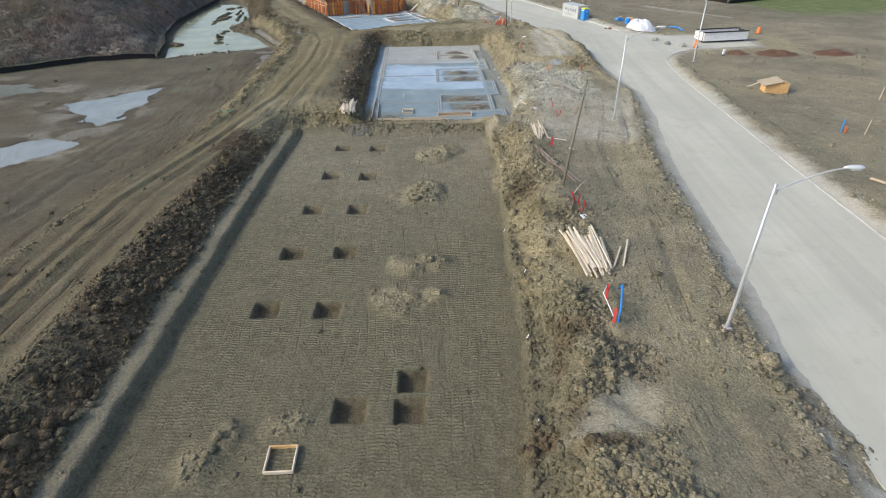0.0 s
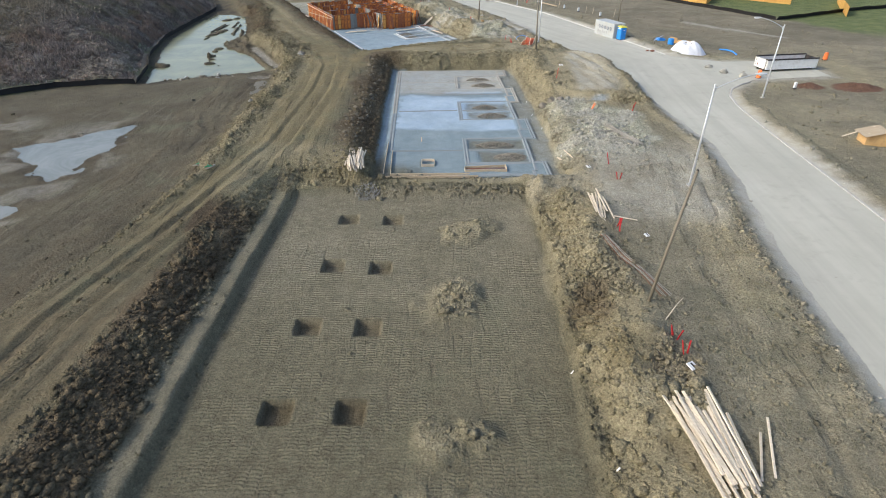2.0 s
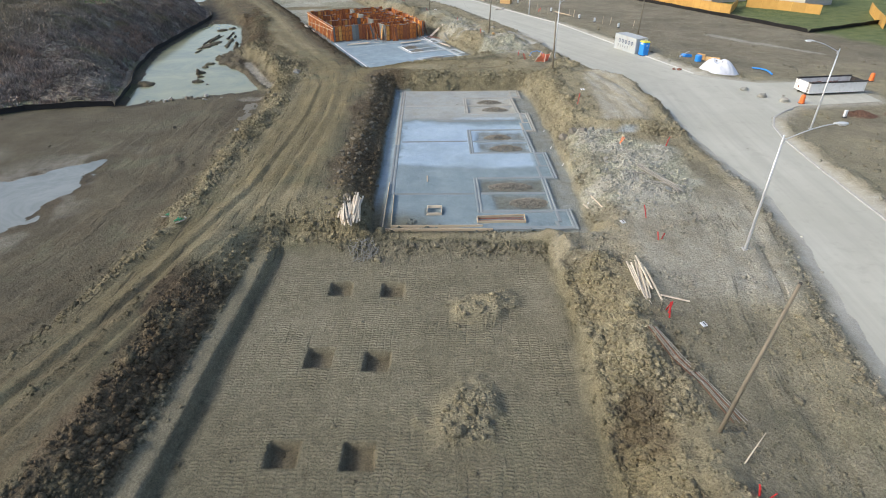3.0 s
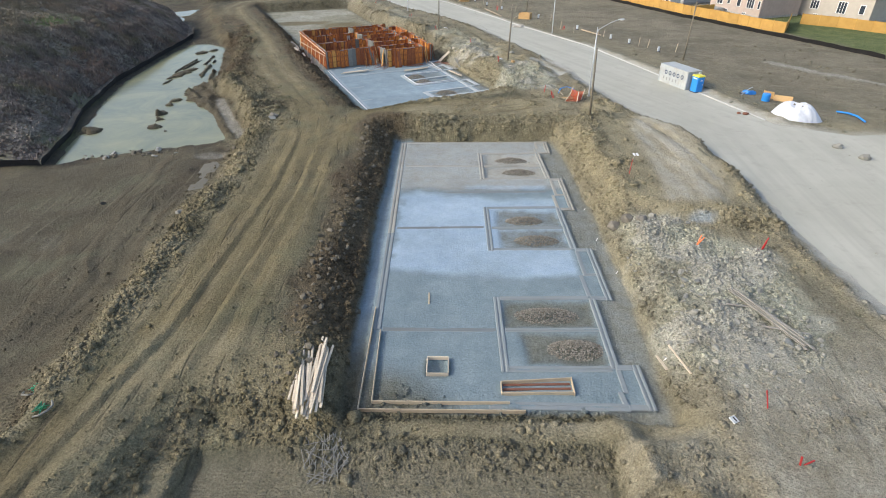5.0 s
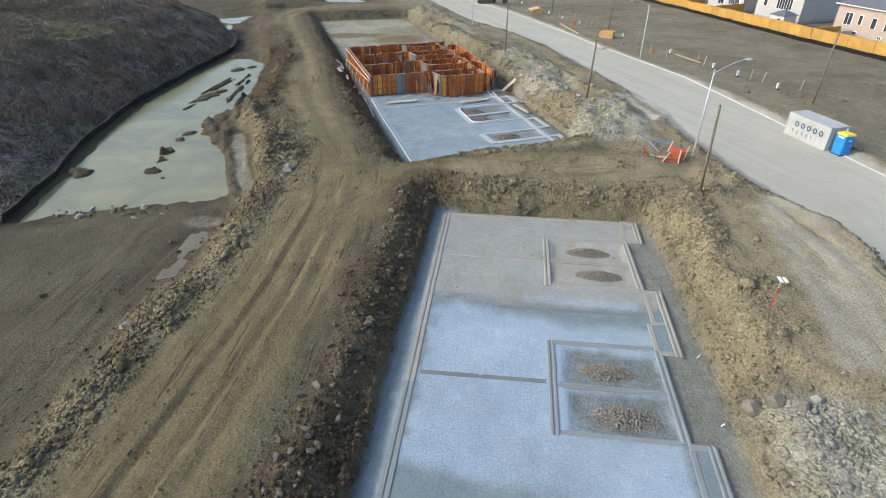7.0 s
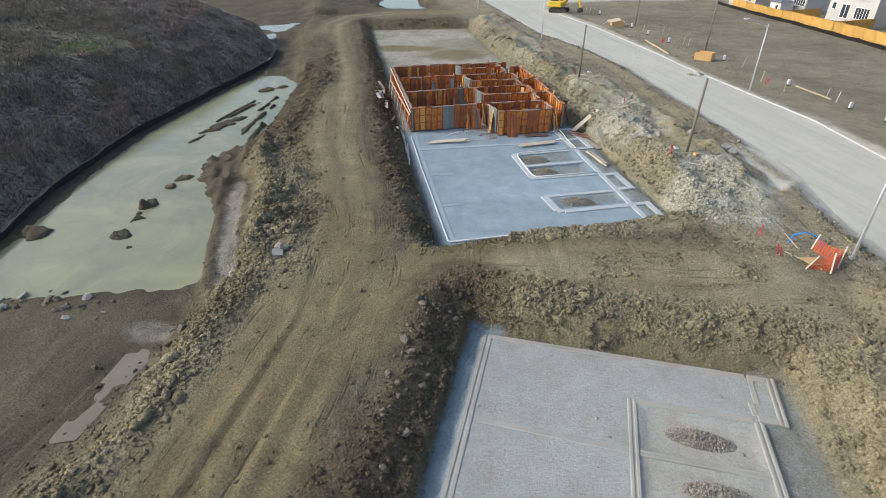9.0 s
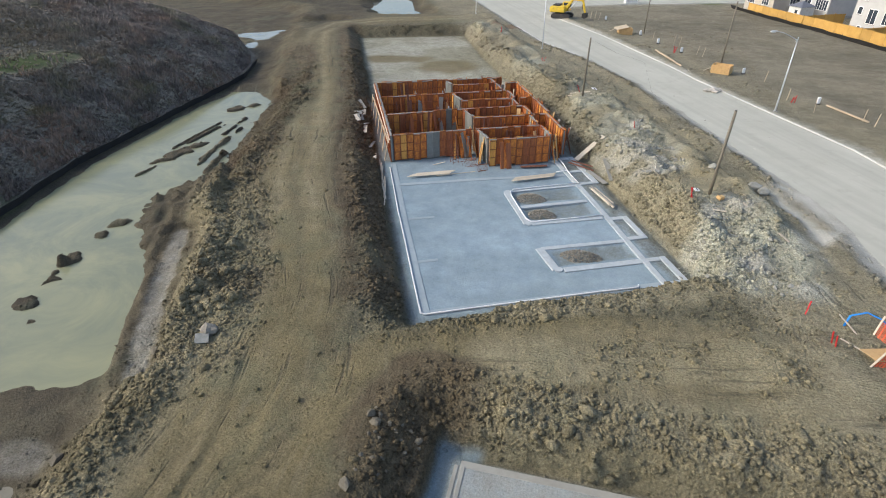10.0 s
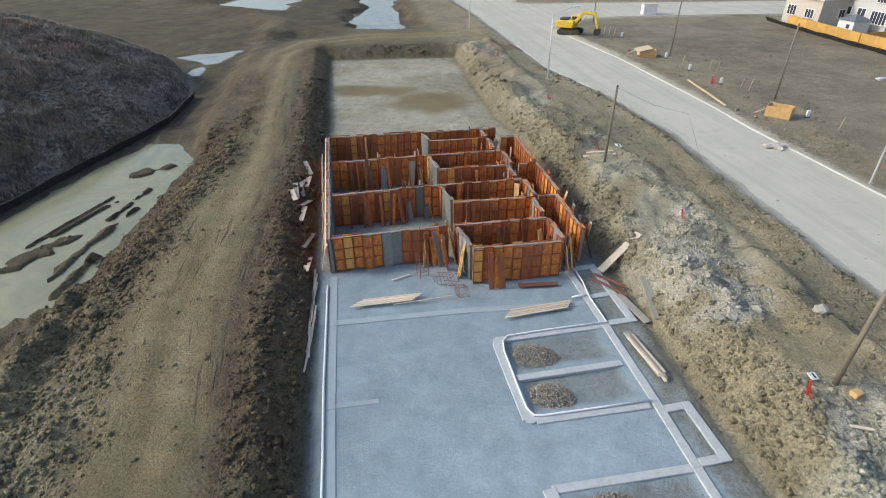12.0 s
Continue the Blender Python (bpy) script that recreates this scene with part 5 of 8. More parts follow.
# ---- footings of the middle lot ----
def footing(geo, p, q, w, z0, z1, key=True):
    """A footing strip with chamfered edges and a shallow key groove along its middle."""
    dx, dy = q[0] - p[0], q[1] - p[1]
    k = math.hypot(dx, dy)
    m = Matrix.Translation(((p[0] + q[0]) / 2, (p[1] + q[1]) / 2, (z0 + z1) / 2)) @ Matrix.Rotation(math.atan2(dy, dx), 4, "Z")
    if key:
        for s in (-1, 1):
            geo.soft((0, s * (w / 4 + 0.015), 0), (k, w / 2 - 0.05, z1 - z0), 0.03, m)
        geo.box((0, 0, -0.02), (k - 0.02, 0.07, z1 - z0 - 0.04), m)
    else:
        geo.soft((0, 0, 0), (k, w, z1 - z0), 0.025, m)


foot_b = thing("footing_slab", "grey concrete strip footings round gravel bed in the middle pit", "footing")


def run_b(name, pts, w=0.62, z=0.485, key=True, material=DAMP_CONCRETE):
    for i, (p, q) in enumerate(zip(pts, pts[1:])):
        g = Geo()
        footing(g, p, q, w, 0.28, z - 0.004 * (i % 3), key)
        part(name, g, material, foot_b)


# the far third of the lot lies under blown tan dust
run_b("outer_footing", [(-6.62, 60.2), (-6.95, 71.0)], 0.5, 0.475)
run_b("outer_footing", [(-6.95, 71.0), (-7.2, 78.5), (-7.5, 88.9)], 0.5, 0.475, True, DUSTY_CONCRETE)
run_b("outer_footing", [(-0.5, 54.75), (6.2, 54.72)], 0.5, 0.48)
run_b("outer_footing", [(-7.5, 89.0), (5.5, 89.25)], 0.34, 0.455, False, DUSTY_CONCRETE)
# cross strips: three are darkened to paint the shade of a sunk strip
for x0, x1, ya, yb, mt in ((-6.3, 0.15, 60.22, 60.25, SHADE_CONCRETE), (-6.6, 0.0, 71.74, 71.95, SHADE_CONCRETE), (-6.9, -0.1, 83.25, 83.25, DUSTY_CONCRETE), (-2.9, 5.3, 77.75, 78.0, SHADE_CONCRETE)):
    run_b("cross_footing", [(x0, ya), (x1, yb)], 0.34, 0.437, False, mt)
for y0, ym, y1, x0, x1, x2, mt in ((57.17, 60.33, 63.2, 0.45, 6.15, 6.15, DAMP_CONCRETE), (68.85, 71.88, 75.0, 0.26, 6.05, 5.88, DAMP_CONCRETE), (80.5, 83.3, 86.2, 0.12, 5.85, 5.58, DUSTY_CONCRETE)):
    run_b("garage_footing", [(x0, y0 - 0.22), (x0 - 0.1, y1 + 0.12)], 0.44, 0.482, True, mt)
    run_b("garage_footing", [(x0 + 0.2, y0), (x1 - 0.2, y0 + 0.12)], 0.46 if y0 < 60 else 0.3, 0.478 if y0 < 60 else 0.452, y0 < 60, mt)
    run_b("garage_footing", [(x0 + 0.1, y1), (x2 - 0.2, y1 + 0.16)], 0.34, 0.476, False, mt)
    run_b("garage_divider", [(x0 + 0.2, ym - 0.05), (x1 - 0.2, ym + 0.06)], 0.36, 0.47, True, mt)
    run_b("front_footing", [(x1, y0 + 0.1), (x2, y1 + 0.1)], 0.44, 0.49, True, mt)
for y0, y1, x0, xa, xb, mt in ((54.72, 57.38, 6.05, 7.26, 7.22, DAMP_CONCRETE), (63.32, 68.82, 6.0, 7.17, 7.1, DAMP_CONCRETE), (74.88, 80.4, 5.85, 6.94, 6.86, DUSTY_CONCRETE), (86.52, 89.2, 5.5, 6.66, 6.66, DUSTY_CONCRETE)):
    run_b("porch_footing", [(xa, y0 - 0.2), (xb, y1 + 0.2)], 0.42, 0.495, True, mt)
    run_b("porch_footing", [(x0 + 0.1, y1), (xb - 0.2, y1)], 0.36, 0.488, False, mt)
    run_b("porch_footing", [(x0 + 0.1, y0), (xa - 0.2, y0)], 0.36, 0.484, False, mt)
    ym = (y0 + y1) / 2
    # the inner edge steps sideways half way
    run_b("porch_footing", [(x0 + 0.02, y0 + 0.15), (x0 - 0.06, ym - 0.35)], 0.26, 0.472, False, mt)
    run_b("porch_footing", [(x0 + 0.22, ym - 0.4), (x0 + 0.2, y1 - 0.1)], 0.26, 0.468, False, mt)
    if y1 - y0 > 4:
        run_b("porch_footing", [(x0 + 0.2, ym - 0.25), (xa - 0.2, ym - 0.2)], 0.26, 0.464, False, mt)
# a short wooden stub set in the bed
solid("stub_board", Geo().soft((0, 0, 0), (0.1, 1.1, 0.08), 0.01), WOOD, "short weathered board end set in the gravel bed", "board", pose(-3.78, 63.1, 0.46, 0, 0, 2))

# timber edge boards where the footing is still to be poured
edge_forms = thing("footing_form_boards", "timber edge boards for an unpoured footing corner", "form boards")
for p, q in (((-6.75, 54.25), (-6.9, 62.0)), ((-6.15, 54.75), (-6.35, 60.0)), ((-6.75, 54.25), (1.2, 54.3)), ((-6.15, 54.75), (0.5, 54.8)), ((-3.6, 56.65), (-3.6, 57.85)), ((-2.5, 56.65), (-2.5, 57.85)), ((-3.6, 57.85), (-2.5, 57.85)), ((-3.6, 56.65), (-2.5, 56.65)), ((0.15, 55.4), (3.7, 55.5)), ((0.15, 56.15), (3.65, 56.45)), ((0.15, 55.4), (0.15, 56.15)), ((3.7, 55.4), (3.7, 56.5))):
    part("board", Geo().bar((*p, 0.52), (*q, 0.52), 0.05, 0.24), PALE_WOOD if abs(p[0] + 3) < 1 else WOOD, edge_forms)
for yy in (55.75, 56.05):
    part("board", Geo().bar((0.25, yy, 0.46), (3.6, yy + 0.12, 0.46), 0.14, 0.04), RUST, edge_forms)


def stone_heap(name, cx, cy, rx, ry, h, n, seed, material, label, z0=None, size=0.037):
    """A low heap of separate angular stones."""
    rnd = random.Random(seed)
    g = Geo()
    for i in range(n):
        a, r = rnd.uniform(0, 6.283), math.sqrt(rnd.random())
        px, py = cx + rx * r * math.cos(a), cy + ry * r * math.sin(a)
        s = size * rnd.uniform(0.55, 1.5)
        base = gz(cx, cy) if z0 is None else z0
        zz = base + h * max(0.0, 1 - r * r) * rnd.uniform(0.5, 1.0)
        g.blob((px, py, zz + s * 0.2), (s, s * rnd.uniform(0.7, 1.2), s * 0.75), 0.3, 1, rnd.random())
    return solid(name, g, material, label, "gravel heap", kind="stuff")


def heap_material():
    """Crushed stone: every stone has its own tone from brown to grey."""
    mt, nt, bs = node_mat("heap_gravel")
    isl = nt.nodes.new("ShaderNodeNewGeometry").outputs["Random Per Island"]
    c = mixc(nt, isl, (0.17, 0.15, 0.115, 1), (0.38, 0.36, 0.32, 1))
    nt.links.new(mixc(nt, calc(nt, "MULTIPLY", noise_of(nt, 25.0, 3.0, 0.6, coords(nt)), 0.35), c, (0.26, 0.22, 0.16, 1)), bs.inputs["Base Color"])
    bs.inputs["Roughness"].default_value = 0.92
    return mt


GRAVEL_PILE = heap_material()
for i, (cx, cy, rx, ry) in enumerate(((3.2, 61.7, 1.9, 0.75), (4.4, 58.8, 1.6, 0.85), (3.0, 73.1, 1.4, 0.6), (3.6, 70.2, 1.6, 0.7), (2.9, 84.7, 1.5, 0.55), (3.4, 82.0, 1.5, 0.55))):
    stone_heap("gravel_heap", cx, cy, rx, ry, 0.36, 1000, 20 + i, GRAVEL_PILE, "low heap of brown crushed stone inside a footing pocket", 0.3)

# ---- footings of the turned lot ----
foot_c = thing("footing_slab", "pale fresh concrete strip footings round smooth stone bed", "footing", SITE_C)


def run_c(name, pts, w=0.6, z=0.53, key=False, material=None):
    for i, (p, q) in enumerate(zip(pts, pts[1:])):
        g = Geo()
        footing(g, p, q, w, 0.28, z - 0.004 * (i % 3), key)
        part(name, g, material or FRESH_CONCRETE, foot_c)


run_c("outer_footing", [(0.62, 0.1), (0.98, 11.5), (1.5, 22.4)], 0.5, 0.452, False, BED_CONCRETE)
run_c("outer_footing", [(0.4, 0.3), (15.4, -0.02)], 0.5, 0.448, False, BED_CONCRETE)
run_c("cross_footing", [(1.3, 17.8), (9.0, 17.3), (15.8, 16.5)], 0.46, 0.462, False, BED_CONCRETE)
run_c("cross_footing", [(1.2, 11.7), (3.3, 11.6)], 0.3, 0.44, False, BED_CONCRETE)
run_c("cross_footing", [(1.0, 5.75), (2.4, 5.75)], 0.3, 0.44, False, BED_CONCRETE)
run_c("garage_footing", [(9.62, 2.85), (9.45, 5.55)], 0.56, 0.50)
run_c("garage_footing", [(10.1, 2.72), (15.6, 2.6)], 0.52, 0.49)
run_c("garage_footing", [(9.6, 5.5), (15.6, 5.25)], 0.4, 0.47)
run_c("garage_footing", [(9.78, 9.0), (9.82, 14.2)], 0.52, 0.50)
run_c("garage_footing", [(10.1, 8.95), (15.6, 8.72)], 0.5, 0.49)
run_c("garage_footing", [(9.85, 14.5), (15.9, 14.4)], 0.42, 0.475)
for cu, cv in ((9.78, 2.85), (9.9, 9.05), (9.9, 14.35)):
    part("corner_block", Geo().prism([(cu + 0.28 * math.cos(k * 0.628), cv + 0.28 * math.sin(k * 0.628)) for k in range(10)], 0.28, 0.493), FRESH_CONCRETE, foot_c)
run_c("garage_divider", [(10.1, 11.6), (15.6, 11.5)], 0.4, 0.482)
run_c("front_footing", [(15.62, -0.25), (15.68, 2.7), (15.78, 5.2), (15.95, 8.8), (16.1, 14.4), (16.15, 20.2)], 0.42, 0.505)
for v0, v1, u0, u1 in ((-0.1, 2.6, 15.85, 16.98), (5.4, 8.3, 16.0, 17.18), (14.5, 19.9, 16.3, 17.75)):
    run_c("porch_footing", [(u1, v0 - 0.2), (u1 + 0.06, v1 + 0.2)], 0.46, 0.512)
    run_c("porch_footing", [(u0, v0), (u1 - 0.2, v0)], 0.42, 0.508)
    run_c("porch_footing", [(u0, v1), (u1 - 0.2, v1)], 0.42, 0.508)
run_c("porch_footing", [(16.3, 16.95), (17.6, 17.0)], 0.4, 0.504)
for i, (cu, cv, ru, rv) in enumerate(((11.5, 13.0, 1.2, 0.95), (11.4, 10.2, 1.1, 0.85), (11.9, 4.1, 1.4, 0.85))):
    stone_heap("gravel_heap", *c_xy(cu, cv), ru, rv, 0.42, 1000, 40 + i, GRAVEL_PILE, "heap of grey-brown crushed stone inside a footing pocket", 0.29)


def hose(name, pts, r, material, label, category="drain pipe", m=None):
    return solid(name, Geo().tube(pts, r, 8), material, label, category, m, smooth=True)


hose("drain_pipe", [(13.9, 0.1, 0.53), (13.75, -0.12, 0.52), (11.5, -0.02, 0.52), (7.0, 0.06, 0.52), (3.0, 0.1, 0.52), (0.5, 0.12, 0.52), (0.3, 0.3, 0.52), (0.42, 4, 0.52), (0.6, 9, 0.52), (0.7, 13, 0.52), (0.98, 19, 0.52), (1.08, 21.4, 0.52)], 0.055, WHITE_CLEAN, "thin white drain pipe along the footing edge", m=SITE_C)
hose("drain_pipe", [(16.5, 19.7, 0.61), (16.45, 18.4, 0.61), (16.2, 16.8, 0.61), (16.2, 14.5, 0.57), (13.2, 14.62, 0.54), (10.5, 14.6, 0.54), (10.15, 14.25, 0.55), (10.0, 13.5, 0.55), (9.92, 11, 0.55), (9.9, 9.6, 0.55), (10.1, 9.15, 0.55), (10.6, 9.05, 0.55), (13, 8.95, 0.55), (15.7, 8.85, 0.56)], 0.05, WHITE_CLEAN, "white corrugated drain pipe looped on the footings", m=SITE_C)
hose("drain_pipe", [(15.2, 17.0, 0.6), (16.3, 17.1, 0.6)], 0.05, WHITE_CLEAN, "short white pipe stub on the footing", m=SITE_C)


# ---- wall formwork ----
def panel_mesh(name, w, h, material):
    """Plywood face with a steel edge frame and cross ribs on the outer side (towards -y)."""
    g = Geo()
    g.box((0, 0.02, h / 2), (w - 0.012, 0.03, h - 0.01))
    me = g.mesh(name, material)
    return me


def ribs_mesh(w, h):
    g = Geo()
    for s in (-1, 1):
        g.box((s * (w / 2 - 0.025), -0.02, h / 2), (0.04, 0.05, h))
    for k in (0.02, 0.34, 0.66, 0.98):
        g.box((0, -0.018, h * k), (w - 0.09, 0.04, 0.05))
    return g.mesh("panel_frame", FORM_STEEL)


FORM_H = 2.44
PANEL, RIBS = panel_mesh("form_panel", 0.61, FORM_H, FORM_PLY), ribs_mesh(0.61, FORM_H)
GREY_PANEL = panel_mesh("form_panel", 0.61, FORM_H, FORM_GREY)
form_rnd = random.Random(4)


def wall_formwork(u0, v0, u1, v1, sides=(-1, 1), grey=(), plain_side=0, label="rust-orange plywood wall forms standing on the footing"):
    """A run of wall forms from one plan point to another; sides: which faces carry panels; grey: panel numbers left
    grey; plain_side: the face made grey all along to carry its shade.
    """
    d = Vector((u1 - u0, v1 - v0, 0))
    n = max(1, round(d.length / 0.61))
    pitch = d.length / n
    base = Matrix.Translation((u0, v0, 0.5)) @ Matrix.Rotation(math.atan2(d.y, d.x), 4, "Z")
    root = thing("wall_formwork", label, "formwork", SITE_C @ base, "basement wall forms")
    part("concrete_core", Geo().box((d.length / 2, 0, FORM_H / 2 - 0.01), (d.length - 0.05, 0.15, FORM_H)), FORM_CORE, root, "grey concrete showing between the forms")
    for s in sides:
        for i in range(n):
            lean, off = form_rnd.uniform(-0.4, 0.4), form_rnd.uniform(-0.1, 0.1)
            turn = 0 if s < 0 else 180
            m = pose(pitch * (i + 0.5), s * 0.135, off, lean, 0, turn + form_rnd.uniform(-0.6, 0.6)) @ Matrix.Diagonal((pitch / 0.61, 1, 1, 1))
            p = part("form_panel", GREY_PANEL if i in grey or s == plain_side else PANEL, None, root)
            p.matrix_local = m
            if i not in grey and s != plain_side:
                part("panel_frame", RIBS, None, p)
    if len(sides) > 1:
        for i in range(0, n + 1, 3):
            part("wall_tie", Geo().bar((min(max(pitch * i, 0.05), d.length - 0.05), -0.2, FORM_H - 0.02), (min(max(pitch * i, 0.05), d.length - 0.05), 0.2, FORM_H - 0.02), 0.06, 0.05), FORM_GREY if form_rnd.random() < 0.6 else FORM_STEEL, root)
    return root


# west wall: grey panels on the inner face put its shade into the colour
wall_formwork(1.5, 22.8, 1.85, 40.5, plain_side=-1)
wall_formwork(1.7, 23.0, 9.0, 22.95, grey=(5, 6))
wall_formwork(1.85, 28.95, 9.6, 28.9, grey=(10,))
wall_formwork(1.95, 34.85, 10.0, 34.6)
wall_formwork(1.95, 40.6, 16.9, 39.5)
for v0, v1, u0, u1 in ((19.95, 22.9, 9.9, 15.35), (26.0, 28.9, 10.0, 15.7), (31.65, 34.6, 10.1, 15.75), (37.7, 39.9, 10.5, 15.3)):
    wall_formwork(u0, v0, u1, v0 - 0.4)
    if v1 < 39:
        wall_formwork(u0 - 0.5, v1, u1 + 0.1, v1 - 0.35)
    wall_formwork(u0, v0 + 0.25, u0 - 0.35, v1 - 0.25, grey=(0, 1, 2))
    wall_formwork(u1 + 0.2, v0 - 0.1, u1 + 0.2, v1 - 0.5, grey=(1,))
for v0, v1, u0, u1 in ((20.6, 25.6, 16.5, 17.2), (26.1, 31.2, 16.9, 17.75), (31.8, 37.2, 17.2, 17.9)):
    wall_formwork(u1, v0, u1 + 0.1, v1)
    wall_formwork(u0 - 0.5, v1, u1, v1)
for v0 in (23.3, 29.1, 34.9):
    wall_formwork(15.5, v0, 15.55, v0 + 2.3, grey=(2,))


# ---- street lamps and poles ----
def street_lamp(x, y, turn, z=None, h=7.45):
    z = gz(x, y) - 0.05 if z is None else z
    root = thing("street_lamp", "tall galvanised street lamp with a curved arm beside the road", "street lamp", pose(x, y, z, 0, 0, turn), "street lamps")
    part("pole", Geo().tube([(0, 0, 0), (0, 0, 0.3), (0, 0, 3), (0, 0, h)], [0.10, 0.095, 0.08, 0.05], 12), GALV, root, smooth=True)
    part("base_plate", Geo().soft((0, 0, 0.06), (0.36, 0.36, 0.12), 0.02), CONCRETE, root, "concrete base collar")
    part("cap", Geo().tube([(0, 0, h), (0, 0, h + 0.06)], [0.07, 0.03], 10), GALV, root)
    pts = [(0.05 + 2.5 * s, 0, h - 0.25 + 0.95 * math.sin(s * 1.35)) for s in [i / 9 for i in range(10)]]
    part("arm", Geo().tube(pts, 0.033, 8), GALV, root, smooth=True)
    part("bracket", Geo().soft((0.06, 0, h - 0.28), (0.14, 0.16, 0.3), 0.02), GALV, root)
    head = Geo()
    ez = pts[-1][2]
    prof = [(2.45, 0.05, 0.05), (2.6, 0.10, 0.08), (2.85, 0.17, 0.1), (3.1, 0.17, 0.09), (3.25, 0.09, 0.05)]
    n = 10
    for px, w_, h_ in prof:
        head.v += [(px, w_ * math.cos(2 * math.pi * k / n), ez + 0.02 + h_ * math.sin(2 * math.pi * k / n) * (1 if math.sin(2 * math.pi * k / n) > 0 else 0.5)) for k in range(n)]
    for i in range(len(prof) - 1):
        head.f += [(i * n + k, i * n + (k + 1) % n, (i + 1) * n + (k + 1) % n, (i + 1) * n + k) for k in range(n)]
    head.f += [tuple(range(n))[::-1], tuple((len(prof) - 1) * n + k for k in range(n))]
    hd = part("lamp_head", head, LAMP_HEAD, root, smooth=True)
    part("lens", Geo().soft((2.93, 0, ez - 0.045), (0.36, 0.22, 0.05), 0.02), WHITE_CLEAN, hd)
    return root


for lx, ly, lt in ((13.5, 19.57, 0), (16.55, 49.4, 0), (13.0, 99.9, 20), (-13.0, 162.2, 27), (-29.6, 190, 27), (33.0, 71.4, 178), (14.35, 138.6, 205)):
    street_lamp(lx, ly, lt)


def wood_pole(x, y, h, r, lean_x=0.0, lean_y=0.0, label="weathered brown timber service pole standing in spoil"):
    z = gz(x, y)
    root = thing("service_pole", label, "pole", pose(x, y, z), "service poles")
    part("shaft", Geo().tube([(0, 0, -0.5), (lean_x * 0.4, lean_y * 0.4, h * 0.4), (lean_x, lean_y, h)], [r, r * 0.88, r * 0.72], 10), POLE_WOOD, root, smooth=True)
    part("top_cap", Geo().tube([(lean_x, lean_y, h), (lean_x, lean_y, h + 0.05)], [r * 0.75, r * 0.6], 8), DARK_STEEL, root, "dark metal cap")
    return root


wood_pole(8.9, 35.25, 7.3, 0.09, 0.85, 0.1)
wood_pole(11.15, 90.5, 6.5, 0.11, -0.2, 0)
wood_pole(4.6, 113.35, 6.0, 0.12, 0.25, 0.1)
wood_pole(-5.5, 134.9, 6.0, 0.11, 0.1, 0)
for px, py in ((30.3, 118.5), (12.15, 160.7), (2.3, 178.7), (-9.4, 203)):
    wood_pole(px, py, 7.8, 0.11, 0.15, 0, "thin grey timber utility pole across the street")
hose("overhead_wire", [(-5.4, 134.9, gz(-5.5, 134.9) + 5.9), (-2.5, 136.5, 7.2), (0.5, 139.5, 5.8), (1.5, 136, 3.6), (4.8, 129.5, 2.4), (7.3, 129.2, 1.9)], 0.007, DARK_STEEL, "loose dark wire hanging from a timber pole", "wire")
for i in range(6):
    x0, y0, x1, y1 = 7.85 + 0.09 * i, 41.3 + 0.05 * (i % 3), 9.8 + 0.12 * i, 35.8 + 0.12 * (i % 2)
    pts = [(x0 + (x1 - x0) * q, y0 + (y1 - y0) * q + 0.03 * math.sin(7 * q + i), gz(x0 + (x1 - x0) * q, y0 + (y1 - y0) * q) + 0.1) for q in (0, 0.33, 0.66, 1)]
    hose("ground_rod", pts, 0.018, GREY_WOOD if i % 3 else RUST, "thin grey-brown rod lying on the spoil bank" if i % 3 else "thin rusty rod lying on the spoil bank", "rod")
solid("branch", Geo().tube([(9.3, 33.8, gz(9.3, 33.8) - 0.05), (9.9, 34.3, gz(9.9, 34.3) + 0.5), (10.4, 34.75, gz(10.4, 34.75) + 0.75)], [0.035, 0.028, 0.015], 6), PALE_WOOD, "bare pale stick standing askew in the soil", "stick")


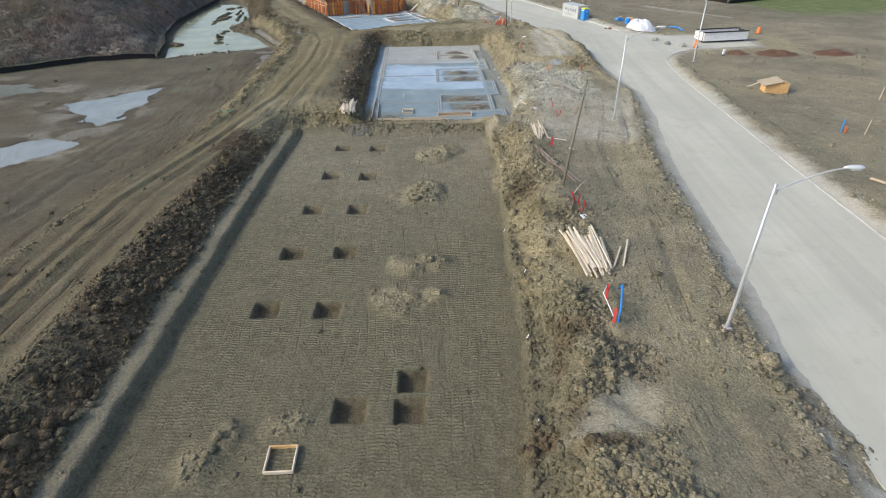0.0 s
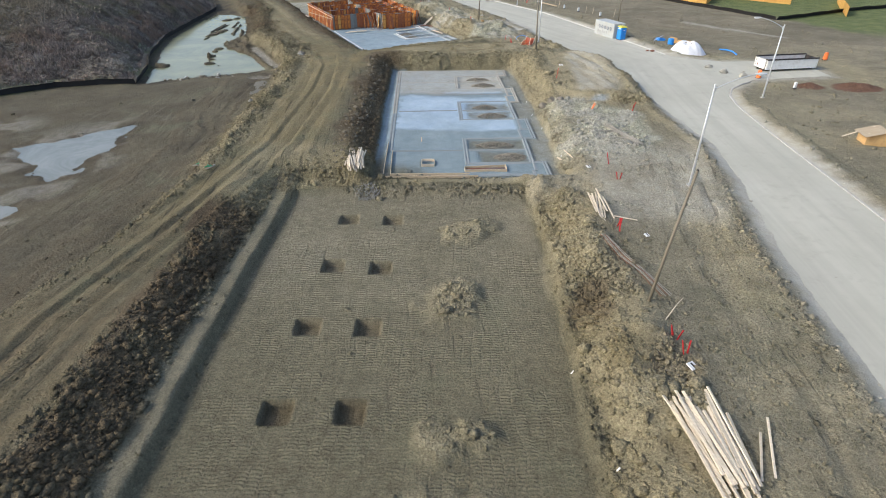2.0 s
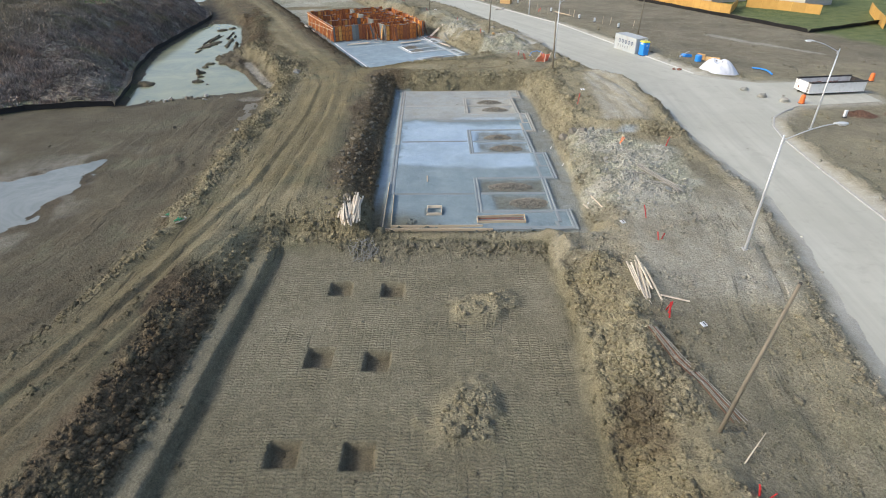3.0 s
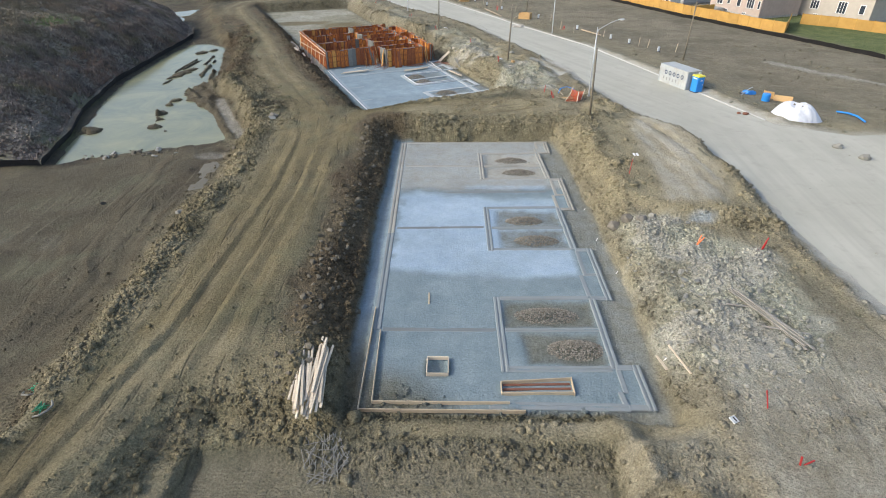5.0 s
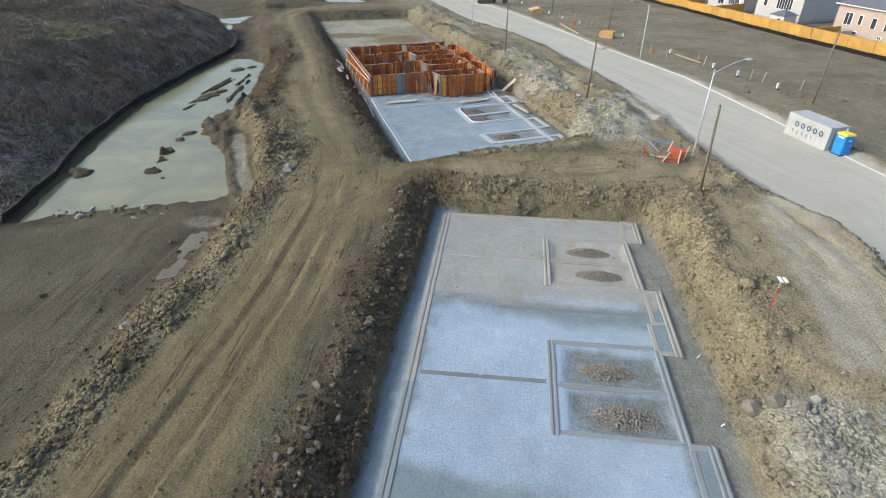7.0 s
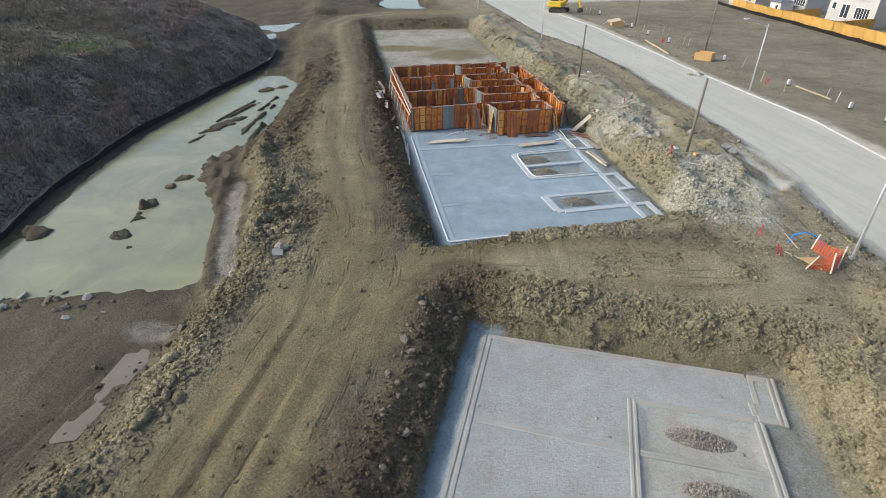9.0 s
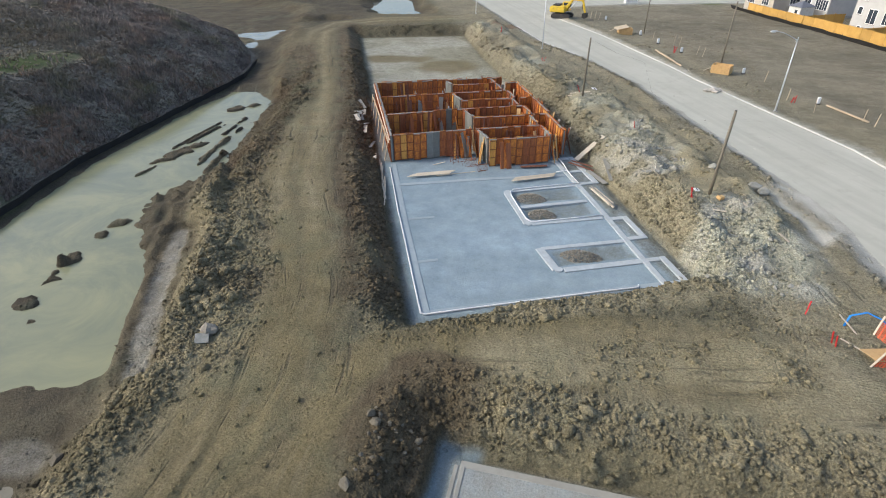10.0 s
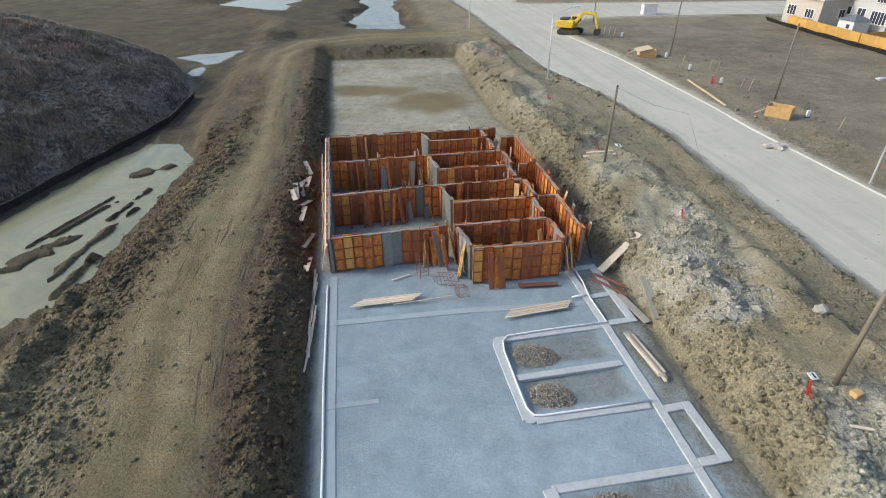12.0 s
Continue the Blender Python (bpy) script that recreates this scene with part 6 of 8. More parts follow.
# ---- container, toilet and stores by the road ----
def shipping_container(x, y, z, turn):
    L, W, H = 5.0, 2.05, 2.2
    root = thing("shipping_container", "dirty white steel shipping container standing beside the street", "container", pose(x, y, z, 0, 0, turn))
    fr = Geo()
    for sx in (-1, 1):
        for sy in (-1, 1):
            fr.soft((sx * (W / 2 - 0.06), sy * (L / 2 - 0.06), H / 2), (0.12, 0.12, H), 0.01)
    for sz in (0.08, H - 0.06):
        for s in (-1, 1):
            fr.soft((s * (W / 2 - 0.05), 0, sz), (0.1, L, 0.14), 0.01)
            fr.soft((0, s * (L / 2 - 0.05), sz), (W, 0.1, 0.14), 0.01)
    part("frame", fr, CONT_WHITE, root)
    for s in (-1, 1):
        g, n = Geo(), 44
        for i in range(n + 1):
            yy = -L / 2 + 0.1 + (L - 0.2) * i / n
            o = s * (W / 2 - (0.03 if (i // 2) % 2 else 0.065))
            g.v += [(o, yy, 0.12), (o, yy, H - 0.1)]
        g.f = [(2 * i, 2 * i + 2, 2 * i + 3, 2 * i + 1) for i in range(n)]
        part("side_wall", g, CONT_WHITE, root)
    part("roof", Geo().soft((0, 0, H - 0.03), (W - 0.1, L - 0.1, 0.05), 0.01), CONT_WHITE, root)
    part("floor", Geo().box((0, 0, 0.16), (W - 0.14, L - 0.14, 0.08)), DARK_STEEL, root)
    part("back_wall", Geo().soft((0, L / 2 - 0.05, H / 2), (W - 0.2, 0.05, H - 0.2), 0.01), CONT_WHITE, root)
    for s in (-1, 1):
        d = part("door", Geo().soft((s * 0.47, -L / 2 + 0.02, H / 2), (0.92, 0.06, H - 0.22), 0.015), CONT_WHITE, root)
        for k in (0.22, 0.68):
            part("lock_rod", Geo().tube([(s * k, -L / 2 - 0.04, 0.2), (s * k, -L / 2 - 0.04, H - 0.2)], 0.025, 6), GALV, d)
    # mark on the side facing the street, as plain blocks
    for i in range(5):
        g = Geo()
        yc = 1.25 - i * 0.72
        n = 14
        for k in range(n):
            a0, a1 = 2 * math.pi * k / n, 2 * math.pi * (k + 1) / n
            for a, r_ in ((a0, 0.26), (a0, 0.15), (a1, 0.15), (a1, 0.26)):
                g.v.append((-W / 2 - 0.012, yc + r_ * math.cos(a) * -0.9, 1.4 + r_ * math.sin(a)))
            m = len(g.v)
            g.f.append((m - 4, m - 3, m - 2, m - 1))
        part("mark", g, NAVY, root, "round dark navy shape painted on the side")
    for i in range(5):
        part("mark", Geo().box((-W / 2 - 0.012, 1.5 - i * 0.55, 0.72 - 0.07 * (i % 2)), (0.006, 0.2, 0.34)), WORN_GREY, root, "dark worn bar painted on the side")
    return root


shipping_container(25.35, 106.1, 1.62, 21.5)


def portable_toilet(x, y, z, turn):
    root = thing("portable_toilet", "bright blue plastic portable toilet with a yellow roof", "toilet", pose(x, y, z, 0, 0, turn) @ Matrix.Diagonal((0.88, 0.88, 0.9, 1)))
    part("cabin", Geo().soft((0, 0, 1.08), (1.12, 1.15, 1.95), 0.05), BLUE, root)
    part("skid", Geo().soft((0, 0, 0.06), (1.2, 1.25, 0.12), 0.02), DARK_STEEL, root)
    d = part("door", Geo().soft((0, -0.59, 1.05), (0.78, 0.04, 1.8), 0.02), BLUE, root)
    part("sign", Geo().soft((0.05, -0.615, 1.6), (0.3, 0.012, 0.14), 0.003), WHITE_CLEAN, d, "white door sign")
    part("handle", Geo().soft((0.3, -0.63, 1.05), (0.05, 0.04, 0.16), 0.01), WHITE_CLEAN, d)
    g = Geo()
    a, b = 0.6, 0.62
    g.add([(-a, -b, 2.06), (a, -b, 2.06), (a, b, 2.06), (-a, b, 2.06), (-a + 0.1, -b + 0.1, 2.24), (a - 0.1, -b + 0.1, 2.24), (a - 0.1, b - 0.1, 2.24), (-a + 0.1, b - 0.1, 2.24)], [(0, 1, 5, 4), (1, 2, 6, 5), (2, 3, 7, 6), (3, 0, 4, 7), (4, 5, 6, 7), (3, 2, 1, 0)])
    part("roof", g, YELLOW, root, "yellow plastic roof")
    part("vent_pipe", Geo().tube([(0.35, 0.4, 2.1), (0.35, 0.4, 2.5)], 0.05, 8), WHITE_CLEAN, root)
    for s in (-1, 1):
        part("vent", Geo().soft((s * 0.565, 0, 1.85), (0.02, 0.7, 0.16), 0.005), WHITE_CLEAN, root)
    return root


portable_toilet(26.4, 102.85, 1.66, 20.5)
hose("water_hose", [(28.0, 103.2, 1.75), (28.6, 102.3, 1.74), (28.4, 101.2, 1.72), (28.9, 100.2, 1.72), (28.5, 99.0, 1.72), (29.0, 98.0, 1.72)], 0.07, WHITE_CLEAN, "pale hose lying on the verge by the toilet", "hose")
solid("drum", Geo().tube([(28.3, 109.6, 1.6), (28.3, 109.6, 2.5)], 0.32, 14), DARK_STEEL, "dark steel drum standing behind the container", "drum", smooth=False)


def tarp_top(px, py, q):
    fold = abs(noise.noise(Vector((px * 1.1 + 0.4 * py, py * 1.5, 3)))) * 0.4 + abs(noise.noise(Vector((px * 3.1, py * 3.4, 8)))) * 0.22
    return 1.85 * (1 - q**2.6) * (0.86 + 0.42 * noise.noise(Vector((px * 0.5, py * 0.6, 5)))) - fold * (0.5 + 0.5 * q)


def tarp_heap():
    """Stacked goods under a white sheet, lumpy and creased."""
    g, n, r = Geo(), 72, 26
    for j in range(r + 1):
        q = j / r
        for i in range(n):
            a = 2 * math.pi * i / n
            rim = 1 + 0.05 * math.sin(3 * a + 1) + 0.05 * noise.noise(Vector((math.cos(a) * 4, math.sin(a) * 4, 1)))
            px, py = 2.55 * q * rim * math.cos(a), 1.65 * q * rim * math.sin(a)
            h = tarp_top(px, py, q)
            skirt = 0.1 * max(0.0, q - 0.9) * 10 * math.sin(a * 23)
            g.v.append((px * (1 + 0.3 * skirt), py * (1 + 0.3 * skirt), max(h, 0.0 if q < 1 else -0.08) + 0.05))
    for j in range(r):
        for i in range(n):
            g.f.append((j * n + i, (j + 1) * n + i, (j + 1) * n + (i + 1) % n, j * n + (i + 1) % n))
    root = thing("tarp_heap", "large lumpy heap of goods under a white tarpaulin", "tarpaulin heap", pose(33.1, 93.3, 1.62, 0, 0, -30))
    part("sheet", g, TARP, root, smooth=True)
    rnd = random.Random(3)
    for i in range(7):
        a, q = rnd.uniform(0, 6.28), rnd.uniform(0.15, 0.6)
        part("weight_stone", Geo().blob((2.45 * q * math.cos(a), 1.55 * q * math.sin(a), tarp_top(2.5 * q * math.cos(a), 1.6 * q * math.sin(a), q) + 0.04), (0.11, 0.1, 0.09), 0.25, 1, i), BARK_STONE, root)


tarp_heap()


def leaning_sheet(name, x, y, z, w, h, tilt, turn, material, label, category, t=0.025):
    return solid(name, Geo().soft((0, 0, h / 2), (w, t, h), 0.005), material, label, category, pose(x, y, z, tilt, 0, turn))


leaning_sheet("plywood_sheet", 34.9, 99.2, 1.6, 1.9, 0.8, -50, -30, PLY, "plywood sheet propped beside the blue drums", "plywood")
leaning_sheet("plywood_sheet", 34.0, 100.6, 1.6, 1.2, 0.9, 20, -50, PLY, "small plywood sheet leaning on the stores", "plywood")
solid("blue_drum", Geo().tube([(33.0, 99.3, 1.6), (33.0, 99.3, 1.7), (33.0, 99.3, 2.4), (33.0, 99.3, 2.5)], [0.4, 0.45, 0.45, 0.4], 14), BLUE, "bright blue plastic drum on the verge", "drum")
solid("blue_tarp", Geo().blob((32.3, 102.0, 1.75), (0.75, 0.45, 0.35), 0.3, 2, 5), BLUE, "crumpled bright blue tarpaulin on the ground", "tarpaulin")
for i in range(4):
    solid("pipe_length", Geo().tube([(30.6 + 0.2 * i, 100.6 + 0.5 * i, 1.68), (32.6 + 0.15 * i, 102.6 + 0.1 * i, 2.2)], 0.04, 6), GALV, "thin grey pipe leaning on the stores", "pipe", group="loose pipes")
hose("blue_hose", [(38.7, 95.3, 1.72), (39.3, 94.4, 1.85), (39.7, 93.4, 1.85), (39.8, 92.6, 1.72), (39.7, 92.0, 1.72)], 0.10, BLUE, "bright blue hose lying on the verge", "hose")
for bx, by, bs in ((32.8, 84.9, 0.45), (33.6, 82.2, 0.5), (35.2, 80.5, 0.55), (28.6, 94.3, 0.3), (28.0, 94.6, 0.22)):
    solid("boulder", Geo().blob((bx, by, 1.7 + bs * 0.3), (bs, bs * 0.8, bs * 0.6), 0.22, 2, bx), RUST if bs < 0.35 else LIME_STONE, "brown rough stone lying at the road edge" if bs < 0.35 else "grey dusty boulder lying at the road edge", "boulder", group="roadside boulders")


def waste_bin():
    L, W, H = 7.0, 2.45, 1.25
    root = thing("waste_bin", "long open steel roll-off bin with white sides", "waste bin", pose(42.2, 84.2, gz(42.2, 84.2), 0, 0, 8))
    for s in (-1, 1):
        w_ = part("side_wall", Geo().soft((0, s * (W / 2 - 0.04), 0.25 + H / 2), (L, 0.08, H - 0.1), 0.01), WHITE, root)
        part("rail", Geo().soft((0, s * (W / 2 - 0.02), 0.25 + H), (L + 0.05, 0.16, 0.16), 0.02), DARK_STEEL, w_, "dark top rail")
        part("end_wall", Geo().soft((s * (L / 2 - 0.04), 0, 0.25 + H / 2), (0.08, W - 0.18, H - 0.1), 0.01), WHITE if s < 0 else DARK_STEEL, root)
        part("skid", Geo().soft((0, s * 0.6, 0.14), (L - 0.2, 0.16, 0.24), 0.02), DARK_STEEL, root)
        part("post", Geo().soft((-L / 2 + 0.05, s * (W / 2 - 0.3), 0.3 + H / 2), (0.1, 0.3, H), 0.01), DARK_STEEL, root)
    part("floor", Geo().box((0, 0, 0.3), (L - 0.1, W - 0.1, 0.08)), DARK_STEEL, root)
    rub = Geo()
    rnd = random.Random(8)
    for i in range(70):
        rub.soft((rnd.uniform(-3.1, 3.1), rnd.uniform(-0.9, 0.9), rnd.uniform(0.5, 1.05)), (rnd.uniform(0.2, 1.1), rnd.uniform(0.1, 0.4), rnd.uniform(0.05, 0.25)), 0.01, None)
    part("waste", rub, RUST, root, "dark mixed building waste")


waste_bin()


def ply_crate(x, y, turn, open_lid=False, sx=2.3, sy=1.5, h=1.05):
    z = gz(x, y) - 0.03
    root = thing("plywood_crate", "open yellow-brown plywood box on the verge" if not open_lid else "yellow-brown plywood box with a loose lid and boards", "crate", pose(x, y, z, 0, 0, turn), "plywood boxes")
    for s in (-1, 1):
        part("side", Geo().soft((0, s * sy / 2, h / 2), (sx, 0.03, h), 0.005), PLY, root)
        part("end", Geo().soft((s * (sx / 2 - 0.02), 0, h / 2), (0.03, sy - 0.04, h), 0.005), PLY, root)
    for a in (-1, 1):
        for b in (-1, 1):
            part("corner_post", Geo().soft((a * (sx / 2 - 0.07), b * (sy / 2 - 0.07), h / 2), (0.09, 0.09, h + 0.08), 0.005), WOOD, root)
    if open_lid:
        part("lid", Geo().soft((-0.5, 0.1, h + 0.22), (2.2, 1.5, 0.03), 0.005, pose(0, 0, 0, 8, -9, 14)), WOOD, root)
        part("board", Geo().bar((-2.6, 0.3, 0.4), (-0.2, 0.5, h + 0.35), 0.14, 0.03), PALE_WOOD, root)
    else:
        part("floor", Geo().box((0, 0, 0.05), (sx - 0.08, sy - 0.08, 0.04)), PLY, root)
        part("board", Geo().bar((-2.1, -0.6, 0.1), (-0.9, 0.0, 0.75), 0.12, 0.03), PALE_WOOD, root)


ply_crate(36.3, 58.2, -10, True)
ply_crate(-0.9, 177.6, 10, True)
ply_crate(11.2, 154.3, -25)


def barrel(x, y):
    z = gz(x, y) - 0.02
    root = thing("traffic_barrel", "orange and black striped traffic barrel on the verge", "traffic barrel", pose(x, y, z), "traffic barrels")
    part("body", Geo().tube([(0, 0, 0.08), (0, 0, 0.9), (0, 0, 1.0)], [0.29, 0.23, 0.16], 14), ORANGE, root)
    part("foot", Geo().tube([(0, 0, 0), (0, 0, 0.1)], 0.36, 14), DARK_STEEL, root)
    for k in (0.28, 0.54, 0.8):
        part("band", Geo().tube([(0, 0, k - 0.08), (0, 0, k + 0.08)], [0.285 - 0.07 * k, 0.28 - 0.07 * k], 14), DARK_STEEL, root, "dark band")


barrel(36.8, 79.9)
barrel(50.2, 88.8)


# ---- stakes, pegs and markers ----
def stake(x, y, h, material, label, lean=(0, 0), w=0.05, group="survey stakes"):
    z = gz(x, y)
    return solid("survey_stake", Geo().bar((0, 0, -0.15), (lean[0], lean[1], h), w, w * 0.6), material, label, "stake", pose(x, y, z), group)


def peg_box(x, y, turn=0):
    """A short white service post with a dark cap."""
    root = thing("marker_post", "short white service marker post with dark foot", "marker", pose(x, y, gz(x, y) - 0.05, 0, 0, turn), "white service markers")
    part("post", Geo().soft((0, 0, 0.45), (0.34, 0.2, 0.75), 0.03), WHITE_CLEAN, root)
    part("foot", Geo().soft((0.02, 0, 0.08), (0.44, 0.3, 0.2), 0.03), DARK_STEEL, root)


for px, py in ((-1.3, 179.9), (4.2, 170.8), (7.2, 165.2), (13.9, 154.6), (19.5, 142.8), (23.5, 134.0), (25.6, 130.2), (28.4, 124.0), (1.7, 177.2), (-4.3, 190.8), (38.6, 75.2)):
    peg_box(px, py, 20)
for px, py, dx in ((16.6, 143.6, 0.1), (18.4, 139.8, -0.1), (22.2, 137.6, 0.1), (22.8, 136.2, 0.15), (26.7, 128.6, 0.1), (27.7, 127.2, 0.2), (31.0, 124.0, 0.2), (9.2, 164.2, 0.25), (9.9, 163.2, 0.25), (6.6, 171.6, 0.2), (7.3, 170.2, 0.2), (3.5, 173.8, 0.2), (15.8, 151.4, 0.2), (-6.4, 192.6, 0.15), (-5.6, 191.4, 0.2), (-7.2, 193.2, 0.1), (37.3, 45.0, 0.15), (45.6, 55.0, 0.1)):
    stake(px, py, 1.3, WOOD, "upright wooden survey stake on the verge", (dx, 0.05), 0.08)
for (x0, y0), (x1, y1) in (((3.6, 165.6), (6.5, 156.0)), ((20.2, 142.2), (22.6, 137.2)), ((31.2, 35.5), (34.0, 31.5))):
    solid("timber_beam", Geo().bar((x0, y0, gz(x0, y0) + 0.14), (x1, y1, gz(x1, y1) + 0.14), 0.2, 0.16), WOOD, "long pale timber beam lying on the verge", "beam", group="loose beams")


def red_marker(x, y, n=3, material=RED, label="cluster of red painted service stakes in the soil", seed=0, h=0.9):
    rnd = random.Random(seed)
    root = thing("service_marker", label, "marker", pose(x, y, gz(x, y) - 0.1), "service markers")
    for i in range(n):
        a = rnd.uniform(0, 6.28)
        part("stake", Geo().bar((rnd.uniform(-0.2, 0.2), rnd.uniform(-0.2, 0.2), 0), (0.3 * math.cos(a), 0.3 * math.sin(a), h * rnd.uniform(0.8, 1.15)), 0.075, 0.04), material, root)
    return root


for i, (px, py, n) in enumerate(((9.15, 32.2, 3), (9.35, 31.3, 2), (9.4, 43.2, 2), (9.45, 42.6, 1), (8.2, 101.4, 1), (8.7, 99.3, 2), (17.3, 66.6, 2), (3.4, 112.2, 2), (-0.3, 128.0, 1), (11.7, 53.6, 1), (11.6, 50.6, 2), (-6.0, 139.5, 2), (-11.8, 153.5, 3), (-21, 171, 2), (6.2, 164.8, 4), (17.0, 142.9, 4))):
    red_marker(px, py, n, RED, seed=i)
red_marker(13.45, 66.9, 2, ORANGE, "orange plastic service markers on grey rubble", 31, 0.65)
red_marker(36.0, 45.6, 2, ORANGE, "orange marker with a blue post on the verge", 33, 0.9)
stake(35.8, 45.9, 1.1, BLUE, "blue painted post beside an orange marker", (0, 0), 0.11)
rnd = random.Random(61)
root = thing("stick_pile", "loose pile of thin grey weathered sticks on bare soil", "sticks", pose(-7.75, 51.6, 0))
for i in range(80):
    q, a, b = 0.95 * math.sqrt(rnd.random()), rnd.uniform(0, 6.28), rnd.gauss(1.4, 0.7)
    px, py, k = q * math.cos(a), q * math.sin(a), rnd.uniform(0.25, 0.5)
    ends = [(px + e * k * math.cos(b), py + e * k * math.sin(b)) for e in (-1, 1)]
    part("stick", Geo().bar(*[(ex, ey, gz(ex - 7.75, ey + 51.6) + 0.02 + 0.12 * rnd.random() * (1.2 - q)) for ex, ey in ends], 0.03, 0.025), OLD_WOOD, root)
for px, py, turn in ((-21.6, 54.1, 20), (-20.15, 52.5, 75)):
    root = thing("strapping_scrap", "tangled green strapping with a bent pale pipe on mud", "scrap", pose(px, py, gz(px, py), 0, 0, turn), "strapping scraps")
    for i in range(7):
        pts = [(rnd.uniform(-0.35, 0.35), rnd.uniform(-0.25, 0.25), rnd.uniform(0.03, 0.2)) for _ in range(4)]
        part("strap", Geo().tube(pts, 0.022, 5), GREEN_STRAP, root)
    part("pipe", Geo().tube([(-0.5, -0.1, 0.08), (-0.45, -0.45, 0.22), (-0.15, -0.6, 0.25), (0.2, -0.45, 0.15), (0.45, -0.1, 0.06)], 0.045, 7), OLD_WOOD, root, "bent pale plastic pipe")
root = thing("service_marker", "white service stake with a red and brown rod on spoil", "marker", pose(11.5, 76.7, gz(11.5, 76.7)))
part("rod", Geo().bar((0, 0, -0.1), (0.25, 0.55, 1.0), 0.05, 0.05), RED, root)
part("board", Geo().soft((0.45, 1.0, 1.25), (0.16, 0.5, 0.05), 0.01, None), WHITE_CLEAN, root, "white striped board")
part("board", Geo().soft((0.7, 1.0, 1.25), (0.16, 0.5, 0.05), 0.01, None), WHITE_CLEAN, root, "white striped board")
part("post", Geo().bar((0.25, 0.55, 1.0), (0.55, 1.0, 1.22), 0.05, 0.05), WOOD, root)
for px, py, s in ((9.35, 30.5, 0.4), (11.0, 42.0, 0.3), (9.8, 52.7, 0.32), (3.7, 113.3, 0.35), (-4.4, 140.3, 0.5), (-21.4, 91.3, 0.6)):
    zz = gz(px, py)
    root = thing("white_board", "small white board lying tilted on bare soil", "board", pose(px, py, zz + 0.14, 14, 8, 30), "white boards")
    part("face", Geo().soft((0, 0, 0), (s * 1.1, s, 0.06), 0.01), WHITE if px > -10 else LIME_STONE, root)
    if px > -10:
        part("bar", Geo().soft((0.02, 0, 0.034), (s * 0.25, s * 0.7, 0.01), 0.002), DARK_STEEL, root, "dark bar on the face")
solid("pot_base", Geo().soft((0, 0, 0.1), (0.45, 0.35, 0.25), 0.03), PLY, "small yellow-brown timber offcut by a pole", "offcut", pose(5.3, 113.0, gz(5.3, 113.0), 6, 4, 40))
# small white pegs along the pit edge
for px, py in ((4.3, 20.7), (3.9, 15.3), (4.9, 26.0), (4.4, 31.9), (5.1, 40.9), (7.9, 75.0), (8.3, 66.2), (8.6, 57.6), (7.9, 70.4)):
    solid("peg", Geo().bar((0, 0, -0.08), (0.1, -0.05, 0.22), 0.07, 0.05), WHITE_CLEAN, "small white peg at the pit edge", "peg", pose(px, py, gz(px, py)), "pit edge pegs")


# ---- bundles of stakes and loose timber ----
def bundle(cx, cy, n, length, spread, turn, seed, label, z=None, tip=0.0, layers=3, w=0.09):
    rnd = random.Random(seed)
    z = gz(cx, cy) + 0.05 if z is None else z
    root = thing("stake_bundle", label, "stake bundle", pose(cx, cy, z, tip, 0, turn), "stake bundles")
    for i in range(n):
        off = (i / (n - 1) - 0.5) * spread + rnd.uniform(-0.05, 0.05)
        fan = off * 0.18 + rnd.uniform(-0.2, 0.2)
        l = length * rnd.uniform(0.75, 1.1)
        s = rnd.uniform(-0.6, 0.6)
        zz = 0.05 + rnd.randrange(layers) * w * 0.8
        part("stake", Geo().bar((off - fan, s - l / 2, zz), (off + fan, s + l / 2, zz + rnd.uniform(-0.03, 0.06)), w, w * 0.6, rnd.uniform(-25, 25)), PALE_WOOD, root)
    return root


bundle(8.65, 26.4, 34, 4.2, 1.7, 4, 1, "fanned heap of pale wooden stakes on brown soil", None, 0.0, 3, 0.12)
bundle(10.45, 26.2, 2, 3.0, 0.5, -18, 2, "two pale wooden stakes leaning on the heap")
bundle(8.9, 45.7, 12, 3.2, 0.9, -4, 3, "bundle of pale wooden stakes on the bank")
solid("plank", Geo().bar((9.6, 44.4, gz(9.6, 44.4) + 0.1), (11.0, 43.9, gz(11, 43.9) + 0.1), 0.1, 0.05), PALE_WOOD, "pale plank lying on the soil", "plank", group="loose planks")
bundle(-9.1, 55.3, 34, 4.4, 1.4, 7, 4, "heap of pale wooden stakes on the pit edge", gz(-9.3, 55.3) - 0.1, -4, 4, 0.12)


def plank(p, q, w=0.24, t=0.05, material=PALE_WOOD, label="pale sawn plank lying on the ground", z=None, site=None, lift=0.06):
    if site:
        p, q = c_xy(*p), c_xy(*q)
    za, zb = (gz(*p) + lift, gz(*q) + lift) if z is None else (z, z)
    return solid("plank", Geo().bar((*p, za), (*q, zb), w, t), material, label, "plank", group="loose planks")


for p, q, w in (((8.5, 58.2), (8.5, 56.8), 0.16), ((9.0, 58.3), (9.3, 56.0), 0.1), ((4.6, 111.2), (5.5, 111.3), 0.14), ((6.6, 112.2), (9.0, 109.0), 0.14), ((-7.2, 138.0), (-4.6, 138.2), 0.3), ((-7.0, 138.4), (-4.8, 138.8), 0.25)):
    plank(p, q, w)
for p, q, w in (((18.0, 19.2), (21.2, 20.7), 0.5), ((18.0, 16.7), (18.5, 14.1), 0.45), ((19.7, 17.1), (18.9, 13.9), 0.42)):
    plank(p, q, w, 0.08, site=True, material=LIME_STONE if w < 0.46 else PALE_WOOD, label="wide pale board lying on grey rubble", lift=0.16)
rnd_p = random.Random(12)
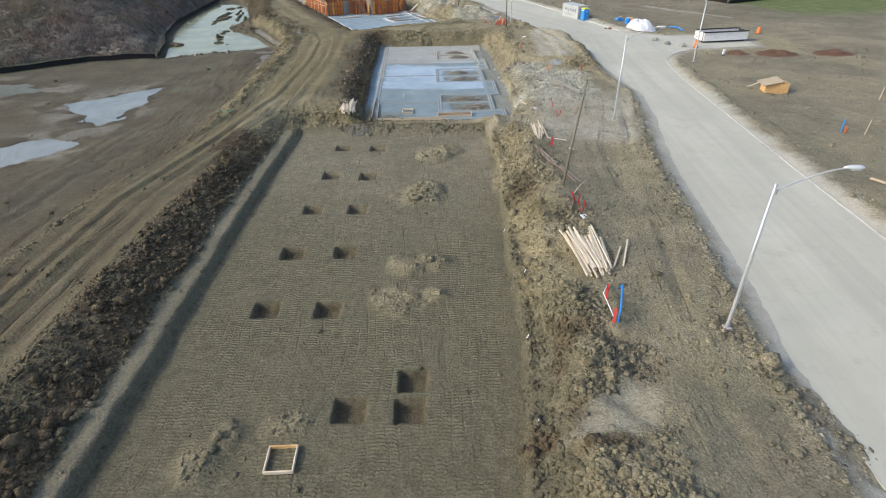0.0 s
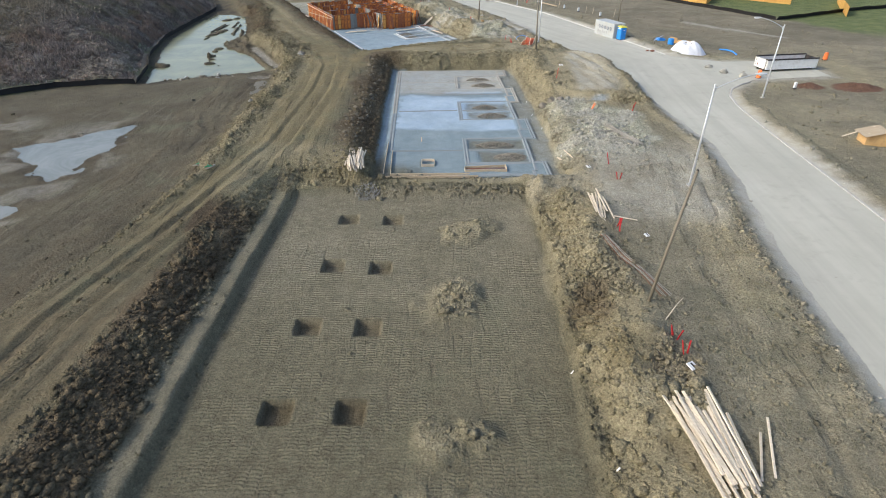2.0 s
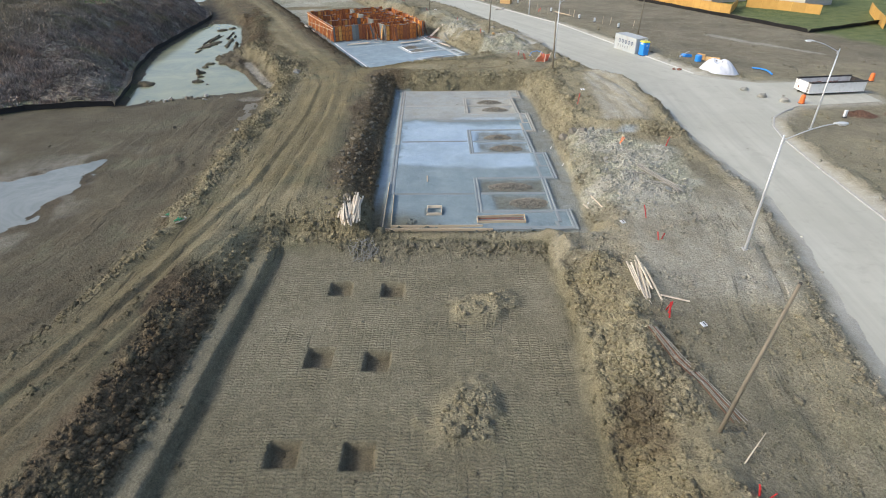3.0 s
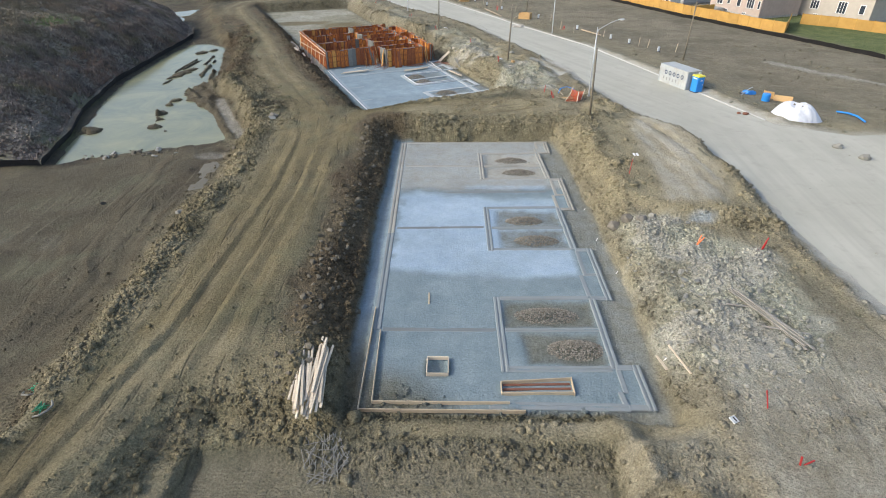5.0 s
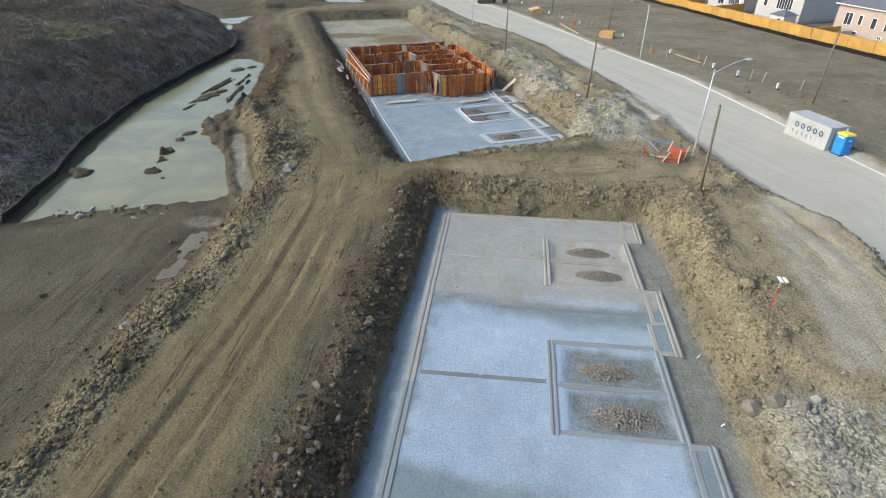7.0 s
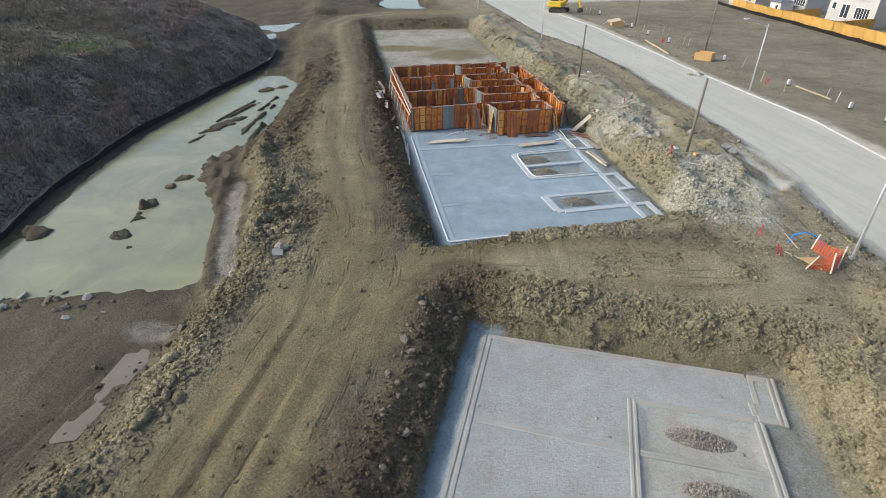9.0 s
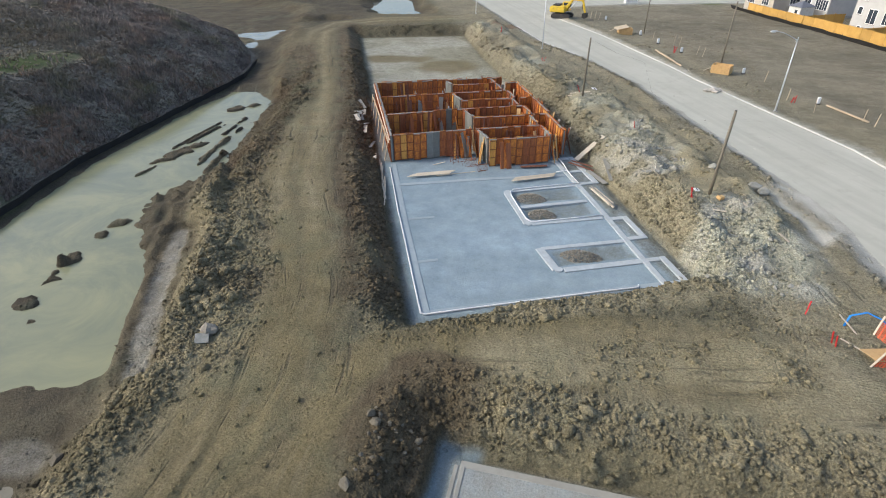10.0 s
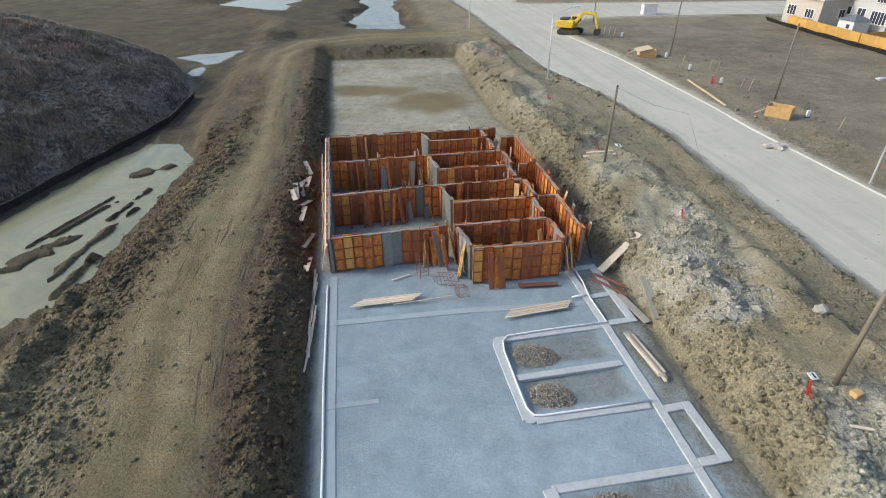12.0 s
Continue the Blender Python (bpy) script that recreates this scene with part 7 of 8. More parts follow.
for i in range(9):
    plank((13.35 + 0.1 * (i % 5), 62.0 - 0.2 * (i % 3)), (15.15 + 0.1 * (i % 5), 57.0 + 0.25 * (i % 4)), 0.1, 0.05, GREY_WOOD, "long weathered grey timber in a stack on rubble", None, None, 0.2 + 0.06 * (i // 5))
plank((12.7, 60.6), (15.3, 60.3), 0.1, 0.08, GREY_WOOD, "weathered grey bearer under a timber stack", lift=0.09)
plank((13.7, 58.7), (16.0, 58.3), 0.1, 0.08, GREY_WOOD, "weathered grey bearer under a timber stack", lift=0.09)
for i in range(9):
    o = 0.12 * (i % 4)
    plank((16.6 + o + rnd_p.uniform(0, 0.2), 13.4 - 0.25 * (i % 3)), (16.85 + o, 9.6 + rnd_p.uniform(0, 0.7)), 0.14, 0.06, PALE_WOOD if i % 3 else LIME_STONE, "pale broken timber heaped beside the footing", 0.62 + 0.06 * (i // 4), True)
for p, q in (((17.0, 18.6), (18.4, 16.4)), ((17.4, 18.9), (18.7, 17.2))):
    plank(p, q, 0.2, 0.06, RUST, "rust-brown board lying beside the footing", 0.66, True)
for i in range(5):
    plank((2.3 + 0.2 * i, 18.85 + 0.12 * i), (6.0 + 0.15 * i, 18.75 + 0.12 * i), 0.1, 0.05, PALE_WOOD, "pale timber stake laid on the stone bed", 0.62 + 0.012 * (i % 3), True)
    plank((10.8 + 0.12 * i, 16.0 + 0.14 * i), (14.6 + 0.1 * i, 16.15 + 0.13 * i), 0.1, 0.05, PALE_WOOD, "pale timber stake laid on the stone bed", 0.62 + 0.012 * (i % 3), True)
plank((4.8, 18.55), (8.3, 18.65), 0.07, 0.05, PALE_WOOD, "long pale stake laid on the stone bed", 0.6, True)
plank((5.0, 21.1), (6.2, 21.5), 0.09, 0.05, PALE_WOOD, "short pale stake on the stone bed", 0.52, True)
plank((12.5, 18.8), (14.9, 18.5), 0.34, 0.06, RUST, "red-brown board laid on the footing", 0.58, True)
# boards and offcuts along the west side of the turned lot
for i in range(14):
    v = 15.6 + 0.48 * i
    plank((-0.15 + 0.03 * i + rnd_p.uniform(-0.12, 0.12), v - 1.4), (0.1 + 0.03 * i + rnd_p.uniform(-0.15, 0.15), v + 1.5), 0.1, 0.05, PALE_WOOD, "pale stake dropped along the pit wall", 0.5 + 0.03 * (i % 3), True)
for i, (u_, v_, l_) in enumerate(((-0.55, 29.6, 2.2), (-0.5, 31.4, 1.6), (-0.35, 26.6, 2.4), (-0.2, 23.6, 2.3), (-0.45, 33.4, 1.8), (-0.8, 32.6, 2.2), (-0.2, 35.2, 2.4), (-0.6, 34.4, 1.8), (0.15, 37.6, 1.8), (-0.9, 31.8, 1.5))):
    plank((u_, v_ - l_ / 2), (u_ + rnd_p.uniform(-0.6, 0.6), v_ + l_ / 2), 0.4, 0.06, LIME_STONE if i % 3 else PALE_WOOD, "wide pale board dropped beside the pit wall", None, True, 0.1)

# ---- leaning forms, rebar and clutter round the formwork ----
lean_rnd = random.Random(21)
for u_, v_, turn, tilt, mat in ((10.85, 18.95, 4, -13, 0), (11.2, 19.0, -3, -12, 0), (11.5, 18.9, 6, -13, 0), (8.0, 22.3, 10, -12, 0), (8.35, 22.2, -8, -14, 1), (8.75, 22.25, 12, -13, 0), (9.35, 20.9, 85, 8, 2), (9.55, 21.7, 80, 10, 0), (9.6, 22.4, 70, 9, 2), (15.95, 19.3, 75, -9, 2), (16.1, 19.9, 60, -11, 0), (8.7, 21.6, 75, -10, 0), (9.1, 20.6, 80, 9, 0), (8.4, 22.1, 30, -14, 1), (9.4, 22.3, 70, -12, 2), (16.4, 19.7, 60, -10, 2), (16.7, 20.1, 85, -12, 0), (17.5, 21.2, 80, 12, 3), (17.9, 24.5, 95, 10, 3), (15.9, 24.4, 40, -14, 2), (15.9, 27.0, 55, -12, 0), (16.2, 30.2, 35, -16, 2), (16.6, 33.5, 60, -12, 1), (15.6, 35.8, 30, -14, 2), (17.3, 38.6, 80, 10, 3), (16.1, 38.2, 50, 12, 2), (7.4, 28.5, 10, -12, 1), (8.6, 28.6, -6, -10, 1), (9.0, 34.2, 8, -12, 2), (8.2, 34.1, -5, -9, 3), (6.0, 34.2, 4, -12, 1), (7.0, 40.2, 3, -14, 1), (13.6, 25.6, 5, -12, 3), (12.9, 31.3, 6, -12, 2), (14.2, 31.2, -5, -11, 0), (11.4, 37.2, 4, -14, 2), (8.9, 27.4, 85, -10, 0), (9.3, 33.3, 85, -10, 0), *[(15.3 + 0.1 * (k % 7) + 0.055 * (k - 10), 20.6 + 1.02 * k, 25 + 37 * (k % 4), (-14, 11, -9)[k % 3], (2, 0, 3, 0, 1, 2, 0)[k % 7]) for k in range(18)], *[(17.6 + 0.04 * k, 21.5 + 1.5 * k, 85, (9, 13)[k % 2], (0, 3, 0, 2)[k % 4]) for k in range(11)], *[(9.5, 23.6 + 5.8 * k, 60, -12, 2) for k in range(3)]):
    wdt = lean_rnd.uniform(0.28, 0.5)
    hgt = 2.3 * lean_rnd.uniform(0.85, 1.12)
    sheet_mat = (FORM_PLY, FORM_GREY, PLY, LIME_STONE)[mat]
    solid("leaning_form", Geo().soft((0, 0, hgt / 2), (wdt, 0.05, hgt), 0.008), sheet_mat, ("rust-red form panel leaning against the wall forms", "grey steel form panel leaning against the wall forms", "yellow plywood form panel leaning against the wall forms", "pale weathered board leaning against the wall forms")[mat], "form panel", SITE_C @ pose(u_, v_, 0.45, tilt, lean_rnd.uniform(-6, 6), turn), "leaning form panels")
for v_ in (23.2, 25.5, 28, 30.5, 33, 35.5, 38):
    solid("brace", Geo().bar((0.55 + 0.01 * v_, v_, 0.45), (1.25, v_ + 0.15, 2.4), 0.1, 0.05), WOOD, "timber brace propping the wall forms", "brace", SITE_C, "form braces")
solid("top_plate", Geo().bar((1.3, 22.5, 2.68), (1.65, 41.0, 2.68), 0.14, 0.05), PALE_WOOD, "pale timber plate along the top of the forms", "plate", SITE_C)
solid("top_plate", Geo().bar((1.2, 22.6, 2.4), (1.45, 40.5, 1.3), 0.14, 0.05), WOOD, "long sloping timber nailed along the outer forms", "plate", SITE_C)


def rebar_cage(u_, v_, turn, tilt):
    root = thing("rebar_cage", "rusty square rebar cage standing by the wall forms", "rebar cage", SITE_C @ pose(u_, v_, 0.5, tilt, 0, turn), "rebar cages")
    for a in (-1, 1):
        for b in (-1, 1):
            part("bar", Geo().tube([(a * 0.28, b * 0.28, 0), (a * 0.28, b * 0.28, 1.8)], 0.016, 5), RUST, root)
    for k in range(6):
        z = 0.15 + 0.3 * k
        part("tie", Geo().tube([(-0.28, -0.28, z), (0.28, -0.28, z), (0.28, 0.28, z), (-0.28, 0.28, z), (-0.28, -0.28, z)], 0.012, 5), RUST, root)


rebar_cage(7.0, 21.2, 15, 0)
rebar_cage(7.7, 20.8, 40, 70)
rebar_cage(8.9, 19.4, 0, 62)
for i in range(12):
    u_, v_ = lean_rnd.uniform(5.5, 10), lean_rnd.choice((29.6, 35.4, 29.7))
    solid("form_bar", Geo().bar((u_, v_, 2.3), (u_ + lean_rnd.uniform(-0.2, 0.2), v_ + 0.25, 2.95 + lean_rnd.uniform(-0.2, 0.25)), 0.09, 0.05), (RUST, WOOD, GALV)[i % 3], "loose form bar standing above the wall forms", "form bar", SITE_C, "form bars")

# timber square on the near pit floor
root = thing("footing_box", "small square timber box form on the pit floor", "form boards", pose(-6.45, 14.05, gz(-6.45, 14.05) + 0.02, 0, 0, 2))
for c, s, m_ in (((0, 0.6, 0.08), (1.15, 0.06, 0.18), RUST), ((0, -0.6, 0.08), (1.15, 0.06, 0.18), PALE_WOOD), ((-0.56, 0, 0.08), (0.06, 1.25, 0.18), PALE_WOOD), ((0.56, 0, 0.08), (0.06, 1.25, 0.18), PALE_WOOD)):
    part("board", Geo().soft(c, s, 0.008), m_ if m_ is not RUST else PLY, root)


# service pipes by the near bank
def service_pipes(x, y):
    z = gz(x, y)
    root = thing("service_pipes", "blue, red and white service pipes rising from the soil", "pipes", pose(x, y, z))
    part("blue_pipe", Geo().tube([(-0.4, -1.5, -0.2), (0.0, -0.6, 0.35), (0.35, 0.6, 0.7), (0.45, 0.9, 0.6), (0.35, 1.0, 0.3)], 0.045, 8), BLUE, root, smooth=True)
    part("red_stake", Geo().bar((-0.5, -1.3, -0.1), (-0.35, -0.9, 0.6), 0.12, 0.05), RED, root)
    part("red_stake", Geo().bar((-0.35, 0.5, -0.1), (-0.25, 0.9, 0.7), 0.12, 0.05), RED, root)
    part("white_cable", Geo().tube([(-0.35, -1.0, 0.0), (-0.55, -0.3, 0.4), (-0.6, 0.4, 0.5), (-0.3, 0.9, 0.6)], 0.025, 6), WHITE_CLEAN, root, smooth=True)


service_pipes(8.6, 20.9)


def netting_frame():
    root = thing("safety_barrier", "orange safety netting on tilted wooden stakes round a service pit", "barrier", pose(10.5, 99.3, gz(10.5, 99.3) - 0.1) @ Matrix.Diagonal((1, 1, 0.62, 1)))
    for i, (a, b) in enumerate((((-0.6, -1.4, 0), (0.1, -0.9, 1.4)), ((0.8, -1.4, 0), (1.1, -0.4, 1.5)), ((1.4, -0.6, 0), (2.0, 0.6, 1.5)), ((-0.2, 0.9, 0), (-1.2, 1.6, 1.3)), ((0.4, 1.2, 0), (0.9, 1.9, 1.4)), ((-1.2, 0.6, 0.1), (0.4, -1.2, 0.2)))):
        part("stake", Geo().bar(a, b, 0.09, 0.06), PALE_WOOD, root)
    for pts in ([(-0.4, -1.2, 0.1), (0.1, -0.9, 1.15), (1.05, -0.5, 1.2), (0.9, -1.2, 0.1)], [(0.9, -1.2, 0.1), (1.05, -0.5, 1.2), (1.9, 0.4, 1.15), (1.5, -0.4, 0.1)], [(1.5, -0.4, 0.1), (1.9, 0.4, 1.15), (0.8, 1.7, 1.0), (0.5, 1.3, 0.1)]):
        g, (p0, p1, p2, p3) = Geo(), [Vector(p) for p in pts]
        n = 9
        for i in range(n + 1):
            s = i / n
            a, b = p0.lerp(p3, s), p1.lerp(p2, s)
            sag = Vector((0, 0, -0.25 * math.sin(math.pi * s)))
            g.tube([a, a.lerp(b, 0.5) + sag * 0.5, b + sag], 0.03, 4, False)
            a, b = p0.lerp(p1, s), p3.lerp(p2, s)
            g.tube([a, a.lerp(b, 0.5) + Vector((0, 0, -0.25 * s)), b], 0.03, 4, False)
        part("netting", g, NETTING, root)
    part("pit_cover", Geo().soft((0.0, -0.6, 0.25), (1.5, 1.1, 0.04), 0.01, pose(0, 0, 0, -14, 6, 20)), PLY, root)
    part("blue_pipe", Geo().tube([(-0.9, 1.4, 0.2), (-0.6, 1.8, 1.1), (0.2, 2.1, 1.3), (0.9, 1.9, 1.0), (1.2, 1.5, 0.3)], 0.06, 8), BLUE, root, smooth=True)


netting_frame()


# ---- stones that can be told apart ----
heap = thing("rubble_heap", "pale grey broken concrete and stone rubble beside the pit", "rubble", pose(12.5, 63, 0))
rs = random.Random(77)
stone_meshes = [Geo().blob((0, 0, 0), (1, rs.uniform(0.55, 1), rs.uniform(0.4, 0.75)), 0.36, 1, 100 + i).mesh("stone", LIME_STONE) for i in range(7)]
brown_meshes = [Geo().blob((0, 0, 0), (1, rs.uniform(0.7, 1), rs.uniform(0.55, 0.8)), 0.26, 1, 200 + i).mesh("stone", SPOIL_STONE) for i in range(7)]


def stones(parent, pts, meshes, origin):
    for sx, sy, s in pts:
        ob = part("stone", rs.choice(meshes), None, parent)
        ob.matrix_local = pose(sx - origin[0], sy - origin[1], gz(sx, sy) + s * 0.2, rs.uniform(-30, 30), rs.uniform(-30, 30), rs.uniform(0, 360)) @ Matrix.Diagonal((s, s, s, 1))


def ring(poly, n, lo, hi):
    xs, ys = [p[0] for p in poly], [p[1] for p in poly]
    out = []
    while len(out) < n:
        px, py = rs.uniform(min(xs), max(xs)), rs.uniform(min(ys), max(ys))
        if inside(np.array([px]), np.array([py]), poly)[0] > 0 and fbm(np.array([px]), np.array([py]), 2.2, 2, 131)[0] > 0.36 + 0.28 * rs.random():
            out.append((px, py, lo * (hi / lo) ** (rs.random() ** 2.2)))
    return out


stones(heap, ring(RUBBLE_B, 295, 0.07, 0.26), stone_meshes, (12.5, 63))
heap2 = thing("rubble_heap", "pale grey broken stone rubble beside the turned lot", "rubble", pose(1, 118, 0))
stones(heap2, ring(RUBBLE_C, 140, 0.07, 0.22) + ring(RUBBLE_D, 155, 0.07, 0.3), stone_meshes, (1, 118))
bank_b = thing("spoil_stones", "brown and grey stones in the dark spoil bank", "stones", pose(-10, 70, 0))
bank_pts = [(-9.2 - 2.3 * rs.random(), rs.uniform(54, 90), 0.09 * (3.4 ** (rs.random() ** 2))) for _ in range(170)]
stones(bank_b, bank_pts, brown_meshes, (-10, 70))
pond_edge = thing("pond_stones", "pale stones along the muddy pond edge", "stones", pose(-30, 86, 0))
stones(pond_edge, [(-28 - 10 * rs.random() ** 0.6, 84.4 + rs.uniform(-0.8, 1.6), rs.uniform(0.1, 0.34)) for _ in range(46)] + [(-22.6, 71.5, 0.35), (-24.4, 91, 0.3), (-22.9, 84.0, 0.35), (-26, 81, 0.2), (-30, 74, 0.22)], stone_meshes[:1] + brown_meshes, (-30, 86))
for sx, sy, s in ((9.2, 70.9, 0.5), (10.0, 70.9, 0.48), (10.8, 70.4, 0.4), (8.4, 117.2, 0.55), (8.9, 116.4, 0.45), (5.6, 119.0, 0.4), (-21.5, 92.0, 0.5)):
    solid("boulder", Geo().blob((0, 0, 0), (s, s * 0.85, s * 0.7), 0.2, 2, sx), LIME_STONE if sy > 100 else BARK_STONE, "rounded grey boulder on the spoil", "boulder", pose(sx, sy, gz(sx, sy) + s * 0.3), "spoil boulders")


# crumpled sacking dumped against the kerb
rnd_s = random.Random(77)
sack = Geo()
for i in range(14):
    a_, r_ = rnd_s.uniform(0, 6.28), rnd_s.uniform(0, 0.75)
    sack.blob((r_ * math.cos(a_) * 1.3, r_ * math.sin(a_), 0.12 + 0.1 * rnd_s.random()), (rnd_s.uniform(0.25, 0.5), rnd_s.uniform(0.15, 0.35), rnd_s.uniform(0.1, 0.2)), 0.35, 2, rnd_s.random())
solid("sacking_heap", sack, BRICK_BEIGE, "crumpled pale pink sacking dumped on the road edge", "sacking", pose(9.0, 144.7, 1.7, 0, 0, 25))


# loose form panels and bars standing about the front rooms of the formwork
for i in range(34):
    u_, v_ = (lean_rnd.uniform(14.6, 18.6), lean_rnd.uniform(20.5, 38.5)) if i % 3 else (lean_rnd.uniform(7.0, 10.5), lean_rnd.choice((23.6, 30.0, 36.0)) + lean_rnd.uniform(0, 0.5))
    h_ = lean_rnd.uniform(1.3, 2.5)
    m_ = SITE_C @ pose(u_, v_, 0.5, lean_rnd.uniform(-16, 16), lean_rnd.uniform(-12, 12), lean_rnd.choice((0, 90, 75, 100, 20)))
    wd_ = lean_rnd.choice((0.12, 0.2, 0.3, 0.45))
    if wd_ > 0.25:
        root = thing("loose_form_panel", "rust-stained form panel leaning among the wall forms", "form panel", m_, "loose form panels")
        part("face", Geo().soft((0, 0, h_ / 2), (wd_, 0.03, h_), 0.006), FORM_PLY, root)
        for s_ in (-1, 1):
            part("edge_bar", Geo().box((s_ * (wd_ / 2 - 0.02), -0.035, h_ / 2), (0.04, 0.04, h_)), FORM_STEEL, root)
        for k_ in (0.05, 0.5, 0.95):
            part("cross_bar", Geo().box((0, -0.033, h_ * k_), (wd_ - 0.09, 0.035, 0.05)), FORM_STEEL, root)
    else:
        solid("form_bar", Geo().soft((0, 0, h_ / 2), (wd_, 0.05, h_), 0.008), (RUST, WOOD, FORM_GREY, RUST)[i % 4], "loose bar propped against the wall forms", "form bar", m_, "form bars")


# rust-red bars and narrow forms leant along the south faces of the cross walls
bar_rnd = random.Random(58)
for v_, u0_, u1_, n_ in ((22.75, 7.2, 9.0, 5), (28.7, 2.6, 9.3, 9), (34.5, 2.6, 9.6, 9), (40.2, 3.0, 15.5, 9), (22.55, 10.6, 14.8, 4), (25.6, 10.6, 15.4, 5), (28.4, 10.4, 15.4, 7), (31.2, 10.8, 15.4, 6), (34.2, 10.6, 15.4, 7), (37.2, 11.0, 15.2, 6)):
    for i in range(n_):
        h_ = bar_rnd.uniform(1.7, 2.75)
        t_ = bar_rnd.uniform(8, 13)
        w_ = bar_rnd.choice((0.1, 0.14, 0.2, 0.26))
        k_ = bar_rnd.randrange(5)
        solid("form_bar", Geo().soft((0, 0, h_ / 2), (w_, 0.06, h_), 0.008), (RUST, RUST, FORM_PLY, FORM_STEEL, FORM_PLY)[k_], ("rusty steel bar leant against the wall forms", "rusty steel bar leant against the wall forms", "narrow rust-orange form leant against the wall forms", "dark steel bar leant against the wall forms", "narrow rust-orange form leant against the wall forms")[k_], "form bar", SITE_C @ pose(bar_rnd.uniform(u0_, u1_), v_ - math.sin(radians(t_)) * min(h_, 2.44) - 0.1, 0.42, -t_, bar_rnd.uniform(-7, 7), bar_rnd.uniform(-10, 10)), "form bars")


# ---- silt fences ----
def silt_fence(name, pts, h, label, lean=0.12):
    root = thing(name, label, "silt fence")
    for i, ((x0, y0), (x1, y1)) in enumerate(zip(pts, pts[1:])):
        n = max(1, round(math.hypot(x1 - x0, y1 - y0) / 2.0))
        g = Geo()
        for k in range(n + 1):
            px, py = x0 + (x1 - x0) * k / n, y0 + (y1 - y0) * k / n
            z = gz(px, py)
            sag = 0.06 * math.sin(k * 2.1 + i)
            dx, dy = (y1 - y0), -(x1 - x0)
            q = math.hypot(dx, dy)
            ox, oy = dx / q * lean, dy / q * lean
            for off, zz in ((0, -0.1), (0.5, h * 0.55), (1, h + sag)):
                g.v.append((px + ox * off, py + oy * off, z + zz))
            for off, zz in ((1, h + sag), (0.5, h * 0.55), (0, -0.1)):
                g.v.append((px + ox * off - dx / q * 0.02, py + oy * off - dy / q * 0.02, z + zz))
        for k in range(n):
            a, b = k * 6, k * 6 + 6
            g.f += [(a + j, b + j, b + (j + 1) % 6, a + (j + 1) % 6) for j in range(6)]
        part("fabric", g, SILT_FABRIC, root)
        for k in range(0, n + 1, 2):
            px, py = x0 + (x1 - x0) * k / n, y0 + (y1 - y0) * k / n
            z = gz(px, py)
            part("post", Geo().bar((px, py, z - 0.2), (px + 0.04, py, z + h + 0.15), 0.05, 0.05), POLE_WOOD, root)
    return root


silt_fence("silt_fence", [(-76, 63.8), (-57.3, 73.6), (-49.3, 80.2), (-40.3, 82.0), (-42.5, 90), (-45.4, 97), (-48.6, 110), (-49.6, 126), (-50.1, 139), (-53.5, 147.6)], 0.7, "black fabric silt fence at the foot of the hill", 0.3)
silt_fence("silt_fence", [(21, 211), (24.5, 202), (29, 190.5), (32.6, 180.8), (36.5, 171.2), (43, 154.5), (48.6, 142.3), (52.3, 134.6), (56, 127), (59.6, 119.5), (79, 128.6), (98, 137)], 0.7, "black fabric silt fence along the garden fences", 0.5)


# ---- timber garden fence and houses across the field ----
def garden_fence(pts, label="new orange-stained timber garden fence", h=1.75):
    root = thing("garden_fence", label, "fence", None, "garden fences")
    for (x0, y0), (x1, y1) in zip(pts, pts[1:]):
        d = math.hypot(x1 - x0, y1 - y0)
        n = max(1, round(d / 2.4))
        for k in range(n):
            a, b = k / n, (k + 1) / n
            ax, ay, bx, by = x0 + (x1 - x0) * a, y0 + (y1 - y0) * a, x0 + (x1 - x0) * b, y0 + (y1 - y0) * b
            zg = gz((ax + bx) / 2, (ay + by) / 2)
            g = Geo().bar((ax, ay, zg + h / 2), (bx, by, zg + h / 2), 0.04, h)
            part("fence_panel", g, FENCE_WOOD, root)
            part("post", Geo().soft((ax, ay, zg + h / 2 + 0.05), (0.11, 0.11, h + 0.2), 0.01), FENCE_WOOD, root)
            part("rail", Geo().bar((ax, ay, zg + h + 0.01), (bx, by, zg + h + 0.01), 0.12, 0.05), FENCE_WOOD, root)
    return root


garden_fence([(23.2, 206.5), (29.4, 191.4), (34.8, 180), (38.6, 172.2), (45, 157), (50.8, 144.4), (54.4, 138.2)])
garden_fence([(54.4, 138.2), (57.5, 143.2), (60.5, 148.5)])
garden_fence([(62.0, 147.5), (66.5, 143.8), (72, 137.5)])
garden_fence([(74.0, 122.0), (79.0, 132.0), (84, 141)])
garden_fence([(34.8, 180), (42.5, 184.5)])
garden_fence([(29.4, 191.4), (37.0, 195.2)])
garden_fence([(45, 157), (50.5, 159.5)])


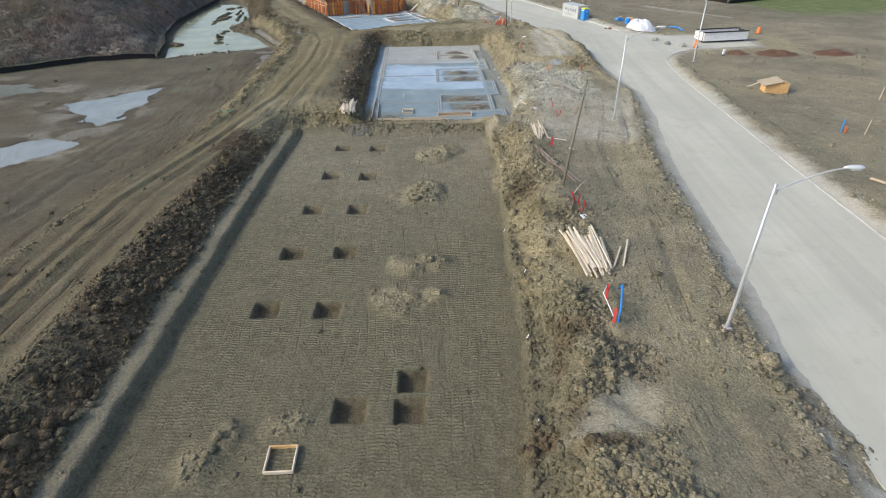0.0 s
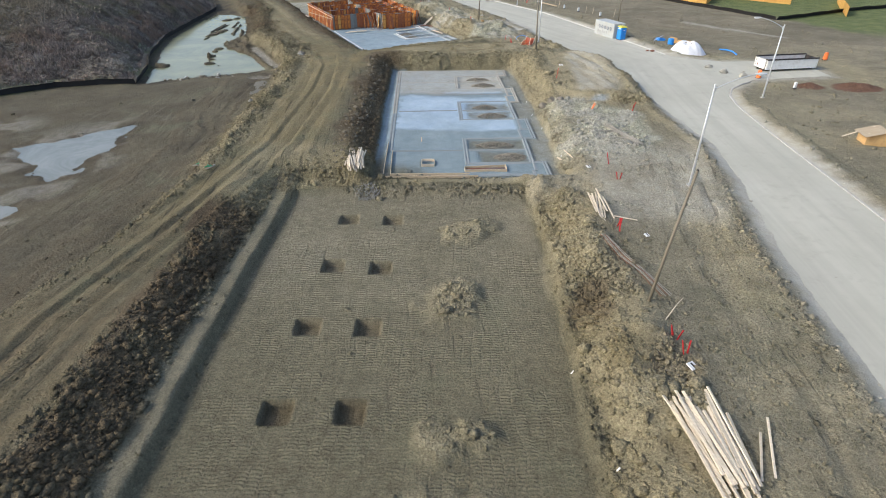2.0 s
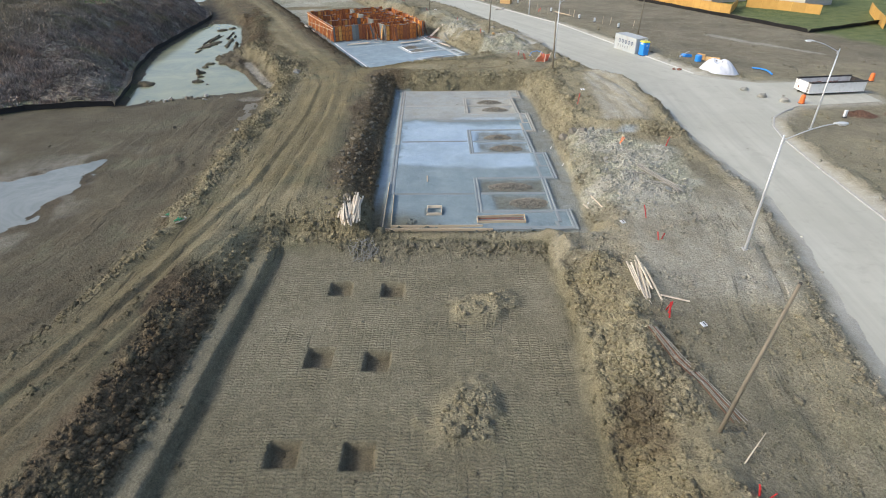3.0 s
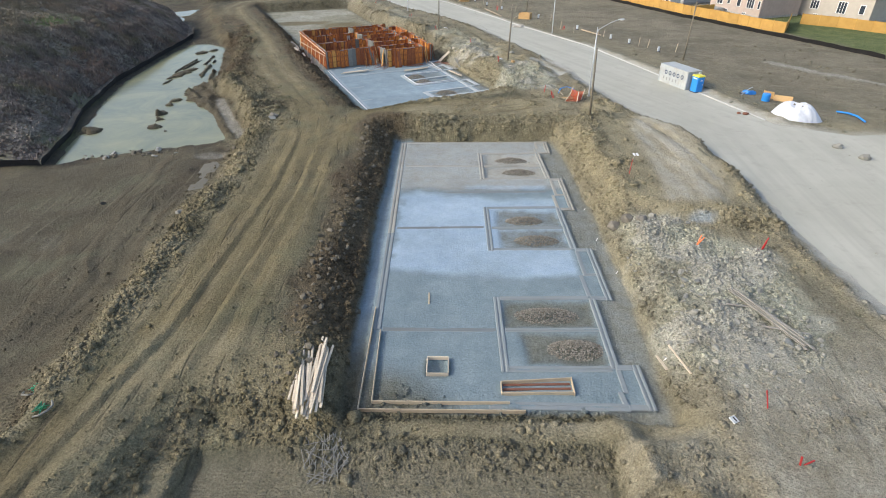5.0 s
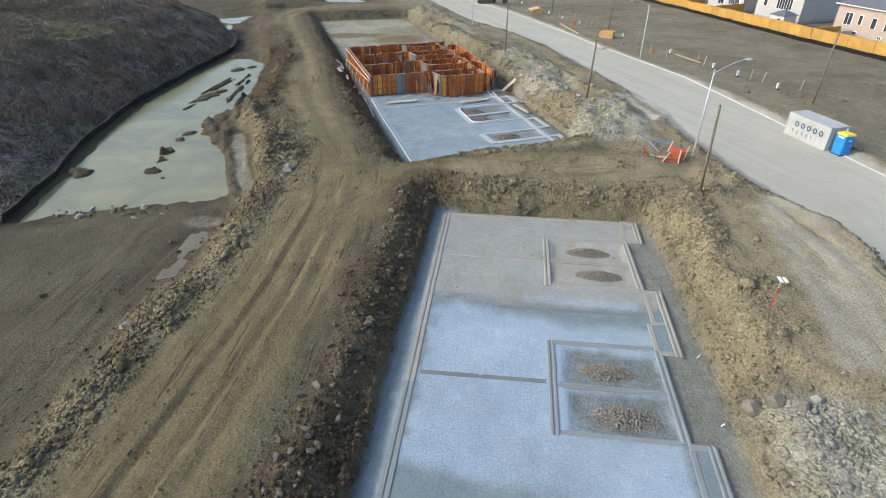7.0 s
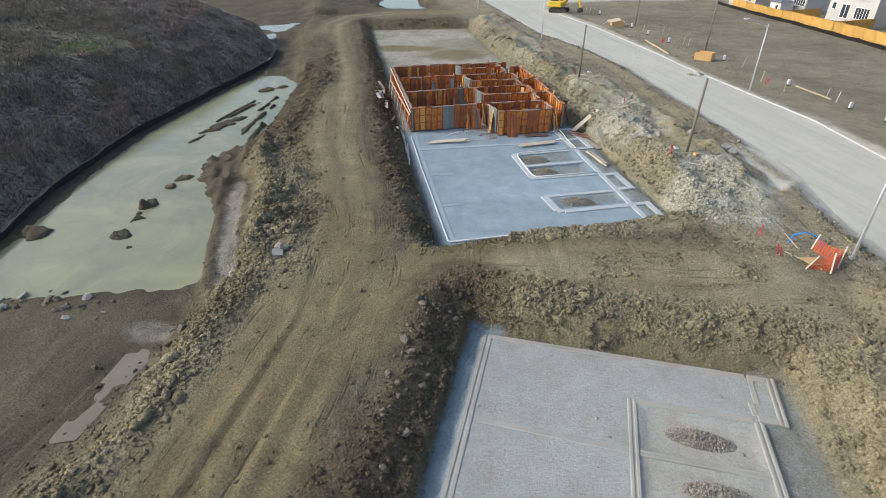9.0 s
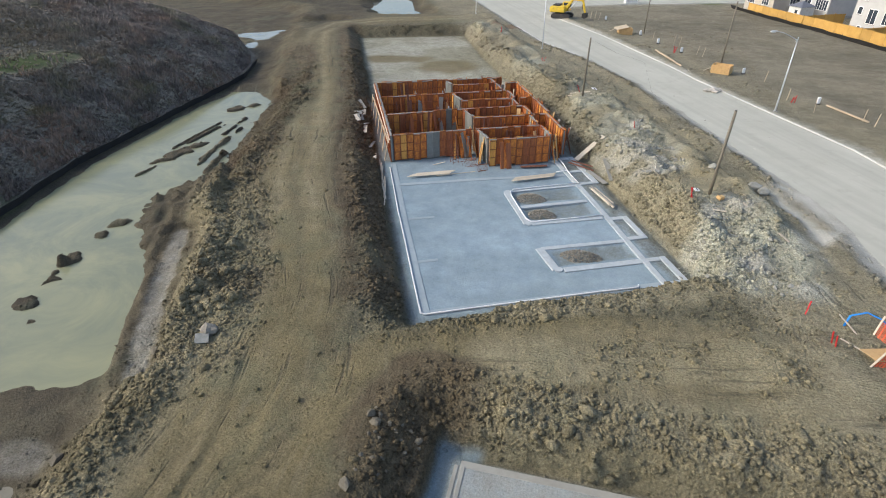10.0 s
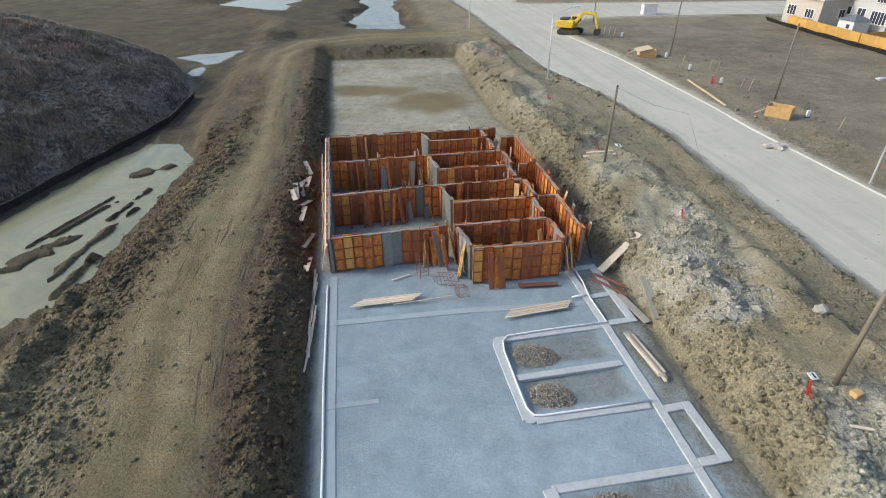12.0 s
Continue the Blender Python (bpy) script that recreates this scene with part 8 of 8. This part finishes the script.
def house(p, q, depth, wall_h, wall, roof, label, windows, floors=1, plinth=0.5, hip=True):
    """A house whose garden side runs from p to q; windows: (share along, sill, width, height, bars)."""
    d = Vector((q[0] - p[0], q[1] - p[1], 0))
    L = d.length
    root = thing("house", label, "house", Matrix.Translation((p[0], p[1], 1.55)) @ Matrix.Rotation(math.atan2(d.y, d.x), 4, "Z"), "houses")
    # local: x along the garden side, +y into the house, -y towards the field
    front = 1
    box = Geo()
    box.box((L / 2, front * depth / 2, wall_h / 2), (L, depth, wall_h))
    part("wall", box, wall, root)
    part("plinth", Geo().box((L / 2, front * depth / 2, plinth / 2), (L + 0.06, depth + 0.06, plinth)), CONCRETE, root)
    o = 0.45
    g = Geo()
    y0, y1 = -o, depth + o
    rise = min(L, depth) * 0.27
    if L >= depth:
        r0, r1 = (depth / 2, depth / 2), (L - depth / 2, depth / 2)
    else:
        r0, r1 = (L / 2, L / 2), (L / 2, depth - L / 2)
    vs = [(-o, y0, wall_h), (L + o, y0, wall_h), (L + o, y1, wall_h), (-o, y1, wall_h), (r0[0], r0[1], wall_h + rise), (r1[0], r1[1], wall_h + rise)]
    if L >= depth:
        fs = [(0, 1, 5, 4), (1, 2, 5), (2, 3, 4, 5), (3, 0, 4), (3, 2, 1, 0)]
    else:
        fs = [(0, 1, 4), (1, 2, 5, 4), (2, 3, 5), (3, 0, 4, 5), (3, 2, 1, 0)]
    g.add(vs, fs)
    rf = part("roof", g, roof, root)
    part("gutter", Geo().soft((L / 2, -o, wall_h - 0.02), (L + 2 * o, 0.14, 0.16), 0.02), WHITE_CLEAN, rf)
    part("fascia", Geo().soft((L + o, depth / 2, wall_h - 0.02), (0.08, depth + 2 * o, 0.16), 0.02), WHITE_CLEAN, rf)
    for s, sill, w_, h_, bars in windows:
        if s <= 1:
            m = Matrix.Translation((L * s, -0.02, sill + h_ / 2))
        else:
            m = Matrix.Translation((L + 0.02, depth * (s - 1), sill + h_ / 2)) @ Matrix.Rotation(math.pi / 2, 4, "Z")
        win = part("window", Geo().soft((0, 0, 0), (w_ + 0.16, 0.1, h_ + 0.16), 0.02, m), WHITE_CLEAN, root, "white window frame")
        step_ = w_ / bars
        for b in range(bars):
            part("pane", Geo().box((-w_ / 2 + step_ * (b + 0.5), -0.055, 0), (step_ - 0.09, 0.02, h_ - 0.04), m), GLASS, win)
        part("sill", Geo().soft((0, -0.09, -h_ / 2 - 0.1), (w_ + 0.3, 0.14, 0.08), 0.01, m), CONCRETE, win)
    return root


house((23.0, 210.0), (26.9, 203.6), 9, 4.6, BRICK_BEIGE, ROOF_GREY, "beige brick house with a grey hipped roof behind the fence", ((0.22, 1.6, 1.8, 1.5, 3), (0.72, 1.6, 1.7, 1.3, 3), (0.5, 0.2, 0.6, 0.35, 1), (1.5, 1.6, 1.2, 1.3, 2)))
house((31.2, 207.4), (35.4, 199.8), 10, 6.6, BRICK_GREY, ROOF_GREY, "tall pale grey brick house with white windows", ((0.15, 2.2, 0.8, 1.2, 1), (0.42, 1.3, 1.5, 2.1, 2), (0.8, 1.5, 2.8, 1.8, 5), (0.2, 4.6, 1.0, 1.2, 2), (0.75, 4.6, 1.6, 1.2, 3)))
house((37.2, 192.6), (42.0, 184.2), 10, 6.6, BRICK_GREY, ROOF_GREY, "pale grey brick house with tall white windows", ((0.12, 2.4, 0.8, 1.1, 1), (0.38, 1.2, 1.6, 2.2, 2), (0.74, 1.4, 2.8, 1.8, 5), (0.15, 4.6, 1.0, 1.2, 2), (0.7, 4.6, 1.6, 1.2, 3), (0.2, 0.2, 0.7, 0.35, 1)))
house((43.4, 180.6), (48.4, 171.4), 10, 6.8, BRICK_GREY, ROOF, "pale grey two storey house with a large window", ((0.2, 2.3, 0.8, 1.8, 1), (0.62, 2.2, 3.4, 1.9, 6), (0.55, 0.3, 2.6, 0.6, 5), (0.3, 5.0, 1.2, 1.2, 2)))
house((51.9, 165.4), (56.6, 152.8), 10, 4.7, BRICK_PINK, ROOF, "pinkish brick bungalow with a blue-grey hipped roof", ((0.2, 1.6, 1.5, 1.9, 2), (0.38, 1.9, 0.7, 1.5, 1), (0.58, 1.7, 0.9, 1.6, 1), (0.8, 1.7, 1.7, 1.6, 3), (0.36, 0.35, 0.7, 0.4, 2), (0.72, 0.35, 0.7, 0.4, 2), (0.96, 1.8, 0.5, 1.4, 1)))
house((66.5, 158.4), (73.4, 146.0), 10, 4.7, BRICK_BEIGE, ROOF_GREY, "beige brick bungalow with a back deck", ((0.25, 1.6, 1.6, 1.5, 3), (0.62, 1.4, 1.6, 2.0, 3), (0.88, 1.7, 0.9, 1.5, 1), (0.3, 0.3, 0.7, 0.4, 2), (0.9, 0.3, 0.7, 0.4, 2)))


def shed(x, y, turn, s=3.0, h=2.1):
    root = thing("garden_shed", "small white garden shed with a dark hipped roof", "shed", pose(x, y, 1.55, 0, 0, turn), "garden sheds")
    part("wall", Geo().box((0, 0, h / 2), (s, s, h)), WHITE, root)
    a = s / 2 + 0.3
    part("roof", Geo().add([(-a, -a, h), (a, -a, h), (a, a, h), (-a, a, h), (0, 0, h + 0.9)], [(0, 1, 4), (1, 2, 4), (2, 3, 4), (3, 0, 4), (3, 2, 1, 0)]), ROOF, root)
    win = part("window", Geo().soft((0.5, -s / 2, h * 0.6), (0.8, 0.08, 0.8), 0.01), WHITE_CLEAN, root)
    part("pane", Geo().box((0.5, -s / 2 - 0.045, h * 0.6), (0.64, 0.02, 0.64)), GLASS, win)


shed(31.4, 201.2, -63)
shed(44.6, 169.0, -63)
root = thing("garden_deck", "grey timber garden deck with steps behind the bungalow", "deck", pose(51.6, 161.6, 1.55, 0, 0, -69))
part("platform", Geo().soft((0, 0, 0.9), (3.0, 2.4, 0.12), 0.01), CONCRETE, root)
part("skirt", Geo().soft((0, -1.1, 0.42), (2.9, 0.1, 0.84), 0.01), CONCRETE, root)
for i in range(4):
    part("step", Geo().soft((1.9 + 0.3 * i, -0.4, 0.75 - 0.2 * i), (0.32, 1.2, 0.12), 0.01), CONCRETE, root)

# site cabin by the cross street
root = thing("site_kiosk", "small pale utility kiosk beside the far street", "kiosk", pose(0.5, 213.3, 1.6, 0, 0, 16))
part("cabinet", Geo().soft((0, 0, 0.95), (2.6, 1.6, 1.9), 0.04), WHITE, root)
part("lid", Geo().soft((0, 0, 1.94), (2.75, 1.75, 0.1), 0.02), BRICK_BEIGE, root)
part("plinth", Geo().soft((0, 0, 0.05), (2.9, 1.9, 0.2), 0.02), CONCRETE, root)


# ---- excavator ----
def excavator(x, y, z, turn):
    root = thing("excavator", "yellow tracked excavator parked at the road edge", "excavator", pose(x, y, z, 0, 0, turn))
    for s in (-1, 1):
        g, n = Geo(), 20
        prof = []
        for k in range(n):
            a = 2 * math.pi * k / n
            prof.append((math.cos(a) * 0.42 + (1.45 if math.cos(a) > 0 else -1.45), 0.45 + math.sin(a) * 0.42))
        for yy in (s * 1.1 - 0.27, s * 1.1 + 0.27):
            g.v += [(px, yy, pz) for px, pz in prof]
        g.f = [tuple(range(n)), tuple(range(n, 2 * n))[::-1]] + [(k, n + k, n + (k + 1) % n, (k + 1) % n) for k in range(n)]
        t = part("track", g, DARK_STEEL, root)
        for k in range(16):
            part("shoe", Geo().soft((-1.5 + 0.2 * k, s * 1.1, 0.89), (0.14, 0.56, 0.05), 0.01), DARK_STEEL, t)
    part("undercarriage", Geo().soft((0, 0, 0.7), (1.8, 1.7, 0.5), 0.05), DARK_STEEL, root)
    part("body", Geo().soft((-0.6, -0.3, 1.65), (2.6, 1.9, 1.1), 0.12), MACHINE_YELLOW, root)
    part("counterweight", Geo().soft((-1.95, 0, 1.6), (0.7, 2.5, 1.1), 0.2), MACHINE_YELLOW, root)
    part("engine_cover", Geo().soft((-1.1, 0.2, 2.3), (1.4, 1.8, 0.3), 0.08), DARK_STEEL, root, "black engine cover")
    cab = part("cab", Geo().soft((0.55, 0.75, 2.05), (1.5, 0.95, 1.6), 0.1), MACHINE_YELLOW, root)
    part("cab_window", Geo().soft((0.6, 0.26, 2.25), (1.2, 0.04, 0.9), 0.02), GLASS, cab)
    part("cab_window", Geo().soft((1.31, 0.75, 2.2), (0.04, 0.75, 1.0), 0.02), GLASS, cab)
    part("cab_window", Geo().soft((0.6, 1.235, 2.25), (1.2, 0.04, 0.9), 0.02), GLASS, cab)
    boom = Geo()
    for p, q, w_ in (((0.6, -0.3, 1.7), (2.0, -0.3, 3.5), 0.5), ((2.0, -0.3, 3.5), (4.0, -0.3, 3.35), 0.42)):
        boom.bar(p, q, 0.36, w_)
    part("boom", boom, MACHINE_YELLOW, root)
    part("stick", Geo().bar((3.8, -0.3, 3.6), (4.5, -0.3, 1.2), 0.3, 0.36), MACHINE_YELLOW, root)
    part("cylinder", Geo().tube([(1.2, -0.3, 1.5), (2.6, -0.3, 3.1)], 0.08, 8), GALV, root)
    part("cylinder", Geo().tube([(2.6, -0.3, 3.75), (3.9, -0.3, 3.75)], 0.07, 8), GALV, root)
    bucket, ring_ = Geo(), []
    for r_ in (0.5, 0.44):
        ring_ += [(4.5 + r_ * math.sin(a_), 0.75 - r_ * math.cos(a_)) for a_ in ([-0.3 + 0.5 * k for k in range(7)] if r_ == 0.5 else [2.7 - 0.5 * k for k in range(7)])]
    n = len(ring_)
    for yy in (-0.8, 0.2):
        bucket.v += [(px, yy, pz) for px, pz in ring_]
    bucket.f = [tuple(range(n))[::-1], tuple(range(n, 2 * n))] + [(k, (k + 1) % n, n + (k + 1) % n, n + k) for k in range(n)]
    bk_ = part("bucket", bucket, DARK_STEEL, root, "dark steel bucket on the ground")
    for s in (-1, 1):
        part("side_plate", Geo().soft((4.5, -0.3 + s * 0.52, 0.75), (0.9, 0.04, 0.8), 0.01), DARK_STEEL, bk_)


excavator(-12.6, 191.0, 1.72, -12)


# ---- dry growth on the hill ----
def dry_growth(count, seed):
    rng = np.random.default_rng(seed)
    x, y = rng.uniform(-100, -39, count), rng.uniform(66, 172, count)
    keep = (inside(x, y, HILL) > 0.6) & (rng.random(count) < np.clip(1.5 - np.abs(x + 45) / 45, 0.12, 1))
    x, y = x[keep], y[keep]
    z, w = land(x, y)
    bare = (w["green"] < 0.35) | (rng.random(len(x)) < 0.15)
    x, y, z = x[bare], y[bare], z[bare]
    n = len(x)
    clump = step(0.3, 0.7, fbm(x, y, 2.4, 2, 90))
    h = rng.uniform(0.1, 0.36, n) * (0.35 + 1.2 * clump)
    v = np.zeros((n, 12, 3))
    for b in range(4):
        a = rng.uniform(0, 6.28, n)
        dx, dy = np.cos(a), np.sin(a)
        wd, ln = rng.uniform(0.05, 0.13, n), rng.uniform(0.08, 0.34, n)
        v[:, b * 3] = np.column_stack((x - dy * wd, y + dx * wd, z - 0.05))
        v[:, b * 3 + 1] = np.column_stack((x + dy * wd, y - dx * wd, z - 0.05))
        v[:, b * 3 + 2] = np.column_stack((x + dx * ln, y + dy * ln, z + h))
    me = bpy.data.meshes.new("dry_grass")
    f = (np.arange(n * 12)).reshape(-1, 3)
    me.from_pydata(v.reshape(-1, 3).tolist(), [], f.tolist())
    me.materials.append(GRASS)
    return tagged(new("dry_grass", me), "dark brown dry weeds and grass covering the hill", "dry grass", kind="stuff")


def grass_material():
    mt, nt, bs = node_mat("dry_grass")
    co = coords(nt)
    isl = nt.nodes.new("ShaderNodeNewGeometry").outputs["Random Per Island"]
    c = mixc(nt, isl, (0.215, 0.186, 0.166, 1), (0.40, 0.345, 0.305, 1))
    c = mixc(nt, calc(nt, "MULTIPLY", ramp(nt, noise_of(nt, 0.13, 5.0, 0.65, co), 0.48, 0.62), 0.75), c, (0.36, 0.25, 0.185, 1))
    c = mixc(nt, calc(nt, "MULTIPLY", ramp(nt, noise_of(nt, 0.19, 5.0, 0.65, co), 0.52, 0.66), 0.7), c, (0.176, 0.189, 0.095, 1))
    c = mixc(nt, calc(nt, "MULTIPLY", ramp(nt, noise_of(nt, 0.3, 5.0, 0.65, co), 0.55, 0.7), 0.6), c, (0.50, 0.455, 0.41, 1))
    c = mixc(nt, calc(nt, "MULTIPLY", ramp(nt, noise_of(nt, 0.55, 4.0, 0.6, co), 0.46, 0.6), 0.7), c, mixc(nt, isl, (0.10, 0.085, 0.078, 1), (0.19, 0.165, 0.15, 1)))
    sep = nt.nodes.new("ShaderNodeSeparateXYZ")
    nt.links.new(co, sep.inputs[0])
    upper = ramp(nt, calc(nt, "ADD", sep.outputs[0], calc(nt, "MULTIPLY", noise_of(nt, 0.25, 4.0, 0.6, co), 8.0)), -51.0, -57.0)
    c = mixc(nt, calc(nt, "MULTIPLY", calc(nt, "MULTIPLY", upper, ramp(nt, sep.outputs[1], 134.0, 120.0)), 0.7), c, mixc(nt, isl, (0.24, 0.205, 0.14, 1), (0.40, 0.345, 0.24, 1)))
    nt.links.new(c, bs.inputs["Base Color"])
    bs.inputs["Roughness"].default_value = 0.95
    return mt


GRASS = grass_material()
dry_growth(230000, 15)
